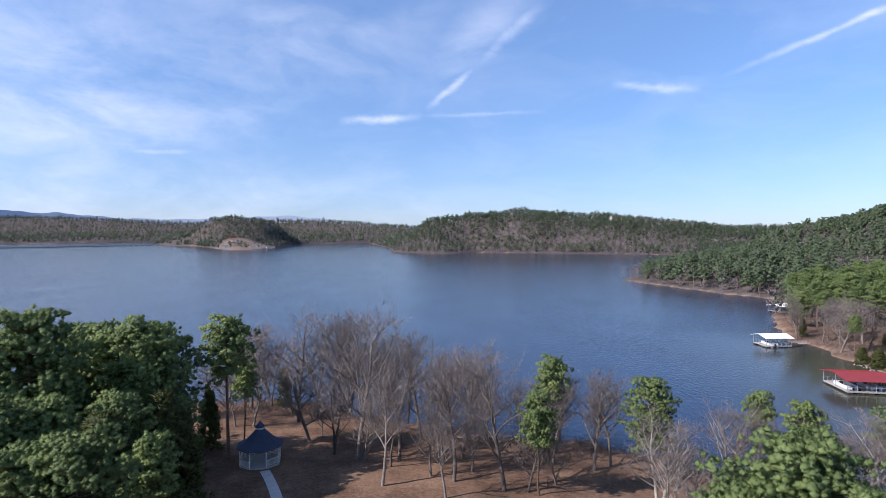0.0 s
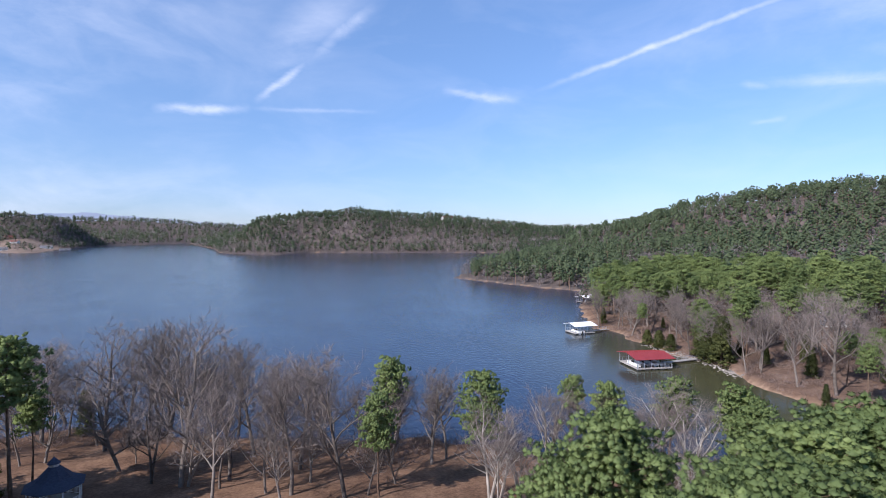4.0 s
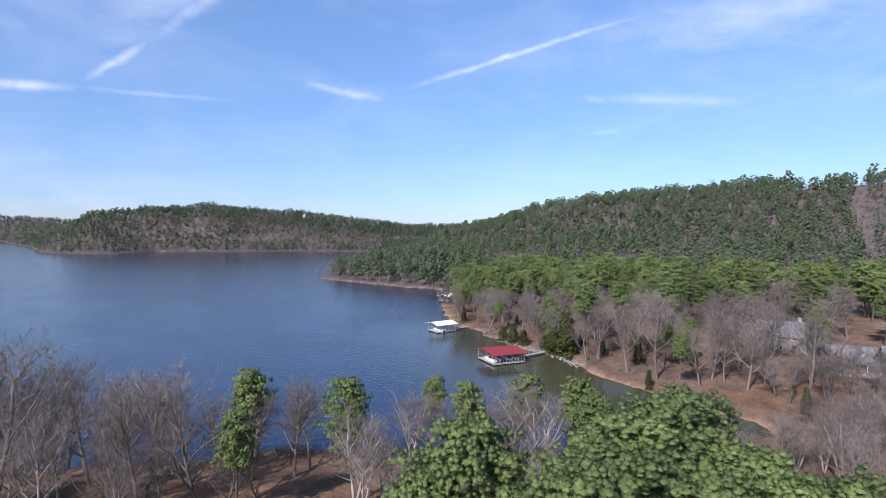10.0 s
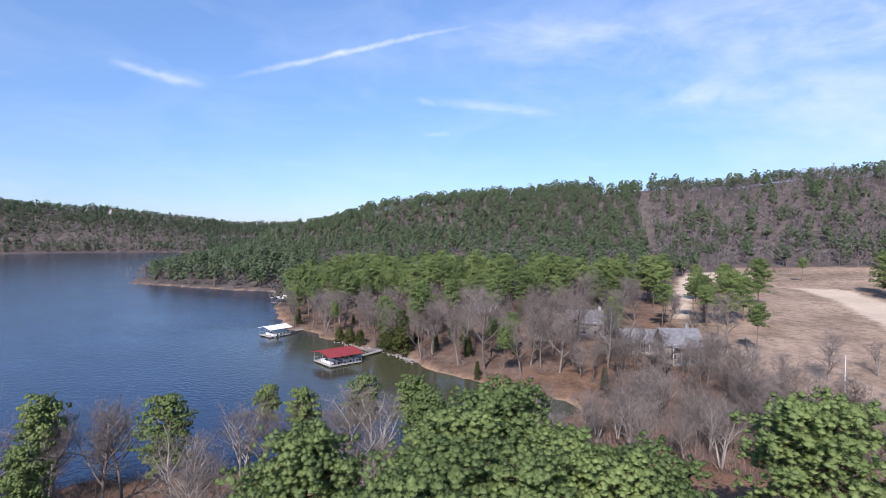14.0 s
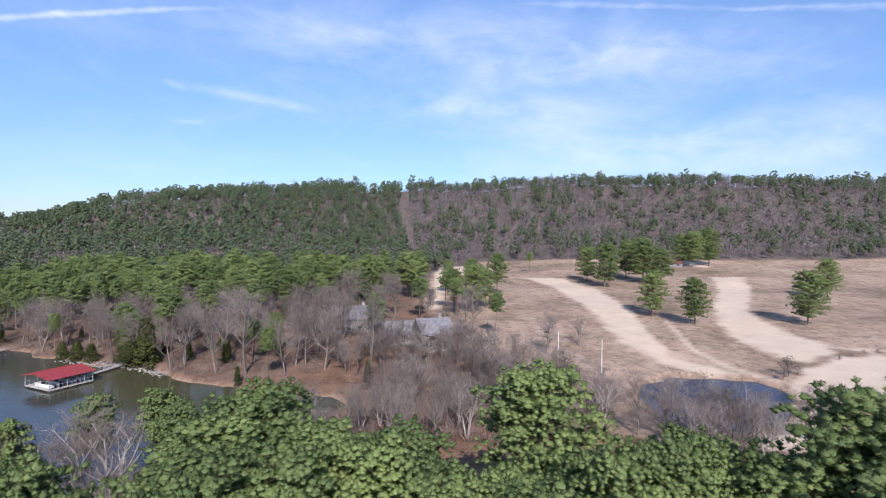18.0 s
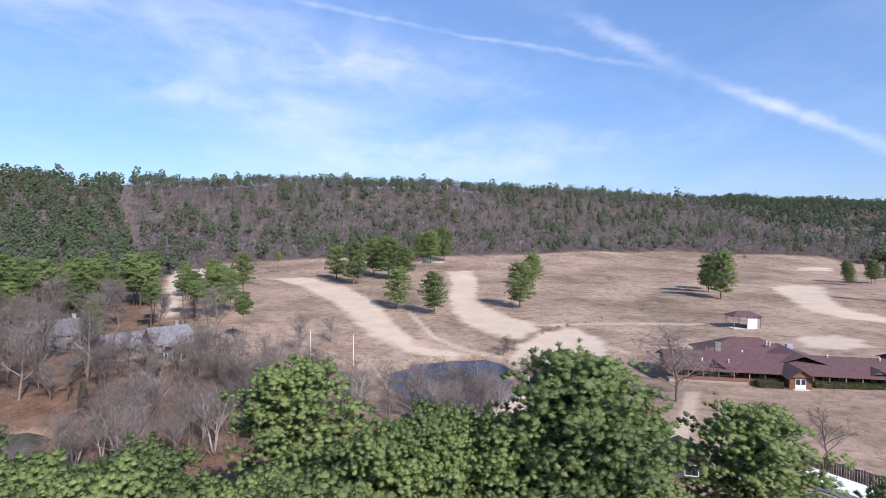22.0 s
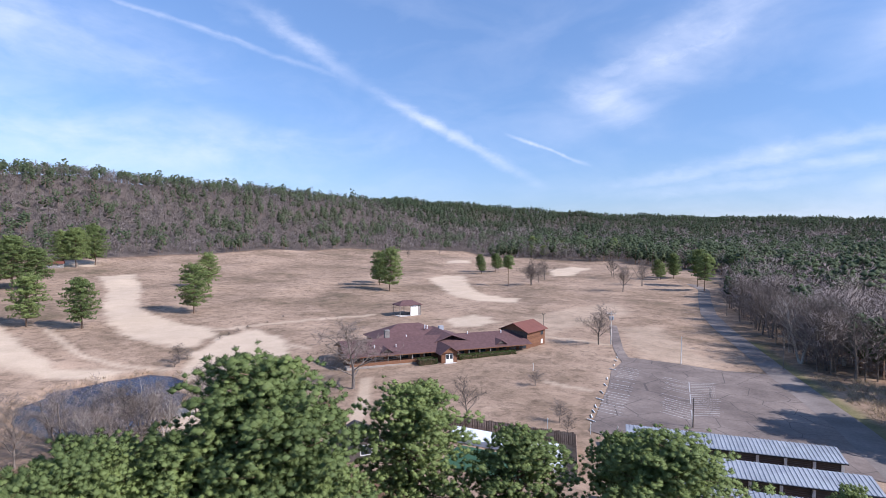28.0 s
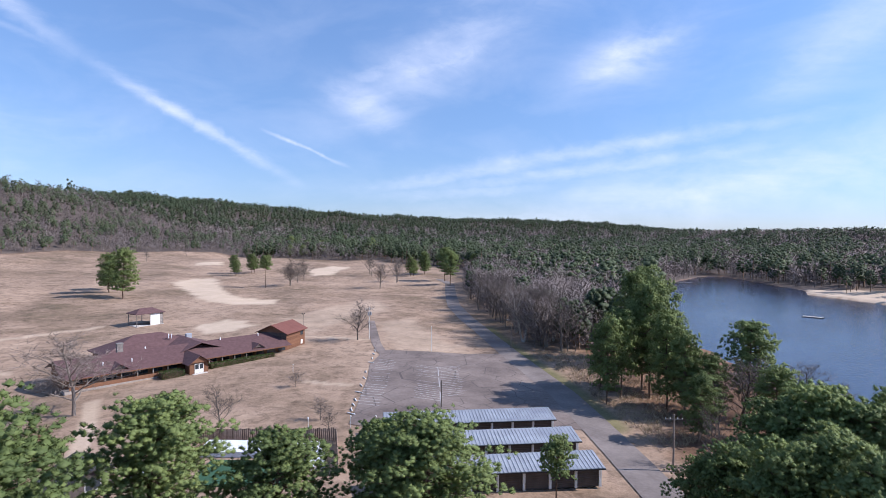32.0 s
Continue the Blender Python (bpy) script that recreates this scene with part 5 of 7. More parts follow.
REED = surface("dry reeds", varied((0.17, 0.12, 0.075), (0.38, 0.29, 0.19), 0.3, 0.4, True), 0.9)
SCRUB = surface("bare scrub", varied((0.11, 0.075, 0.06), (0.29, 0.22, 0.185), 0.3, 0.4, True), 0.9)
HAY = surface("tall dry grass", varied((0.22, 0.165, 0.095), (0.46, 0.37, 0.24), 0.15, 0.4, True), 0.95)
SCRUBS = [brush_mesh(50 + k, 46, 1.5, 0.035, 1.5) for k in range(4)]
TUFTS = [brush_mesh(60 + k, 16, 0.8, 0.05, 0.6) for k in range(4)]
brush("reeds_pond", [(100, -45), (156, -45), (156, -2), (100, -2)], 0.9, 401, TUFTS, REED, (0.4, 1.0), "tan reeds round the pond", (-0.4, 3.2), 0.75)
brush("scrub_park", [(-60, 112), (-24, 113), (10, 95), (38, 82), (36, 74), (6, 84), (-24, 98), (-56, 100)], 1.5, 402, SCRUBS, SCRUB, (0.5, 1.2), "bare brown scrub along the park shore", (0.5, 12), 0.6)
brush("scrub_thicket", THICKET, 1.8, 403, SCRUBS, SCRUB, (0.8, 1.9), "reddish bare scrub in the wet hollow", (0.5, 1e9), 0.8)
brush("scrub_bank", BANK_FRONT, 2.0, 404, SCRUBS, SCRUB, (0.5, 1.3), "bare scrub on the wooded bank", (0.6, 1e9), 0.55)
brush("scrub_creek", [(60, 50), (78, 46), (100, 42), (104, 30), (90, 18), (70, 26), (54, 44)], 1.8, 405, SCRUBS, SCRUB, (0.7, 1.6), "bare scrub beside the creek", (0.5, 1e9), 0.75)
MEADOW = [(36, -150), (18, -121), (9, -104), (0, -86), (-6, -96), (-8, -120), (8, -146), (24, -154)]
brush("meadow_grass", MEADOW, 0.9, 406, TUFTS, HAY, (0.5, 1.3), "tall dry meadow grass beside the road", (1.0, 1e9), 0.62)
brush("meadow_scrub", MEADOW, 2.6, 407, SCRUBS, SCRUB, (0.5, 1.1), "bare scrub in the roadside meadow", (1.0, 1e9), 0.45)

# ---- building blocks ----


def part(name, bm, material, parent=None, label=""):
    me = bpy.data.meshes.new(name)
    bmesh.ops.recalc_face_normals(bm, faces=bm.faces[:])
    bm.to_mesh(me)
    bm.free()
    me.materials.append(material)
    ob = new(name, me)
    ob.parent = parent
    if label:
        ob["label"] = label
    return ob


def share(name, mesh, parent, x=0.0, y=0.0, z=0.0, turn=0.0, scale=(1, 1, 1)):
    ob = new(name, mesh)
    ob.parent = parent
    ob.matrix_basis = Matrix.LocRotScale((x, y, z), Euler((0, 0, turn)), scale)
    return ob


def thing(name, x, y, z, turn, label, category, group=""):
    """An empty at the base, turned so that its own x axis points turn degrees anticlockwise from the world's."""
    ob = new(name)
    ob.matrix_basis = pose(x, y, z, 0, 0, turn)
    ob.empty_display_size = 0.5
    return tagged(ob, label, category, group)


def box(bm, x0, x1, y0, y1, z0, z1, bevel=0.0):
    vs = [bm.verts.new((x, y, z)) for z in (z0, z1) for y in (y0, y1) for x in (x0, x1)]
    fs = [bm.faces.new([vs[i] for i in f]) for f in ((0, 2, 3, 1), (4, 5, 7, 6), (0, 1, 5, 4), (1, 3, 7, 5), (3, 2, 6, 7), (2, 0, 4, 6))]
    if bevel:
        es = list({e for f in fs for e in f.edges})
        bmesh.ops.bevel(bm, geom=es, offset=bevel, segments=1, affect="EDGES")
    return bm


def boxed(*a, bevel=0.0):
    return box(bmesh.new(), *a, bevel=bevel)


def rod(bm, p, q, r0, r1=None, sides=8):
    r1 = r0 if r1 is None else r1
    p, q = Vector(p), Vector(q)
    d = (q - p).normalized()
    a = d.orthogonal().normalized()
    b = d.cross(a)
    rings = []
    for c, r in ((p, r0), (q, r1)):
        rings.append([bm.verts.new(c + r * (math.cos(k / sides * 6.2832) * a + math.sin(k / sides * 6.2832) * b)) for k in range(sides)])
    for k in range(sides):
        bm.faces.new((rings[0][k], rings[0][(k + 1) % sides], rings[1][(k + 1) % sides], rings[1][k]))
    bm.faces.new(rings[0][::-1])
    bm.faces.new(rings[1])
    return bm


def slab(bm, corners, thick):
    """A plate: corners as its upper outline, thickness straight down."""
    up = [bm.verts.new(c) for c in corners]
    low = [bm.verts.new((c[0], c[1], c[2] - thick)) for c in corners]
    n = len(up)
    bm.faces.new(up)
    bm.faces.new(low[::-1])
    for k in range(n):
        bm.faces.new((up[k], low[k], low[(k + 1) % n], up[(k + 1) % n]))
    return bm


def gable_roof(bm, x0, x1, y0, y1, eave, ridge, over=0.5, thick=0.14):
    """Two slopes with the ridge along x, with overhang."""
    ym, rise = (y0 + y1) / 2, (ridge - eave) / ((y1 - y0) / 2)
    drop = over * rise
    for ya, s in ((y0 - over, 1), (y1 + over, -1)):
        slab(bm, [(x0 - over, ya, eave - drop), (x1 + over, ya, eave - drop), (x1 + over, ym, ridge), (x0 - over, ym, ridge)][::s], thick)
    return bm


def gable_end(bm, x, y0, y1, eave, ridge, t=0.15):
    ym = (y0 + y1) / 2
    a = [bm.verts.new(v) for v in ((x, y0, eave), (x, y1, eave), (x, ym, ridge))]
    b = [bm.verts.new(v) for v in ((x + t, y0, eave), (x + t, y1, eave), (x + t, ym, ridge))]
    bm.faces.new(a)
    bm.faces.new(b[::-1])
    for k in range(3):
        bm.faces.new((a[k], b[k], b[(k + 1) % 3], a[(k + 1) % 3]))


def walls(bm, x0, x1, y0, y1, z0, z1, t=0.18):
    box(bm, x0, x1, y0, y0 + t, z0, z1)
    box(bm, x0, x1, y1 - t, y1, z0, z1)
    box(bm, x0, x0 + t, y0 + t, y1 - t, z0, z1)
    box(bm, x1 - t, x1, y0 + t, y1 - t, z0, z1)


def drape(name, line, wide, lift, material, parent=None, step=1.5):
    """A ribbon over the ground along a line of points; wide is the half width."""
    pts = []
    for (ax, ay), (bx, by) in zip(line, line[1:]):
        k = max(1, int(math.hypot(bx - ax, by - ay) / step))
        pts += [(ax + (bx - ax) * i / k, ay + (by - ay) * i / k) for i in range(k)]
    pts.append(line[-1])
    pts = np.array(pts, float)
    for _ in range(6):
        pts[1:-1] = 0.25 * pts[:-2] + 0.5 * pts[1:-1] + 0.25 * pts[2:]
    d = np.gradient(pts, axis=0)
    d /= np.linalg.norm(d, axis=1)[:, None]
    side = np.stack([d[:, 1], -d[:, 0]], -1)
    across = np.linspace(-wide, wide, 5)
    v = []
    for o in across:
        q = pts + side * o
        v.append(np.column_stack([q, height(q[:, 0], q[:, 1]) + lift - 0.03 * (o / wide) ** 2]))
    v = np.stack(v, 1)
    n, m = v.shape[:2]
    i = np.arange(n - 1)[:, None] * m + np.arange(m - 1)[None]
    quads = np.stack([i, i + m, i + m + 1, i + 1], -1).reshape(-1, 4)[:, ::-1]
    ob = new(name, mesh_of(name, v.reshape(-1, 3), [quads], [material], smooth_shaded=True))
    ob.parent = parent
    return ob


def sheet(name, outline, lift, material, step=1.5):
    """A flat outline laid over the ground as a grid, cut to its outline."""
    xs, ys = [p[0] for p in outline], [p[1] for p in outline]
    bm = bmesh.new()
    face = bm.faces.new([bm.verts.new((x, y, 0)) for x, y in outline])
    for axis, lo, hi in ((0, min(xs), max(xs)), (1, min(ys), max(ys))):
        v = lo + step
        while v < hi:
            no = (1, 0, 0) if axis == 0 else (0, 1, 0)
            co = (v, 0, 0) if axis == 0 else (0, v, 0)
            bmesh.ops.bisect_plane(bm, geom=bm.verts[:] + bm.edges[:] + bm.faces[:], plane_co=co, plane_no=no)
            v += step
    co = np.array([v.co for v in bm.verts])
    for v, z in zip(bm.verts, height(co[:, 0], co[:, 1]) + lift):
        v.co.z = z
    bmesh.ops.recalc_face_normals(bm, faces=bm.faces[:])
    if bm.faces and sum(f.normal.z for f in bm.faces) < 0:
        bmesh.ops.reverse_faces(bm, faces=bm.faces[:])
    me = bpy.data.meshes.new(name)
    bm.to_mesh(me)
    bm.free()
    me.materials.append(material)
    return new(name, me)


def painted(name, low, high, rough=0.6, scale=2.0, each=0.1, metal=0.0, relief=None):
    return surface(name, varied(low, high, scale, each), rough, relief, metal)


def grain(scale, strength, dist):
    return lambda n, p: (n.noise(p, scale, 5.0, 0.6), strength, dist)


WHITE = painted("white paint", (0.56, 0.56, 0.55), (0.76, 0.76, 0.74))
BLUE_ROOF = painted("blue-grey shingles", (0.030, 0.040, 0.065), (0.075, 0.09, 0.13), 0.85, 5.0, relief=grain(14, 0.5, 0.03))
RED_ROOF = painted("red metal", (0.20, 0.028, 0.030), (0.30, 0.048, 0.046), 0.45, 0.7)
WHITE_ROOF = painted("white metal", (0.66, 0.67, 0.68), (0.82, 0.83, 0.84), 0.4, 0.6)
GALV = painted("galvanised metal", (0.22, 0.24, 0.27), (0.38, 0.41, 0.45), 0.5, 0.5)
BROWN_ROOF = painted("maroon-brown shingles", (0.085, 0.046, 0.046), (0.150, 0.086, 0.084), 0.85, 1.2, relief=grain(9, 0.5, 0.03))
RUST_ROOF = painted("rust brown metal", (0.13, 0.050, 0.036), (0.20, 0.080, 0.058), 0.6, 0.9)
SIDING = painted("red-brown boards", (0.11, 0.050, 0.028), (0.23, 0.115, 0.065), 0.8, 3.0, 0.3)
DARK_SIDING = painted("weathered and shade-dark boards", (0.055, 0.048, 0.045), (0.12, 0.10, 0.09), 0.85, 2.0, 0.3)
GREY_WOOD = painted("weathered grey wood", (0.16, 0.14, 0.12), (0.38, 0.34, 0.30), 0.9, 3.0, 0.4)
GREY_SHINGLE = painted("weathered grey shingles", (0.075, 0.073, 0.076), (0.23, 0.22, 0.225), 0.9, 1.2, 0.2, relief=grain(9, 0.5, 0.04))
DARK_SHINGLE = painted("dark shingles", (0.035, 0.032, 0.032), (0.085, 0.078, 0.075), 0.9, 2.0, relief=grain(12, 0.5, 0.03))
GREY_STONE = painted("pale house siding", (0.15, 0.135, 0.125), (0.36, 0.33, 0.30), 0.85, 1.6, 0.3)
FENCE_WOOD = painted("fence boards", (0.17, 0.115, 0.085), (0.34, 0.25, 0.19), 0.9, 2.0, 0.6)
CONCRETE = painted("concrete", (0.38, 0.36, 0.33), (0.58, 0.55, 0.51), 0.9, 1.5, 0.2, relief=grain(20, 0.3, 0.02))
DOCK_WOOD = painted("dock boards", (0.26, 0.24, 0.22), (0.48, 0.45, 0.41), 0.85, 3.0, 0.4)
DARK = painted("dark opening", (0.012, 0.012, 0.014), (0.03, 0.03, 0.032), 0.5)
BLACK = painted("black metal", (0.02, 0.02, 0.02), (0.05, 0.05, 0.05), 0.5)
POLE_WOOD = painted("creosoted pole", (0.13, 0.10, 0.08), (0.30, 0.26, 0.22), 0.9, 2.0, 0.3)
POLE_PALE = painted("pale pole", (0.50, 0.47, 0.43), (0.70, 0.67, 0.62), 0.7, 2.0, 0.2)
STRIPE = painted("worn white line paint", (0.34, 0.33, 0.33), (0.60, 0.60, 0.59), 0.8, 0.8, 0.3)
TARP = painted("white tarpaulin", (0.62, 0.68, 0.75), (0.86, 0.88, 0.90), 0.35, 0.5, relief=grain(0.7, 0.9, 0.3))
GREEN_COURT = painted("green court paint", (0.025, 0.075, 0.04), (0.05, 0.115, 0.06), 0.8, 0.6)
DOOR_BROWN = painted("brown roller door", (0.055, 0.042, 0.038), (0.10, 0.08, 0.07), 0.6, 1.0, 0.3)
ROCK = surface("shore rock", varied((0.15, 0.13, 0.115), (0.38, 0.34, 0.30), 1.0, 0.5, True), 0.9)
GLASS = surface("window glass", lambda n, p: (0.03, 0.04, 0.05), 0.08, spec=0.6)


def asphalt_colour(n, place):
    big, fine = n.noise(place, 0.09, 5.0, 0.65), n.noise(place, 1.8, 6.0, 0.7)
    f = n.math("ADD", n.math("MULTIPLY", big, 0.75), n.math("MULTIPLY", fine, 0.35))
    base = n.ramp(f, (0.36, (0.108, 0.087, 0.078)), (0.55, (0.188, 0.153, 0.136)), (0.72, (0.28, 0.232, 0.202)))
    w = n.t.nodes.new("ShaderNodeTexVoronoi")
    w.feature = "DISTANCE_TO_EDGE"
    n.put(w.inputs["Vector"], n.vmath("ADD", place, n.vmath("MULTIPLY", place, (0.0, 0.0, 0.0))))
    w.inputs["Scale"].default_value = 0.16
    crack = n.math("LESS_THAN", w.outputs["Distance"], 0.012)
    return n.mix(n.math("MULTIPLY", crack, 0.55), base, (0.05, 0.045, 0.045))


ASPHALT = surface("old asphalt", asphalt_colour, 0.92, grain(6, 0.35, 0.03), spec=0.2)


def shiny_road(n, place):
    f = n.math("ADD", n.math("MULTIPLY", n.noise(place, 0.12, 5.0, 0.6), 0.8), n.math("MULTIPLY", n.noise(place, 2.0, 5.0), 0.3))
    return n.ramp(f, (0.35, (0.125, 0.106, 0.097)), (0.7, (0.245, 0.213, 0.195)))


ROADTOP = surface("worn road", shiny_road, 0.9, grain(6, 0.3, 0.02), spec=0.2)

# ---- the park: gazebo and path ----


def gazebo(x, y):
    g = thing("gazebo", x, y, float(height(x, y)) + 0.05, 12, "white octagonal gazebo with dark blue shingle roof", "gazebo")
    R = 2.75
    ring = [(math.cos(radians(22.5 + 45 * k)), math.sin(radians(22.5 + 45 * k))) for k in range(8)]
    part("floor", slab(bmesh.new(), [(R * 1.02 * c, R * 1.02 * s, 0.28) for c, s in ring], 0.45), DOCK_WOOD, g)
    post = boxed(-0.075, 0.075, -0.075, 0.075, 0.28, 2.75, bevel=0.01)
    first = part("post", post, WHITE, g)
    first.matrix_basis = pose(R * ring[0][0], R * ring[0][1], 0)
    for c, s in ring[1:]:
        share("post", first.data, g, R * c, R * s)
    for k in range(8):
        if k == 5:
            continue
        (c0, s0), (c1, s1) = ring[k], ring[(k + 1) % 8]
        a, b = Vector((R * c0, R * s0, 0)), Vector((R * c1, R * s1, 0))
        bm = bmesh.new()
        n = (b - a).length
        box(bm, 0.08, n - 0.08, -0.035, 0.035, 1.12, 1.20)
        box(bm, 0.08, n - 0.08, -0.03, 0.03, 0.40, 0.46)
        for i in range(10):
            u = 0.2 + (n - 0.4) * i / 9
            box(bm, u - 0.02, u + 0.02, -0.02, 0.02, 0.46, 1.12)
        lintel = part("lintel", boxed(0.08, n - 0.08, -0.03, 0.03, 2.45, 2.62), WHITE, g)
        lintel.matrix_basis = Matrix.Translation(a) @ Matrix.Rotation(math.atan2(b.y - a.y, b.x - a.x), 4, "Z")
        o = part("railing", bm, WHITE, g)
        o.matrix_basis = Matrix.Translation(a) @ Matrix.Rotation(math.atan2(b.y - a.y, b.x - a.x), 4, "Z")
    for k in range(8):
        (c0, s0), (c1, s1) = ring[k], ring[(k + 1) % 8]
        bm = bmesh.new()
        for r0, z0, r1, z1 in ((3.25, 2.62, 1.9, 3.35), (1.9, 3.35, 0.55, 4.75)):
            slab(bm, [(r0 * c0, r0 * s0, z0), (r0 * c1, r0 * s1, z0), (r1 * c1, r1 * s1, z1), (r1 * c0, r1 * s0, z1)], 0.07)
        part("roof_panel", bm, BLUE_ROOF, g)
    bm = bmesh.new()
    rod(bm, (0, 0, 4.62), (0, 0, 5.05), 0.55, 0.52, 8)
    part("cupola", bm, WHITE, g)
    bm = bmesh.new()
    rod(bm, (0, 0, 5.05), (0, 0, 5.8), 0.72, 0.05, 8)
    rod(bm, (0, 0, 5.8), (0, 0, 6.25), 0.04, 0.02, 6)
    part("cupola_roof", bm, BLUE_ROOF, g)
    return g


gazebo(-24.5, 74.2)
tagged(drape("path_park", [(-22.9, 71.2), (-20.8, 67.5), (-19.0, 64.0), (-16.5, 57.0), (-13.0, 46.0)], 0.65, 0.06, CONCRETE), "pale concrete footpath to the gazebo", "path", kind="structure")

# ---- boat docks ----


def ribbed(bm, x0, x1, y0, y1, z0, z1, gap=0.45, tall=0.05):
    """Standing seams up a slope from y0 at z0 to y1 at z1."""
    x = x0 + gap / 2
    while x < x1:
        slab(bm, [(x - 0.025, y0, z0 + tall), (x + 0.025, y0, z0 + tall), (x + 0.025, y1, z1 + tall), (x - 0.025, y1, z1 + tall)], tall + 0.02)
        x += gap


def boat_dock(x, y, turn, long, deep, roof, label, lift=True):
    """A covered dock on posts; its own x runs along the front."""
    d = thing("boat_dock", x, y, 0.0, turn, label, "boat dock", "boat docks")
    for name, a in (("walkway", (0, long, 0, 1.1)), ("walkway", (0, 1.1, 1.1, deep)), ("walkway", (long - 1.1, long, 1.1, deep)), ("finger", (long / 2 - 0.5, long / 2 + 0.5, 1.1, deep - 1.2)), ("walkway", (1.1, long - 1.1, deep - 1.1, deep))):
        part(name, boxed(a[0], a[1], a[2], a[3], 0.32, 0.5), DOCK_WOOD, d)
    for fx in np.linspace(0.6, long - 0.6, 5):
        for fy in (0.55, deep - 0.55):
            part("float", boxed(fx - 0.55, fx + 0.55, fy - 0.45, fy + 0.45, -0.25, 0.32, bevel=0.06), BLACK, d)
    post = rod(bmesh.new(), (0, 0, 0.4), (0, 0, 3.05), 0.06, 0.06, 6)
    made = None
    for px in np.linspace(0.12, long - 0.12, 6):
        for py in (0.12, deep / 2, deep - 0.12):
            if py == deep / 2 and 0.2 < px < long - 0.2:
                continue
            if made is None:
                made = part("post", post, GALV, d)
                made.matrix_basis = pose(px, py, 0)
            else:
                share("post", made.data, d, px, py)
    for side in (0.1, deep - 0.1):
        bm = bmesh.new()
        box(bm, 0, long, side - 0.03, side + 0.03, 1.42, 1.48)
        n = int(long / 0.9)
        for i in range(n + 1):
            box(bm, long * i / n - 0.025, long * i / n + 0.025, side - 0.025, side + 0.025, 0.5, 1.42)
        part("railing", bm, GALV, d)
    bm = gable_roof(bmesh.new(), 0, long, 0, deep, 3.0, 3.75, 0.55, 0.09)
    rise = 0.75 / (deep / 2) * 0.55
    part("roof", bm, roof, d)
    bm = bmesh.new()
    ribbed(bm, -0.5, long + 0.5, -0.55, deep / 2, 3.0 - rise, 3.75)
    ribbed(bm, -0.5, long + 0.5, deep + 0.55, deep / 2, 3.0 - rise, 3.75)
    part("seams", bm, roof, d)
    return d


def pontoon_boat(x, y, turn, z=0.1):
    b = thing("pontoon_boat", x, y, z, turn, "white pontoon boat moored under the dock roof", "boat")
    for s in (-0.8, 0.8):
        bm = rod(bmesh.new(), (-2.8, s, 0.12), (2.4, s, 0.12), 0.3, 0.3, 10)
        rod(bm, (2.4, s, 0.12), (3.1, s, 0.28), 0.3, 0.05, 10)
        part("pontoon", bm, GALV, b)
    part("deck", boxed(-2.7, 2.6, -1.2, 1.2, 0.42, 0.52), WHITE, b)
    bm = bmesh.new()
    walls(bm, -2.6, 2.4, -1.15, 1.15, 0.52, 1.15, 0.06)
    part("fence", bm, WHITE, b)
    part("seat", boxed(-2.4, -1.6, -1.0, 1.0, 0.52, 0.95, bevel=0.06), WHITE, b)
    part("console", boxed(0.2, 0.8, 0.3, 0.95, 0.52, 1.4, bevel=0.06), DARK, b)
    part("motor", boxed(-3.1, -2.75, -0.2, 0.2, 0.1, 1.1, bevel=0.08), BLACK, b)
    return b


def gangway(name, a, b, label):
    length = math.dist(a, b)
    g = thing(name, a[0], a[1], 0.45, math.degrees(math.atan2(b[1] - a[1], b[0] - a[0])), label, "gangway")
    part("deck", boxed(0, length, -0.7, 0.7, 0.0, 0.12), DOCK_WOOD, g)
    for s in (-0.66, 0.66):
        bm = bmesh.new()
        box(bm, 0, length, s - 0.03, s + 0.03, 0.95, 1.0)
        n = max(2, int(length / 1.5))
        for i in range(n + 1):
            u = 0.05 + (length - 0.1) * i / n
            box(bm, u - 0.03, u + 0.03, s - 0.03, s + 0.03, 0.12, 0.95)
        part("handrail", bm, GALV, g)
    return g


boat_dock(87.6, 115.9, -8.0, 9.6, 9.6, RED_ROOF, "covered boat dock with red metal roof on the lake")
pontoon_boat(90.3, 120.2, 82.0)
pontoon_boat(95.2, 119.6, 82.0)
gangway("gangway", (97.5, 119.5), (110.6, 120.8), "grey gangway from the red-roofed dock to shore")
boat_dock(98.9, 164.1, 3.0, 8.0, 6.6, WHITE_ROOF, "covered boat dock with white metal roof on the lake")
pontoon_boat(101.4, 166.8, 90.0)
gangway("gangway", (107.0, 167.0), (114.6, 168.5), "short gangway from the white-roofed dock to shore")
boat_dock(149.0, 238.0, 20.0, 8.0, 6.0, WHITE_ROOF, "covered boat dock with white roof behind shore trees")

# ---- houses ----


def window(parent, x, y, z, w, h, turn, frame_mat=None):
    """A window unit set 3 cm proud of a wall: frame, pane, bars. turn: direction its outside faces, in the parent's degrees."""
    f = frame_mat or WHITE
    bm = bmesh.new()
    box(bm, -w / 2 - 0.08, w / 2 + 0.08, -0.06, 0.0, h, h + 0.08)
    box(bm, -w / 2 - 0.08, w / 2 + 0.08, -0.06, 0.0, -0.1, 0.0)
    for s in (-1, 1):
        box(bm, s * (w / 2 + 0.04) - 0.04, s * (w / 2 + 0.04) + 0.04, -0.06, 0.0, 0.0, h)
    box(bm, -0.025, 0.025, -0.05, 0.0, 0.0, h)
    o = part("window", bm, f, parent)
    o.matrix_basis = pose(x, y, z, 0, 0, turn + 90)
    p = part("pane", boxed(-w / 2, w / 2, -0.03, 0.0, 0.0, h), GLASS, o)
    return o


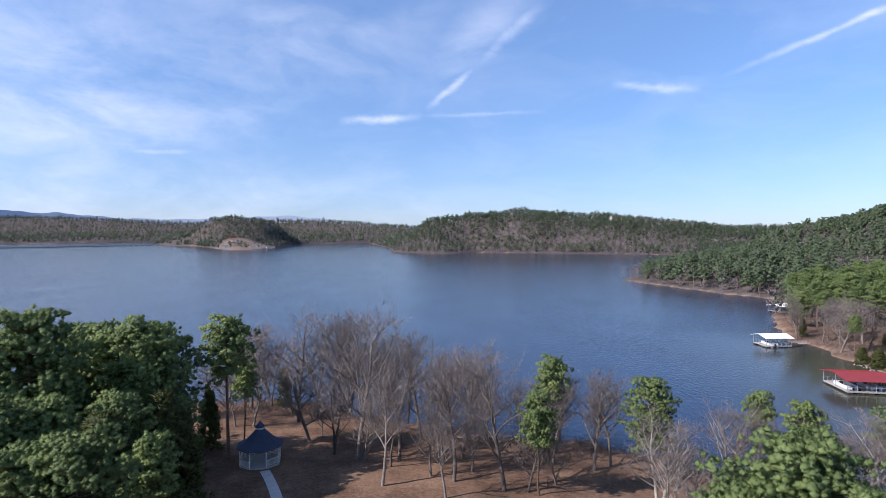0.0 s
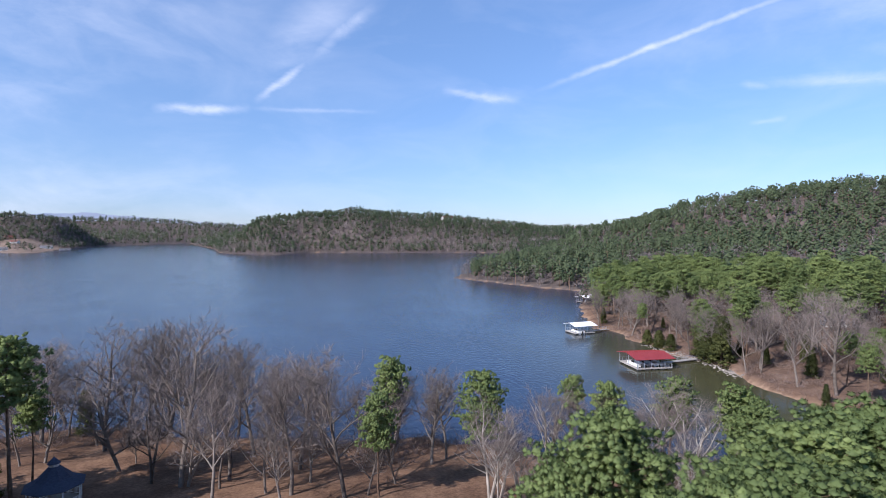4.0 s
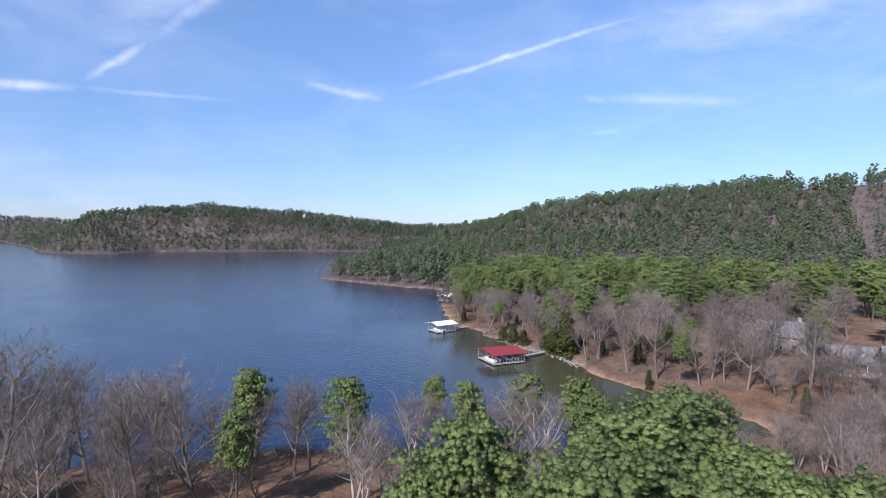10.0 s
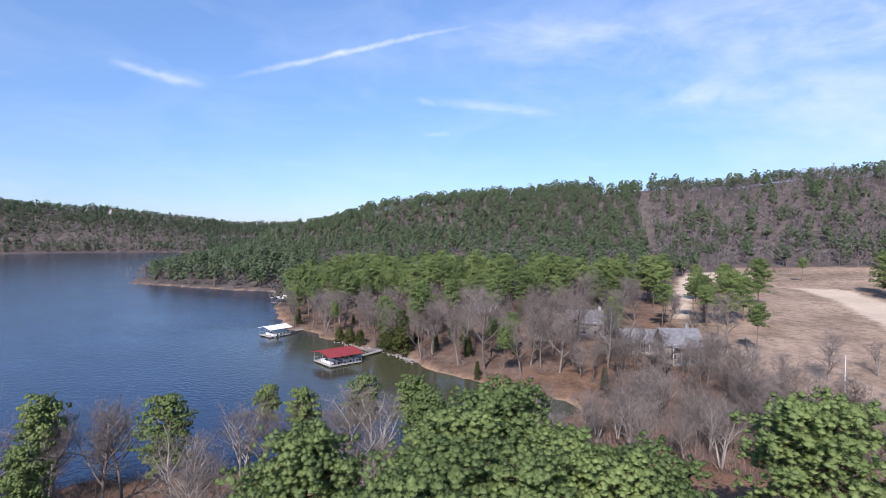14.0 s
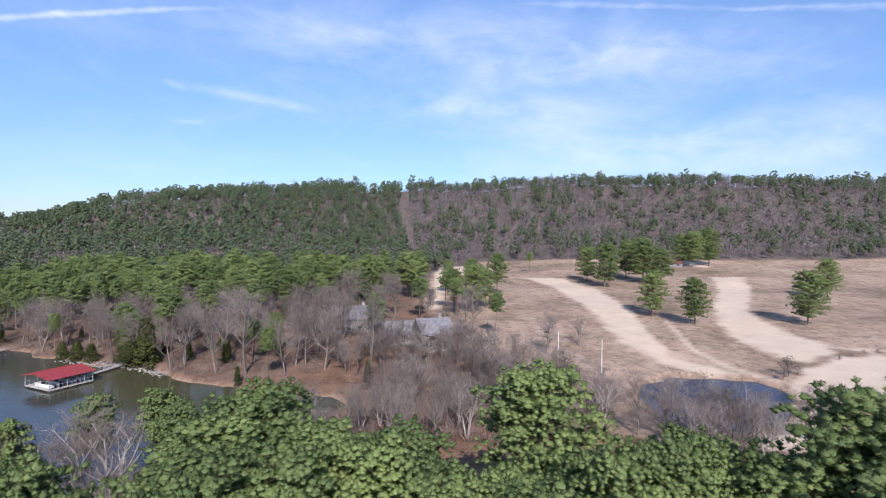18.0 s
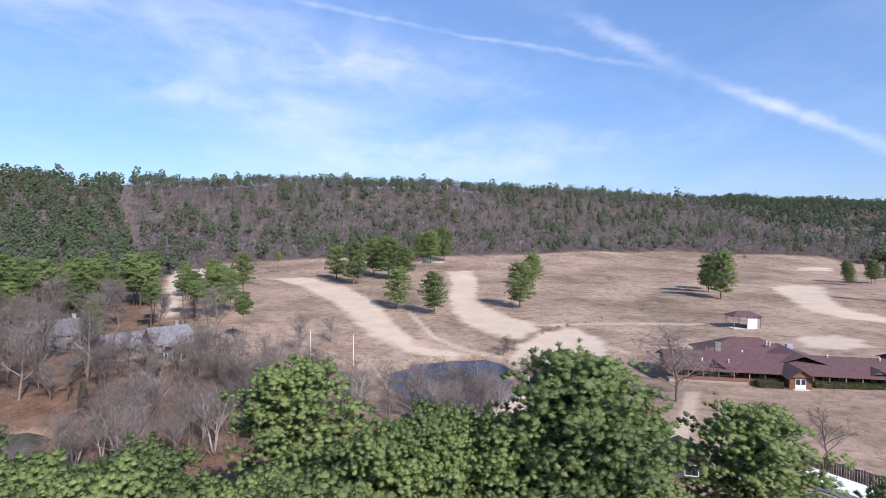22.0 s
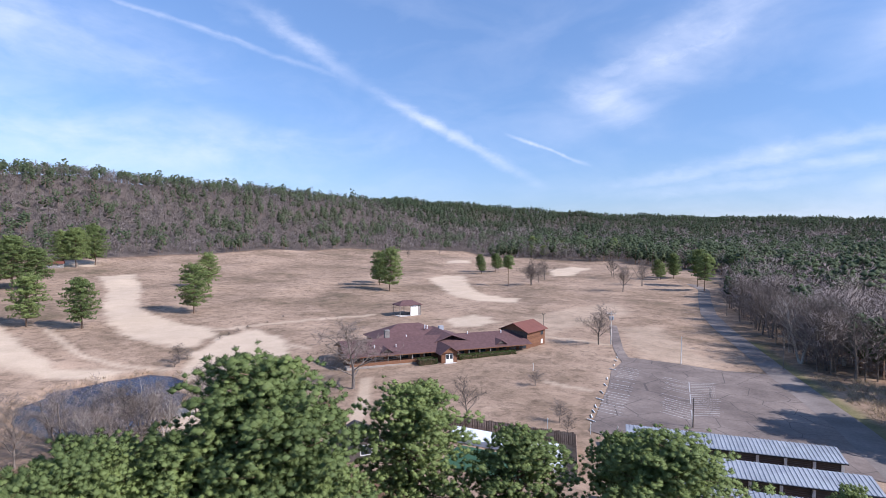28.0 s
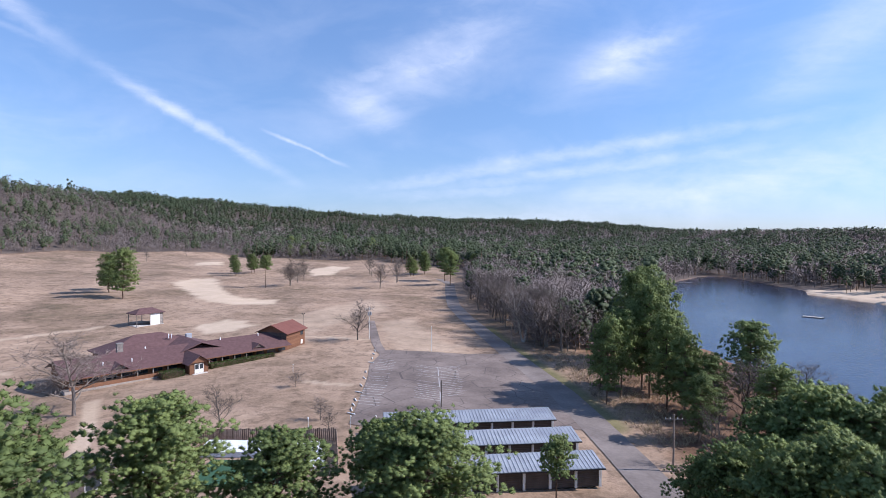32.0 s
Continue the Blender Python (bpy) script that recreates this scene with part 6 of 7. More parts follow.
def house(name, x, y, turn, long, deep, eave, ridge, wall, roof, label, cat="house", porch=False, chimney=False):
    z = float(height(x, y)) - 0.1
    h = thing(name, x, y, z, turn, label, cat)
    for wy in (-deep / 2, deep / 2 - 0.2):
        part("wall", boxed(-long / 2 + 0.203, long / 2 - 0.203, wy, wy + 0.2, -0.4, eave), wall, h)
    for gx in (-long / 2, long / 2 - 0.2):
        bm = bmesh.new()
        outline = [(-deep / 2, -0.4), (deep / 2, -0.4), (deep / 2, eave), (0, ridge - 0.16), (-deep / 2, eave)]
        sides = [[bm.verts.new((gx + dx, u, v)) for u, v in outline] for dx in (0, 0.2)]
        bm.faces.new(sides[0][::-1])
        bm.faces.new(sides[1])
        for k in range(5):
            bm.faces.new((sides[0][k], sides[0][(k + 1) % 5], sides[1][(k + 1) % 5], sides[1][k]))
        part("wall", bm, wall, h)
    part("roof", gable_roof(bmesh.new(), -long / 2, long / 2, -deep / 2, deep / 2, eave, ridge, 0.5), roof, h)
    n = max(2, int(long / 3.2))
    for i in range(n):
        wx = -long / 2 + long * (i + 0.5) / n
        for fy, a in ((-deep / 2 - 0.002, -90), (deep / 2 + 0.002, 90)):
            if i == n // 2 and a == -90:
                o = part("door", boxed(wx - 0.5, wx + 0.5, fy - 0.05, fy, 0.1, 2.15), DARK, h)
                part("handle", boxed(wx + 0.36, wx + 0.42, fy - 0.1, fy - 0.05, 1.05, 1.12), GALV, o)
            else:
                window(h, wx, fy, 0.95, 1.3, 1.2, a)
            if eave > 4.4:
                window(h, wx, fy, 3.5, 1.2, 1.2, a)
    for gx, a in ((-long / 2 - 0.002, 180), (long / 2 + 0.002, 0)):
        window(h, gx, 0, 1.0, 1.6, 1.3, a)
    if chimney:
        bm = boxed(long * 0.2, long * 0.2 + 0.9, 0.6, 1.3, eave, ridge + 0.9)
        box(bm, long * 0.2 - 0.06, long * 0.2 + 0.96, 0.54, 1.36, ridge + 0.9, ridge + 1.02)
        part("chimney", bm, GREY_STONE, h)
    if porch:
        part("porch_roof", slab(bmesh.new(), [(-long * 0.35, -deep / 2 - 2.2, eave - 0.5), (long * 0.35, -deep / 2 - 2.2, eave - 0.5), (long * 0.35, -deep / 2, eave - 0.05), (-long * 0.35, -deep / 2, eave - 0.05)], 0.12), roof, h)
        for px in np.linspace(-long * 0.33, long * 0.33, 4):
            part("porch_post", boxed(px - 0.07, px + 0.07, -deep / 2 - 2.1, -deep / 2 - 1.96, -0.4, eave - 0.5), WHITE, h)
        part("porch_floor", boxed(-long * 0.36, long * 0.36, -deep / 2 - 2.2, -deep / 2, -0.4, 0.12), DOCK_WOOD, h)
    return h


house("house", 157.5, 76.5, -62, 13.0, 9.0, 4.6, 8.0, GREY_STONE, GREY_SHINGLE, "two-storey pale house with weathered grey shingle roof", chimney=True)
house("house", 149.0, 57.0, -58, 11.0, 7.5, 3.2, 5.8, GREY_STONE, GREY_SHINGLE, "low pale house with grey roof and porch", porch=True)
house("house", 144.5, 45.5, -55, 9.0, 8.5, 4.8, 8.2, GREY_STONE, GREY_SHINGLE, "tall grey gabled house with pale porch below bare trees", porch=True, chimney=True)
house("garden_house", 186, 142, -40, 9.0, 6.5, 2.6, 4.6, WHITE, GREY_SHINGLE, "white house half hidden behind shore pines")
house("garden_house", 172, 128, -35, 8.0, 6.0, 2.6, 4.4, WHITE, GREY_SHINGLE, "white cottage among pines on the bank")
house("golf_shed", 405, -46, 75, 9.0, 5.0, 2.8, 4.2, GREY_STONE, RUST_ROOF, "pale shed at the wood's edge above the fairway", "shed")
for hx, hy, turn, long in ((395, 1235, 10, 26), (430, 1225, 35, 22), (452, 1215, 0, 28), (480, 1205, -20, 22), (505, 1195, 25, 24), (540, 1180, 0, 20)):
    house("hill_house", hx, hy, turn, long, 12.0, 6.0, 10.0, WHITE if long % 4 else GREY_STONE, RUST_ROOF if turn > 5 else GREY_SHINGLE, "distant house on the crest of the far hill")
for hx, hy, turn, long in ((-520, 1520, 10, 24), (-600, 1560, -20, 20), (-470, 1480, 30, 22), (-640, 1640, 0, 22), (-560, 1400, 15, 16)):
    house("lake_house", hx, hy, turn, long, 10.0, 4.0, 7.5, WHITE if turn else SIDING, GREY_SHINGLE if turn > 0 else RUST_ROOF, "distant house on open ground across the lake")


def hill_pavilion(x, y):
    z = float(height(x, y)) - 0.2
    p = thing("pavilion", x, y, z, 20, "white-roofed lookout pavilion on the ridge top", "pavilion")
    part("floor", boxed(-6, 6, -4, 4, -2.0, 6.0), GREY_STONE, p)
    for px in (-5.6, -1.9, 1.9, 5.6):
        for py in (-3.6, 3.6):
            part("column", boxed(px - 0.25, px + 0.25, py - 0.25, py + 0.25, 6.0, 10.0), WHITE, p)
    part("roof", gable_roof(bmesh.new(), -6, 6, -4, 4, 10.0, 12.6, 0.9, 0.3), WHITE_ROOF, p)
    return p


hill_pavilion(630, 283)

# ---- causeway across the far arm of the lake ----


def causeway():
    a, b = Vector((-1250, 1120)), Vector((-968, 1790))
    d = b - a
    length = d.length
    c = thing("causeway", a.x, a.y, 0, math.degrees(math.atan2(d.y, d.x)), "low grey causeway and bridge across the lake", "bridge")
    bm = bmesh.new()
    slab(bm, [(-300, -14, -1), (length * 0.80, -14, -1), (length * 0.80, 14, -1), (-300, 14, -1)], 2)
    slab(bm, [(-300, -5, 2.6), (length * 0.80, -5, 2.6), (length * 0.80, 5, 2.6), (-300, 5, 2.6)], 4.5)
    part("embankment", bm, ROCK, c)
    part("deck", boxed(length * 0.80, length + 40, -5, 5, 2.0, 2.9), CONCRETE, c)
    for i in range(8):
        u = length * 0.81 + i * 20
        part("pier", boxed(u, u + 2.0, -4.5, 4.5, -3, 2.0), CONCRETE, c)
    bm = bmesh.new()
    for s in (-4.9, 4.7):
        box(bm, -300, length + 40, s, s + 0.2, 2.9, 3.7)
    part("parapet", bm, CONCRETE, c)


causeway()

# ---- club house ----


def turned(bm, x, y, angle):
    bmesh.ops.transform(bm, matrix=pose(x, y, 0, 0, 0, angle), verts=bm.verts[:])
    return bm


def club_house():
    c = thing("club_house", 109.5, -70.5, float(height(100, -95)) + 0.05, -110.2, "long low club house with maroon-brown shingle roof and veranda", "club house")
    L = 50.0
    bm = bmesh.new()
    walls(bm, 0, L, 2.2, 14.0, -0.6, 2.75)
    for gx in (0, L - 0.2):
        gable_end(bm, gx, 2.2, 14.0, 2.75, 4.7, 0.2)
    part("wall", bm, SIDING, c)
    bm = bmesh.new()
    slab(bm, [(-1.0, -0.5, 2.35), (L, -0.5, 2.35), (L, 7.6, 5.0), (-1.0, 7.6, 5.0)], 0.16)
    slab(bm, [(-1.0, 7.6, 5.0), (L, 7.6, 5.0), (L, 15.0, 2.5), (-1.0, 15.0, 2.5)], 0.16)
    part("roof", bm, BROWN_ROOF, c)
    part("fascia", boxed(-1.0, L, -0.56, -0.5, 2.14, 2.36), SIDING, c)
    bm = bmesh.new()
    walls(bm, 10.5, 31, 14.02, 25.0, -0.6, 3.0)
    part("rear_walls", bm, SIDING, c)
    bm = bmesh.new()
    for q in ([(9.5, 12.5, 3.6), (32, 12.5, 3.6), (24, 19, 6.6), (18, 19, 6.6)], [(32, 26, 2.9), (9.5, 26, 2.9), (18, 19, 6.6), (24, 19, 6.6)],
              [(9.5, 26, 2.9), (9.5, 12.5, 3.6), (18, 19, 6.6)], [(32, 12.5, 3.6), (32, 26, 2.9), (24, 19, 6.6)]):
        slab(bm, q, 0.15)
    part("rear_roof", bm, BROWN_ROOF, c)
    bm = gable_roof(bmesh.new(), -7, 7, -6, 6, 3.4, 5.5, 0.4, 0.15)
    part("cross_roof", turned(bm, 28, 11.0, 90), BROWN_ROOF, c)
    # veranda posts, windows
    post = None
    for px in np.arange(0.3, 38, 3.1):
        if 21 < px < 28:
            continue
        if post is None:
            post = part("veranda_post", boxed(-0.08, 0.08, -0.08, 0.08, -0.4, 2.3), GREY_WOOD, c)
            post.matrix_basis = pose(px, -0.1, 0)
        else:
            share("veranda_post", post.data, c, px, -0.1)
    part("veranda_floor", boxed(-0.6, L - 0.4, -0.3, 2.2, -0.7, 0.02), GREY_WOOD, c)
    part("veranda_rail", boxed(0.2, 21.4, -0.2, -0.1, 0.05, 0.85), SIDING, c)
    for px in np.arange(2.0, L - 1, 3.1):
        if 21.5 < px < 27.5:
            continue
        window(c, px, 2.198, 0.75, 2.0, 1.25, -90, DARK_SIDING)
    # entrance porch with gable
    bm = bmesh.new()
    walls(bm, 22.4, 26.6, -3.2, -0.6, -0.5, 2.45)
    part("porch_walls", bm, SIDING, c)
    bm = gable_roof(bmesh.new(), -4.2, 4.4, -2.5, 2.5, 2.4, 4.1, 0.3, 0.14)
    part("porch_roof", turned(bm, 24.5, 0.4, 90), BROWN_ROOF, c)
    bm = bmesh.new()
    gable_end(bm, -3.62, -2.1, 2.1, 2.45, 3.8, 0.1)
    part("porch_gable", turned(bm, 24.5, 0.0, 90), SIDING, c)
    o = part("porch_door", boxed(23.5, 25.5, -3.26, -3.2, 0.0, 2.15), WHITE, c, "white glazed double door")
    for s in (0, 1):
        part("pane", boxed(23.62 + s, 24.38 + s, -3.29, -3.26, 0.9, 2.0), GLASS, o)
    part("porch_step", boxed(22.9, 26.1, -4.4, -3.3, -0.6, 0.0), CONCRETE, c)
    # small gables over the eaves
    for px in (9.5, 41.0):
        bm = gable_roof(bmesh.new(), -2.2, 1.6, -1.5, 1.5, 2.9, 3.9, 0.15, 0.12)
        part("eave_gable", turned(bm, px, 2.4, 90), BROWN_ROOF, c)
        bm = bmesh.new()
        gable_end(bm, -2.1, -1.4, 1.4, 2.95, 3.7, 0.08)
        part("gable_board", turned(bm, px, 2.4, 90), DARK_SIDING, c)
    # stack, vents, roof unit
    bm = boxed(11.5, 12.7, 9.5, 10.7, 4.0, 6.4)
    box(bm, 11.4, 12.8, 9.4, 10.8, 6.4, 6.6)
    part("chimney", bm, GREY_STONE, c)
    part("roof_unit", boxed(28.6, 30.0, 14.4, 15.4, 4.8, 6.0, bevel=0.05), GALV, c)
    for vx, vy, vz in ((17, 8.5, 4.6), (24.5, 15.0, 5.8), (25.2, 15.0, 5.7), (34, 7.0, 4.7), (44, 6.5, 4.6), (12.5, 3.0, 3.5), (7.0, 3.2, 3.5)):
        bm = rod(bmesh.new(), (vx, vy, vz - 0.4), (vx, vy, vz + 0.55), 0.12, 0.12, 8)
        rod(bm, (vx, vy, vz + 0.55), (vx, vy, vz + 0.75), 0.2, 0.05, 8)
        part("vent", bm, WHITE_ROOF, c)
    # plinth at the far end
    part("plinth", boxed(38.5, L - 0.6, -0.62, -0.5, -0.9, 0.35), CONCRETE, c, "pale block plinth")
    # two-storey end building, set at an angle
    A = (49.9, 2.2, 28.0)
    bm = bmesh.new()
    walls(bm, 0, 9.6, 0, 8.6, -0.8, 5.3, 0.2)
    for gx in (0, 9.4):
        gable_end(bm, gx, 0, 8.6, 5.3, 7.0, 0.2)
    part("tower_walls", turned(bm, *A), SIDING, c)
    # left face gets darker boards than the front: its shade as colour
    for i in range(24):
        low = -0.6 + 0.24 * i
        part("board", turned(boxed(-0.03, -0.002, 0.0, 8.6, low, low + 0.2), *A), DARK_SIDING, c, "dark board, side shade painted into its colour")
        part("board", turned(boxed(0, 9.6, -0.03, -0.002, low, low + 0.21), *A), SIDING, c)
    part("tower_roof", turned(gable_roof(bmesh.new(), 0, 9.6, 0, 8.6, 5.3, 7.2, 0.7, 0.16), *A), RUST_ROOF, c)
    bm = bmesh.new()
    box(bm, -0.2, 9.8, -0.3, 0.0, -1.0, -0.35)
    part("tower_plinth", turned(bm, *A), CONCRETE, c)
    for wx, wz, w, h in ((7.9, 3.4, 1.4, 1.1), (7.9, 0.9, 1.0, 1.2)):
        bm = boxed(wx - w / 2, wx + w / 2, -0.07, -0.035, wz, wz + h)
        part("tower_window", turned(bm, *A), GLASS if wz > 2 else WHITE, c)
    # lamp mast on the far corner
    bm = rod(bmesh.new(), (60.0, 10.0, -0.6), (60.0, 10.0, 8.6), 0.07, 0.05, 6)
    box(bm, 59.5, 60.5, 9.95, 10.05, 8.4, 8.5)
    part("mast", bm, BLACK, c)
    for s in (-0.4, 0.4):
        part("flood_lamp", boxed(59.9 + s, 60.1 + s, 9.75, 9.98, 8.5, 8.75, bevel=0.03), BLACK, c)


club_house()


def hedge(x, y, turn, long, deep, tall, label):
    """A clipped hedge of many small leaves over a core."""
    h = thing("hedge", x, y, float(height(x, y)) - 0.05, turn, label, "hedge", "hedges")
    rng = np.random.default_rng(int(long * 10))
    core = boxed(0.15, long - 0.15, 0.15, deep - 0.15, 0, tall - 0.15, bevel=0.1)
    part("stem", core, PINE_BARK, h)
    s = Soup()
    n = int(380 * long)
    p = rng.uniform(0, 1, (n, 3)) * [long, deep, tall]
    face = rng.integers(0, 4, n)
    p[:, 2] = np.where(face == 0, tall, p[:, 2])
    p[:, 1] = np.where(face == 1, 0, np.where(face == 2, deep, p[:, 1]))
    s.leaves(p + rng.normal(size=(n, 3)) * 0.07, 0.10, rng)
    ob = new("leaves", s.mesh("hedge_leaves", [SHRUB]))
    ob.parent = h


def club_point(X, Y):
    a = radians(-110.2)
    return 109.5 + X * math.cos(a) - Y * math.sin(a), -70.5 + X * math.sin(a) + Y * math.cos(a)


hedge(*club_point(16.5, -3.2), -110.2, 5.0, 2.4, 1.5, "clipped green hedge beside the club house door")
hedge(*club_point(27.8, -1.9), -110.2, 16.5, 1.5, 1.25, "long clipped hedge along the club house veranda")


def golf_shelter():
    x, y = 163.0, -130.0
    s = thing("golf_shelter", x, y, float(height(x, y)) - 0.1, -100, "open golf shelter with brown roof and white wall panels", "shelter")
    s.scale = (1, 1, 1.4)
    for px, py in ((-4.4, -2.6), (-4.4, 2.6), (0, -2.6), (0, 2.6), (4.4, -2.6), (4.4, 2.6)):
        part("post", boxed(px - 0.09, px + 0.09, py - 0.09, py + 0.09, 0, 3.1), GREY_WOOD, s)
    bm = bmesh.new()
    for q in ([(-5, -3.2, 3.0), (5, -3.2, 3.0), (2, 0, 4.1), (-2, 0, 4.1)], [(5, 3.2, 3.0), (-5, 3.2, 3.0), (-2, 0, 4.1), (2, 0, 4.1)],
              [(-5, 3.2, 3.0), (-5, -3.2, 3.0), (-2, 0, 4.1)], [(5, -3.2, 3.0), (5, 3.2, 3.0), (2, 0, 4.1)]):
        slab(bm, q, 0.14)
    part("roof", bm, BROWN_ROOF, s)
    for i in range(4):
        part("wall_panel", boxed(0.1 + i * 1.08, 0.1 + i * 1.08 + 1.05, -2.6, -2.5, 0.0, 2.95), GREY_STONE if i > 2 else WHITE, s)
    part("wall_panel", boxed(4.3, 4.4, -2.48, 2.5, 0.0, 2.95), WHITE, s)
    part("slab", boxed(-4.6, 4.6, -2.8, 2.8, -0.3, 0.06), CONCRETE, s)


golf_shelter()

# ---- parking lot, road, garages ----
LOT = [(48, -77), (52, -86), (60, -103), (66, -114), (69, -124), (73, -129), (60, -134), (50, -137), (42, -142), (35, -133), (26, -120), (17, -106), (10, -92), (16, -90), (38, -77)]
tagged(sheet("parking_lot", LOT, 0.09, ASPHALT), "cracked grey asphalt parking lot with worn markings", "parking lot", kind="structure")
tagged(drape("road", ROAD, 2.9, 0.13, ROADTOP), "narrow worn asphalt road beside the woods", "road", kind="structure")
tagged(drape("cart_path", [(70, -127), (77, -136), (86, -150), (100, -172)], 1.3, 0.12, ASPHALT), "dark asphalt cart path", "path", kind="structure")


def stripes():
    s = thing("lot_markings", 0, 0, 0, 0, "worn white parking lines on asphalt", "markings")
    rng = random.Random(5)

    def line(name, a, b, w=0.06):
        d = Vector((b[0] - a[0], b[1] - a[1]))
        o = Vector((-d.y, d.x)).normalized() * w
        bm = bmesh.new()
        k = 4
        rows = []
        for i in range(k + 1):
            q = Vector(a) + d * i / k
            rows.append([bm.verts.new((p.x, p.y, float(height(p.x, p.y)) + 0.105)) for p in (q - o, q + o)])
        for r0, r1 in zip(rows, rows[1:]):
            bm.faces.new((r0[0], r1[0], r1[1], r0[1]))
        part(name, bm, STRIPE, s)

    a, b = (50.5, -119.5), (38.0, -92.5)
    line("centre_line", a, b, 0.09)
    d = Vector((b[0] - a[0], b[1] - a[1])).normalized()
    n = Vector((-d.y, d.x))
    if n.x < 0:
        n = -n
    for i in range(20):
        q = Vector(a) + d * (0.8 + i * 1.4)
        for sgn in (1, -1):
            if rng.random() < 0.88:
                e = q + n * sgn * rng.uniform(4.6, 5.4) - d * 2.2
                line("bay_line", tuple(q + n * sgn * 0.15), tuple(e), 0.05)
    for i in range(24):
        q = Vector((53.0, -85.0)).lerp(Vector((67.5, -119.0)), i / 23)
        if rng.random() < 0.9:
            line("bay_line", tuple(q - n * 0.9), tuple(q - n * 5.4 + d * 1.6))


stripes()


def wheel_stops():
    bm = boxed(-0.85, 0.85, -0.10, 0.10, 0.0, 0.16, bevel=0.03)
    first = part("wheel_stop", bm, WHITE)
    tagged(first, "white concrete wheel stop at the lot's edge", "wheel stop", "wheel stops")
    rng = random.Random(3)
    spots = [(50.4, -81.5), (51.6, -83.5), (52.8, -86.0), (54.0, -88.6), (56.0, -93.0), (58.2, -97.4), (60.6, -102.6), (63.2, -107.6), (66.6, -115.5), (68.6, -119.6), (70.8, -124.0), (72.4, -127.4)]
    for k, (x, y) in enumerate(spots):
        m = pose(x, y, float(height(x, y)) + 0.06, 0, 0, 135 + rng.uniform(-14, 14) if k % 4 else 175)
        if k == 0:
            first.matrix_basis = m
        else:
            copy_thing(first, m)


wheel_stops()


def garage_row(x, y, label):
    g = thing("garage_row", x, y, float(height(x - 10, y - 6)) + 0.02, -149.7, label, "garages", "garage rows")
    n, w, deep = 8, 3.3, 3.3
    L = n * w
    bm = bmesh.new()
    box(bm, 0, L, deep - 0.1, deep, 0, 3.1)
    for xx in (0, L - 0.1):
        box(bm, xx, xx + 0.1, 0.05, deep - 0.1, 0, 2.6)
    part("wall", bm, GALV, g)
    part("header", boxed(0, L, 0.0, 0.12, 2.25, 2.62), WHITE_ROOF, g)
    for i in range(n + 1):
        xx = min(max(i * w, 0.16), L - 0.16)
        part("post", boxed(xx - 0.16, xx + 0.16, 0.0, 0.2, 0, 2.25), WHITE, g)
    for i in range(n):
        bm = bmesh.new()
        rows = [[bm.verts.new((xx, 0.25 + 0.03 * (k % 2), 0.125 * k)) for xx in (i * w + 0.18, (i + 1) * w - 0.18)] for k in range(19)]
        for r0, r1 in zip(rows, rows[1:]):
            bm.faces.new((r0[0], r0[1], r1[1], r1[0]))
        part("roller_door", bm, DOOR_BROWN, g)
    z0, z1 = 2.55, 3.2
    part("roof", slab(bmesh.new(), [(-0.3, -0.5, z0), (L + 0.3, -0.5, z0), (L + 0.3, deep + 0.3, z1), (-0.3, deep + 0.3, z1)], 0.08), GALV, g)
    xx = -0.2
    while xx < L + 0.3:
        part("roof_rib", slab(bmesh.new(), [(xx, -0.52, z0 + 0.06), (xx + 0.12, -0.52, z0 + 0.06), (xx + 0.12, deep + 0.3, z1 + 0.06), (xx, deep + 0.3, z1 + 0.06)], 0.07), GALV, g)
        xx += 0.52
    part("gutter", boxed(-0.3, L + 0.3, -0.62, -0.5, z0 - 0.16, z0 - 0.04), DARK, g)


garage_row(38.7, -72.7, "row of garages with ribbed grey metal roof")
garage_row(33.6, -64.9, "row of garages with ribbed grey metal roof")
garage_row(29.5, -57.0, "row of garages with ribbed grey metal roof")

# ---- yard with fence, pool cover and court ----


def board_fence(line, tall, label):
    f = thing("board_fence", line[0][0], line[0][1], 0, 0, label, "fence")
    ox, oy = line[0]
    mesh = None
    rng = random.Random(9)
    for (ax, ay), (bx, by) in zip(line, line[1:]):
        length = math.dist((ax, ay), (bx, by))
        turn = math.atan2(by - ay, bx - ax)
        n = int(length / 0.30)
        for i in range(n):
            x, y = ax + (bx - ax) * (i + 0.5) / n, ay + (by - ay) * (i + 0.5) / n
            if mesh is None:
                first = part("board", boxed(-0.125, 0.125, -0.015, 0.015, 0, 1.0), FENCE_WOOD, f)
                mesh = first.data
                ob = first
            else:
                ob = new("board", mesh)
                ob.parent = f
            ob.matrix_basis = Matrix.LocRotScale((x - ox, y - oy, float(height(x, y)) - 0.05), Euler((0, 0, turn)), (1, 1, tall * rng.uniform(0.93, 1.04)))
        bm = bmesh.new()
        for z in (0.5, tall - 0.4):
            zz = float(height((ax + bx) / 2, (ay + by) / 2))
            box(bm, 0, length, 0.03, 0.09, zz + z, zz + z + 0.09)
        o = part("rail", bm, FENCE_WOOD, f)
        o.matrix_basis = Matrix.LocRotScale((ax - ox, ay - oy, 0), Euler((0, 0, turn)), None)


board_fence([(66.0, -62.0), (45.8, -70.2), (38.6, -60.0)], 2.0, "tall weathered board fence round the yard")


def flat_thing(name, outline, lift, thick, mat, label, cat):
    z = max(float(height(x, y)) for x, y in outline)
    t = thing(name, outline[0][0], outline[0][1], z, 0, label, cat)
    part("sheet", slab(bmesh.new(), [(x - outline[0][0], y - outline[0][1], lift) for x, y in outline], thick), mat, t)
    return t


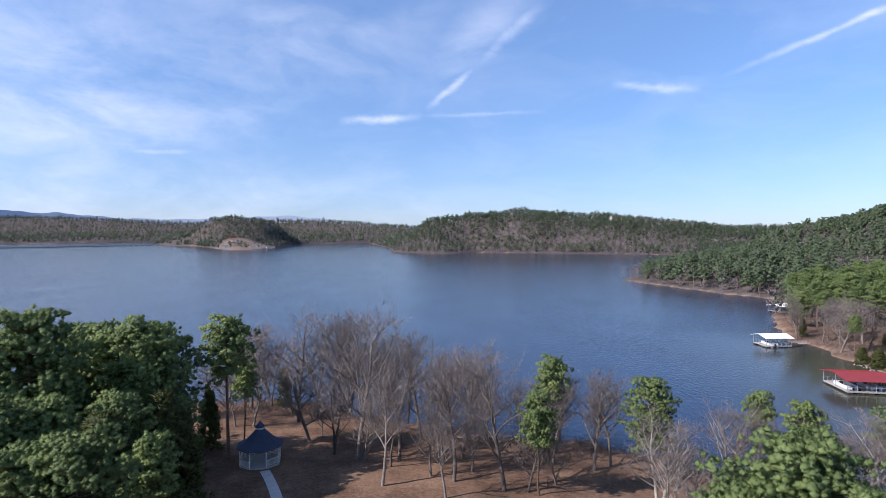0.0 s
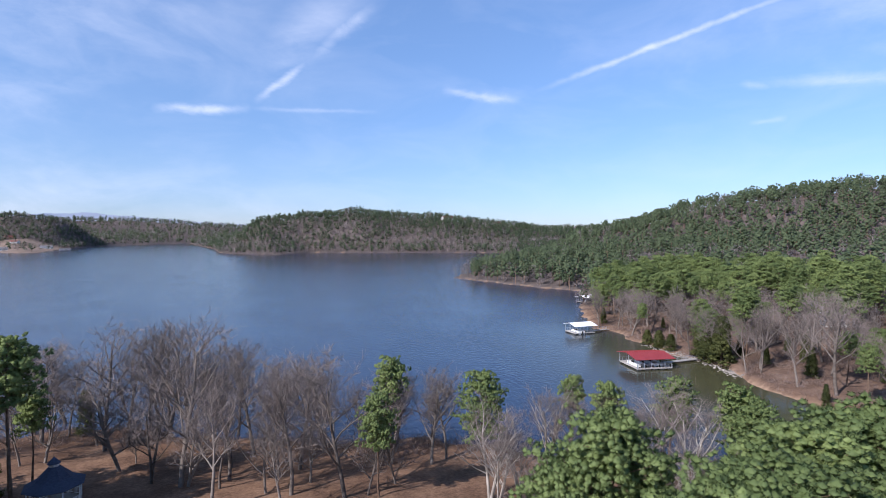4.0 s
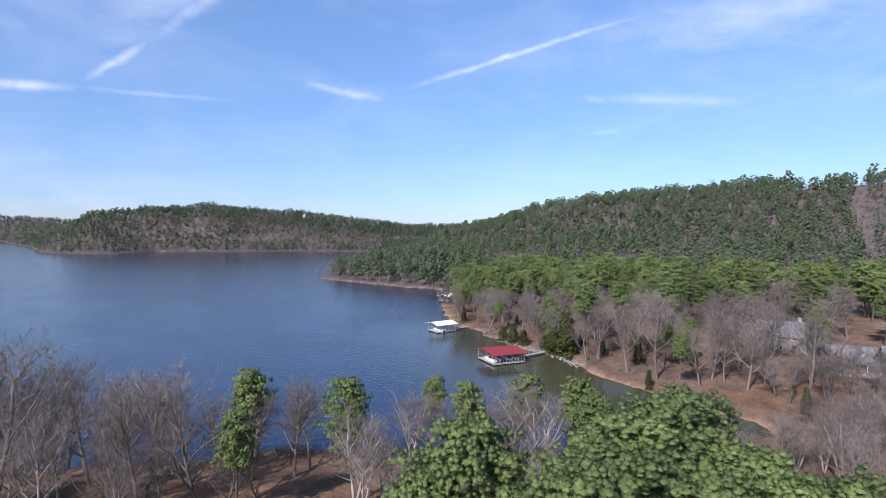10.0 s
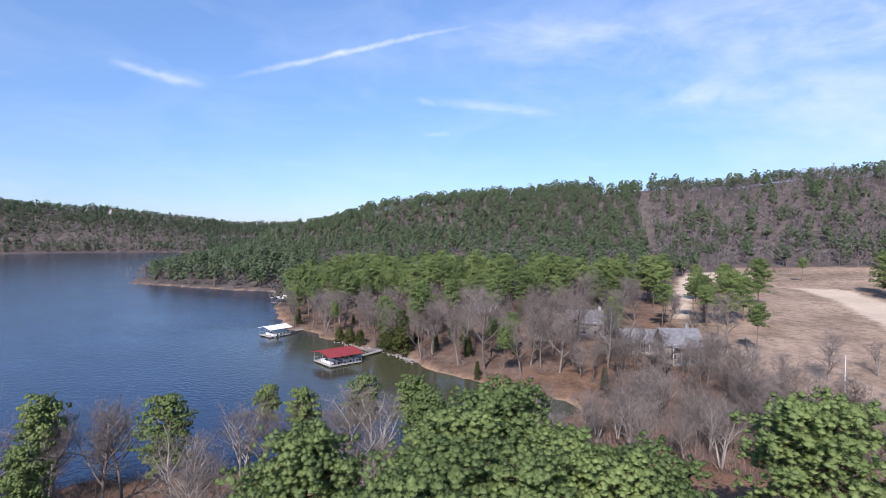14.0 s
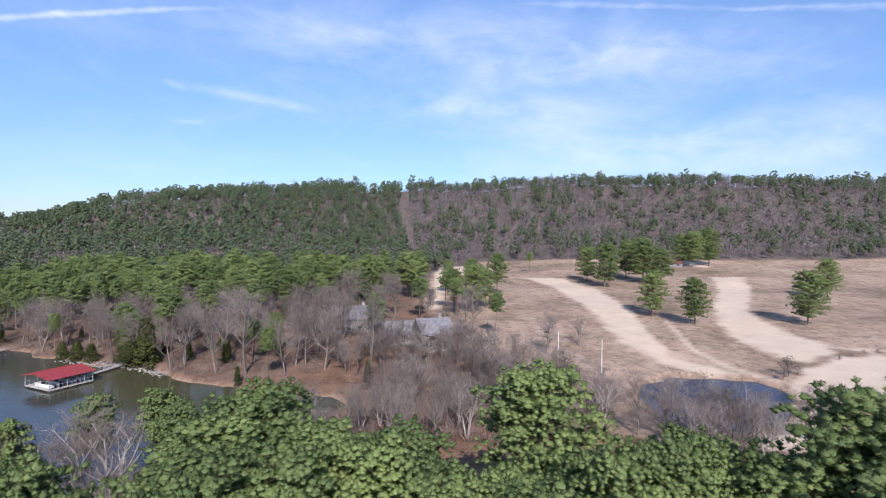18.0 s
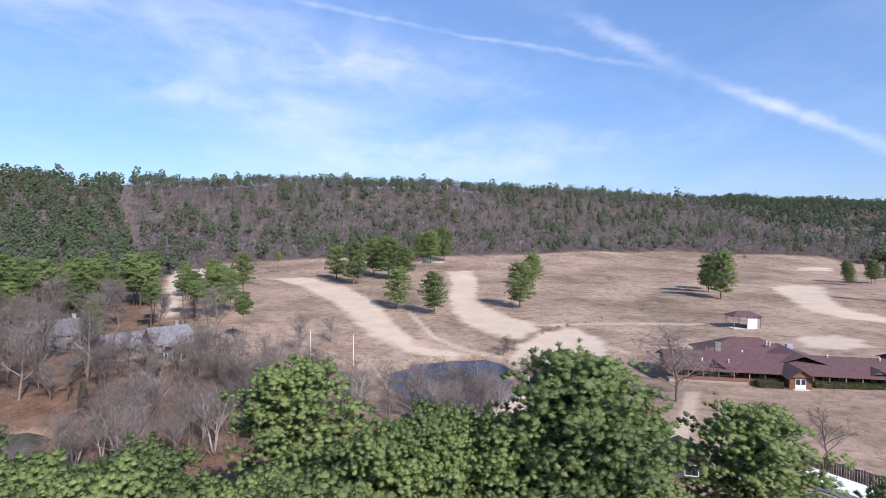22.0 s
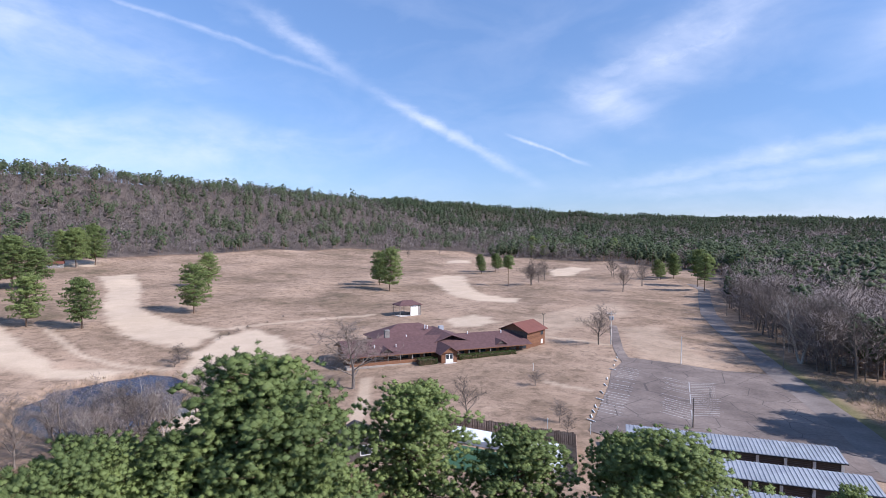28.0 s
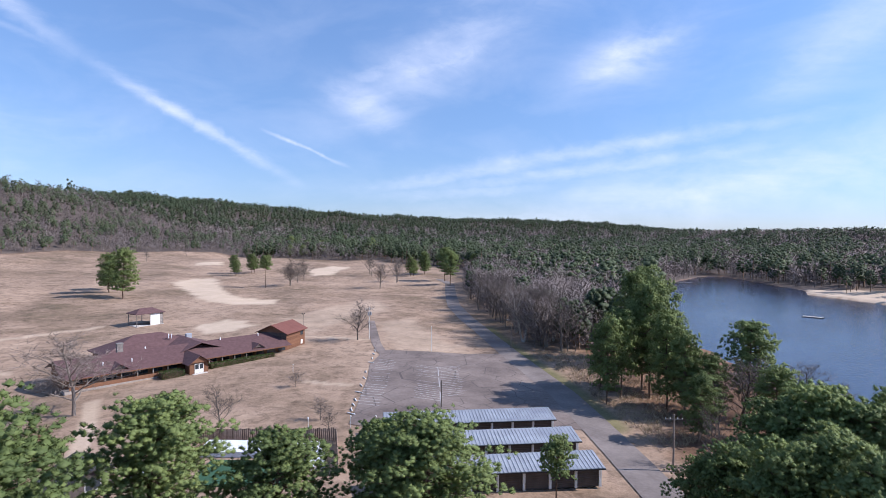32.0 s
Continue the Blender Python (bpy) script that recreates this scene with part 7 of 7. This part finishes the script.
flat_thing("pool_cover", [(62.5, -61.5), (47.0, -67.8), (45.2, -63.8), (60.5, -57.5)], 0.55, 0.8, TARP, "white covered swimming pool inside the fence", "pool")
flat_thing("pool_cover", [(45.5, -66.8), (41.4, -61.0), (43.4, -59.6), (46.6, -64.5)], 0.5, 0.8, TARP, "white sheeted frame beside the fence", "pool")
flat_thing("sports_court", [(57.5, -57.2), (46.5, -61.6), (43.6, -54.6), (54.6, -50.2)], 0.10, 0.3, GREEN_COURT, "dark green painted sports court", "court")
house("yard_hut", 66.5, -45.5, -20, 7.0, 5.0, 2.4, 3.6, DARK_SIDING, DARK_SHINGLE, "low hut with dark shingle roof in the yard", "hut")
house("yard_shed", 83.0, -49.5, -25, 3.2, 2.6, 2.1, 2.8, SIDING, RUST_ROOF, "small red-brown shed beside the path", "shed")


def heap_of_sheets():
    t = thing("tarpaulin", 61.5, -50.0, float(height(61.5, -50)), 15, "crumpled white tarpaulin over a frame", "tarpaulin")
    bm = bmesh.new()
    n = 10
    vs = [[bm.verts.new((i * 0.42 - 2, j * 0.32 - 1.5, 1.9 * math.exp(-((i - 4.5) / 3.6) ** 2 - ((j - 4.5) / 3.8) ** 2) + 0.35 * noise.noise((i * 0.7, j * 0.7, 1)))) for j in range(n)] for i in range(n)]
    for i in range(n - 1):
        for j in range(n - 1):
            bm.faces.new((vs[i][j], vs[i + 1][j], vs[i + 1][j + 1], vs[i][j + 1]))
    part("sheet", bm, TARP, t)


heap_of_sheets()

def bin_stand(x, y):
    b = thing("bin_stand", x, y, float(height(x, y)), 30, "dark slatted litter bin on the worn turf", "bin")
    part("body", boxed(-0.42, 0.42, -0.42, 0.42, 0.06, 1.25, bevel=0.02), BLACK, b)
    part("lid", boxed(-0.5, 0.5, -0.5, 0.5, 1.25, 1.38, bevel=0.03), BLACK, b)
    slat = None
    for sy in (-0.45, 0.42):
        for sx in (-0.36, -0.18, 0.0, 0.18, 0.36):
            if slat is None:
                slat = part("slat", boxed(-0.06, 0.06, 0, 0.03, 0.0, 1.2), DARK_SIDING, b)
                slat.matrix_basis = pose(sx, sy, 0)
            else:
                share("slat", slat.data, b, sx, sy)


bin_stand(123.0, -48.0)

# ---- poles ----


def utility_pole(x, y, tall, turn, label, arm=True, mat=None, drum=False):
    p = thing("utility_pole", x, y, float(height(x, y)) - 0.2, turn, label, "pole", "poles")
    part("mast", rod(bmesh.new(), (0, 0, 0), (0, 0, tall + 0.2), 0.15, 0.10, 8), mat or POLE_WOOD, p)
    if arm:
        part("crossarm", boxed(-1.2, 1.2, -0.14, -0.05, tall - 0.55, tall - 0.42), mat or POLE_WOOD, p)
        for s in (-1.1, -0.5, 0.5, 1.1):
            part("insulator", rod(bmesh.new(), (s, -0.1, tall - 0.42), (s, -0.1, tall - 0.2), 0.05, 0.03, 6), WHITE, p)
    if drum:
        for s in (-0.35, 0.35):
            part("transformer", rod(bmesh.new(), (s, 0.25, tall - 2.3), (s, 0.25, tall - 1.3), 0.26, 0.26, 10), GALV, p)
    return p


utility_pole(41.5, -151.3, 8.6, 30, "weathered wooden utility pole beside the road")
utility_pole(-1.5, -80.4, 7.8, 20, "dark wooden utility pole with crossarm near the road")
utility_pole(83.1, -227.6, 8.5, 30, "wooden utility pole at the edge of the woods")
utility_pole(82.0, -140.5, 9.6, 40, "pale utility pole with transformers beside the club house", True, POLE_PALE, True)
utility_pole(143.1, 10.5, 8.2, 0, "pale bare pole above the thicket", False, POLE_PALE)
utility_pole(139.5, -0.5, 8.2, 0, "pale bare pole beside the pond", False, POLE_PALE)
utility_pole(363.9, 112.6, 9.6, 60, "pale utility pole below the ridge", True, POLE_PALE)
utility_pole(359.0, 105.5, 6.0, 60, "short pale pole below the ridge", False, POLE_PALE)
utility_pole(59.3, -135.1, 6.8, 0, "slim pale lamp post on the turf", False, POLE_PALE)
utility_pole(37.4, -91.2, 5.0, 0, "grey wooden post beside the garages", False)
utility_pole(107.3, -57.5, 4.5, 0, "pale post on the turf", False, POLE_PALE)
for lx, ly in ((53.0, -72.8), (78.5, -101.0), (47.0, -76.0), (43.2, -77.6)):
    b = thing("bollard_lamp", lx, ly, float(height(lx, ly)) - 0.05, 0, "slim white bollard lamp on the turf", "lamp", "bollard lamps")
    part("post", rod(bmesh.new(), (0, 0, 0), (0, 0, 1.7), 0.06, 0.05, 8), WHITE, b)
    part("head", rod(bmesh.new(), (0, 0, 1.7), (0, 0, 1.95), 0.13, 0.10, 8), WHITE, b)


def rail_fence(line, label):
    f = thing("rail_fence", line[0][0], line[0][1], 0, 0, label, "fence", "rail fences")
    ox, oy = line[0]
    for (ax, ay), (bx, by) in zip(line, line[1:]):
        length = math.dist((ax, ay), (bx, by))
        n = max(1, int(length / 2.6))
        for i in range(n):
            x0, y0 = ax + (bx - ax) * i / n, ay + (by - ay) * i / n
            x1, y1 = ax + (bx - ax) * (i + 1) / n, ay + (by - ay) * (i + 1) / n
            z0, z1 = float(height(x0, y0)), float(height(x1, y1))
            part("post", rod(bmesh.new(), (x0 - ox, y0 - oy, z0 - 0.2), (x0 - ox, y0 - oy, z0 + 1.15), 0.08, 0.08, 6), GREY_WOOD, f)
            for h in (0.45, 0.95):
                part("rail", rod(bmesh.new(), (x0 - ox, y0 - oy, z0 + h), (x1 - ox, y1 - oy, z1 + h), 0.06, 0.06, 5), GREY_WOOD, f)


rail_fence([(178, 37), (170, 35), (162, 33), (158, 24)], "grey split-rail fence behind the houses")
rail_fence([(166, 22), (158, 14), (150, 6), (143, -2)], "grey split-rail fence above the pond")

# ---- pond side and lake side bits ----


def plank_dock(x, y, turn, long, wide, z, label):
    d = thing("plank_dock", x, y, z, turn, label, "dock")
    n = int(long / 0.3)
    mesh = None
    for i in range(n):
        if mesh is None:
            mesh = part("plank", boxed(0, 0.27, -wide / 2, wide / 2, 0.28, 0.34), DOCK_WOOD, d).data
        else:
            share("plank", mesh, d, i * 0.3)
    for s in (-wide / 2 + 0.1, wide / 2 - 0.1):
        part("beam", boxed(0, long, s - 0.06, s + 0.06, 0.14, 0.28), GREY_WOOD, d)
        for u in (0.3, long - 0.3):
            part("pile", rod(bmesh.new(), (u, s, -1.5), (u, s, 0.6), 0.08, 0.08, 6), GREY_WOOD, d)


plank_dock(104.5, -24.0, 25, 6.0, 1.4, 0.0, "small plank dock at the pond's edge")
plank_dock(-1.0, -462.0, 200, 14.0, 3.0, 0.0, "grey fishing dock across the calm water")
plank_dock(-55.0, -290.0, 160, 8.0, 3.0, 0.0, "dark floating dock on the calm water")


def shore_rocks():
    """Loose stones along the bank below the houses."""
    rng = np.random.default_rng(4)
    vs, fs, n = [], [], 0
    line = [(111, 142), (109, 129), (111, 121), (110, 112), (107, 104)]
    oct_v = np.array([(1, 0, 0), (-1, 0, 0), (0, 1, 0), (0, -1, 0), (0, 0, 1), (0, 0, -1)], float)
    oct_f = np.array([(0, 2, 4), (2, 1, 4), (1, 3, 4), (3, 0, 4), (2, 0, 5), (1, 2, 5), (3, 1, 5), (0, 3, 5)])
    for _ in range(420):
        k = rng.integers(0, len(line) - 1)
        a, b = np.array(line[k]), np.array(line[k + 1])
        p = a + (b - a) * rng.uniform() + rng.normal(size=2) * 0.9
        z = max(float(height(p[0], p[1])), -0.1)
        s = rng.uniform(0.12, 0.45)
        v = oct_v * s * rng.uniform(0.6, 1.3, (6, 1)) * [1, 1, 0.6] + [p[0], p[1], z + s * 0.2]
        vs.append(v)
        fs.append(oct_f + n)
        n += 6
    tagged(new("shore_rocks", mesh_of("shore_rocks", np.concatenate(vs), [np.concatenate(fs)], [ROCK])), "pale loose rocks along the lake bank", "rocks", kind="stuff")


shore_rocks()

# ---- far hills beyond the last woods, haze painted as their blue ----
FAR_HILLS = [(-39.2, 2.01), (-37.74, 2.0), (-36.42, 1.85), (-35.44, 1.95), (-34.03, 1.81), (-32.79, 1.71), (-30.85, 1.55), (-27.68, 1.49), (-24.8, 1.53)] + [(-16, 2.0), (-6, 1.2), (8, 0.55), (20, 0.35), (32, 0.42), (60, 0.5), (120, 0.9), (160, 0.8), (176, 0.62), (188, 0.42), (205, 0.55), (214, 0.5)]


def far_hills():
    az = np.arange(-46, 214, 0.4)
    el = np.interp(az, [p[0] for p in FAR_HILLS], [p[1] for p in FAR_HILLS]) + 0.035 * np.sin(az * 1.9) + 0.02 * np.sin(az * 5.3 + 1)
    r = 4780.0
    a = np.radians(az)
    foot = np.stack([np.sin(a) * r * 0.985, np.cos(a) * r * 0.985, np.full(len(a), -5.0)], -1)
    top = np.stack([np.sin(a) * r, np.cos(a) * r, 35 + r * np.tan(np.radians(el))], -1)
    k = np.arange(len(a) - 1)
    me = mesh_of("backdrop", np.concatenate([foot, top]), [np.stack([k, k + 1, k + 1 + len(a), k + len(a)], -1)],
                 [surface("haze-painted distant hills", varied((0.40, 0.45, 0.55), (0.50, 0.55, 0.64), 0.004, 0.1), 1.0, spec=0.0)])
    return tagged(new("backdrop", me), "distant mountains on the horizon, haze painted in as blue", "mountains", kind="structure")


far_hills()

for r in ROOTS:  # the models themselves are not part of the place
    for o in (*r.children_recursive, r):
        bpy.data.objects.remove(o)
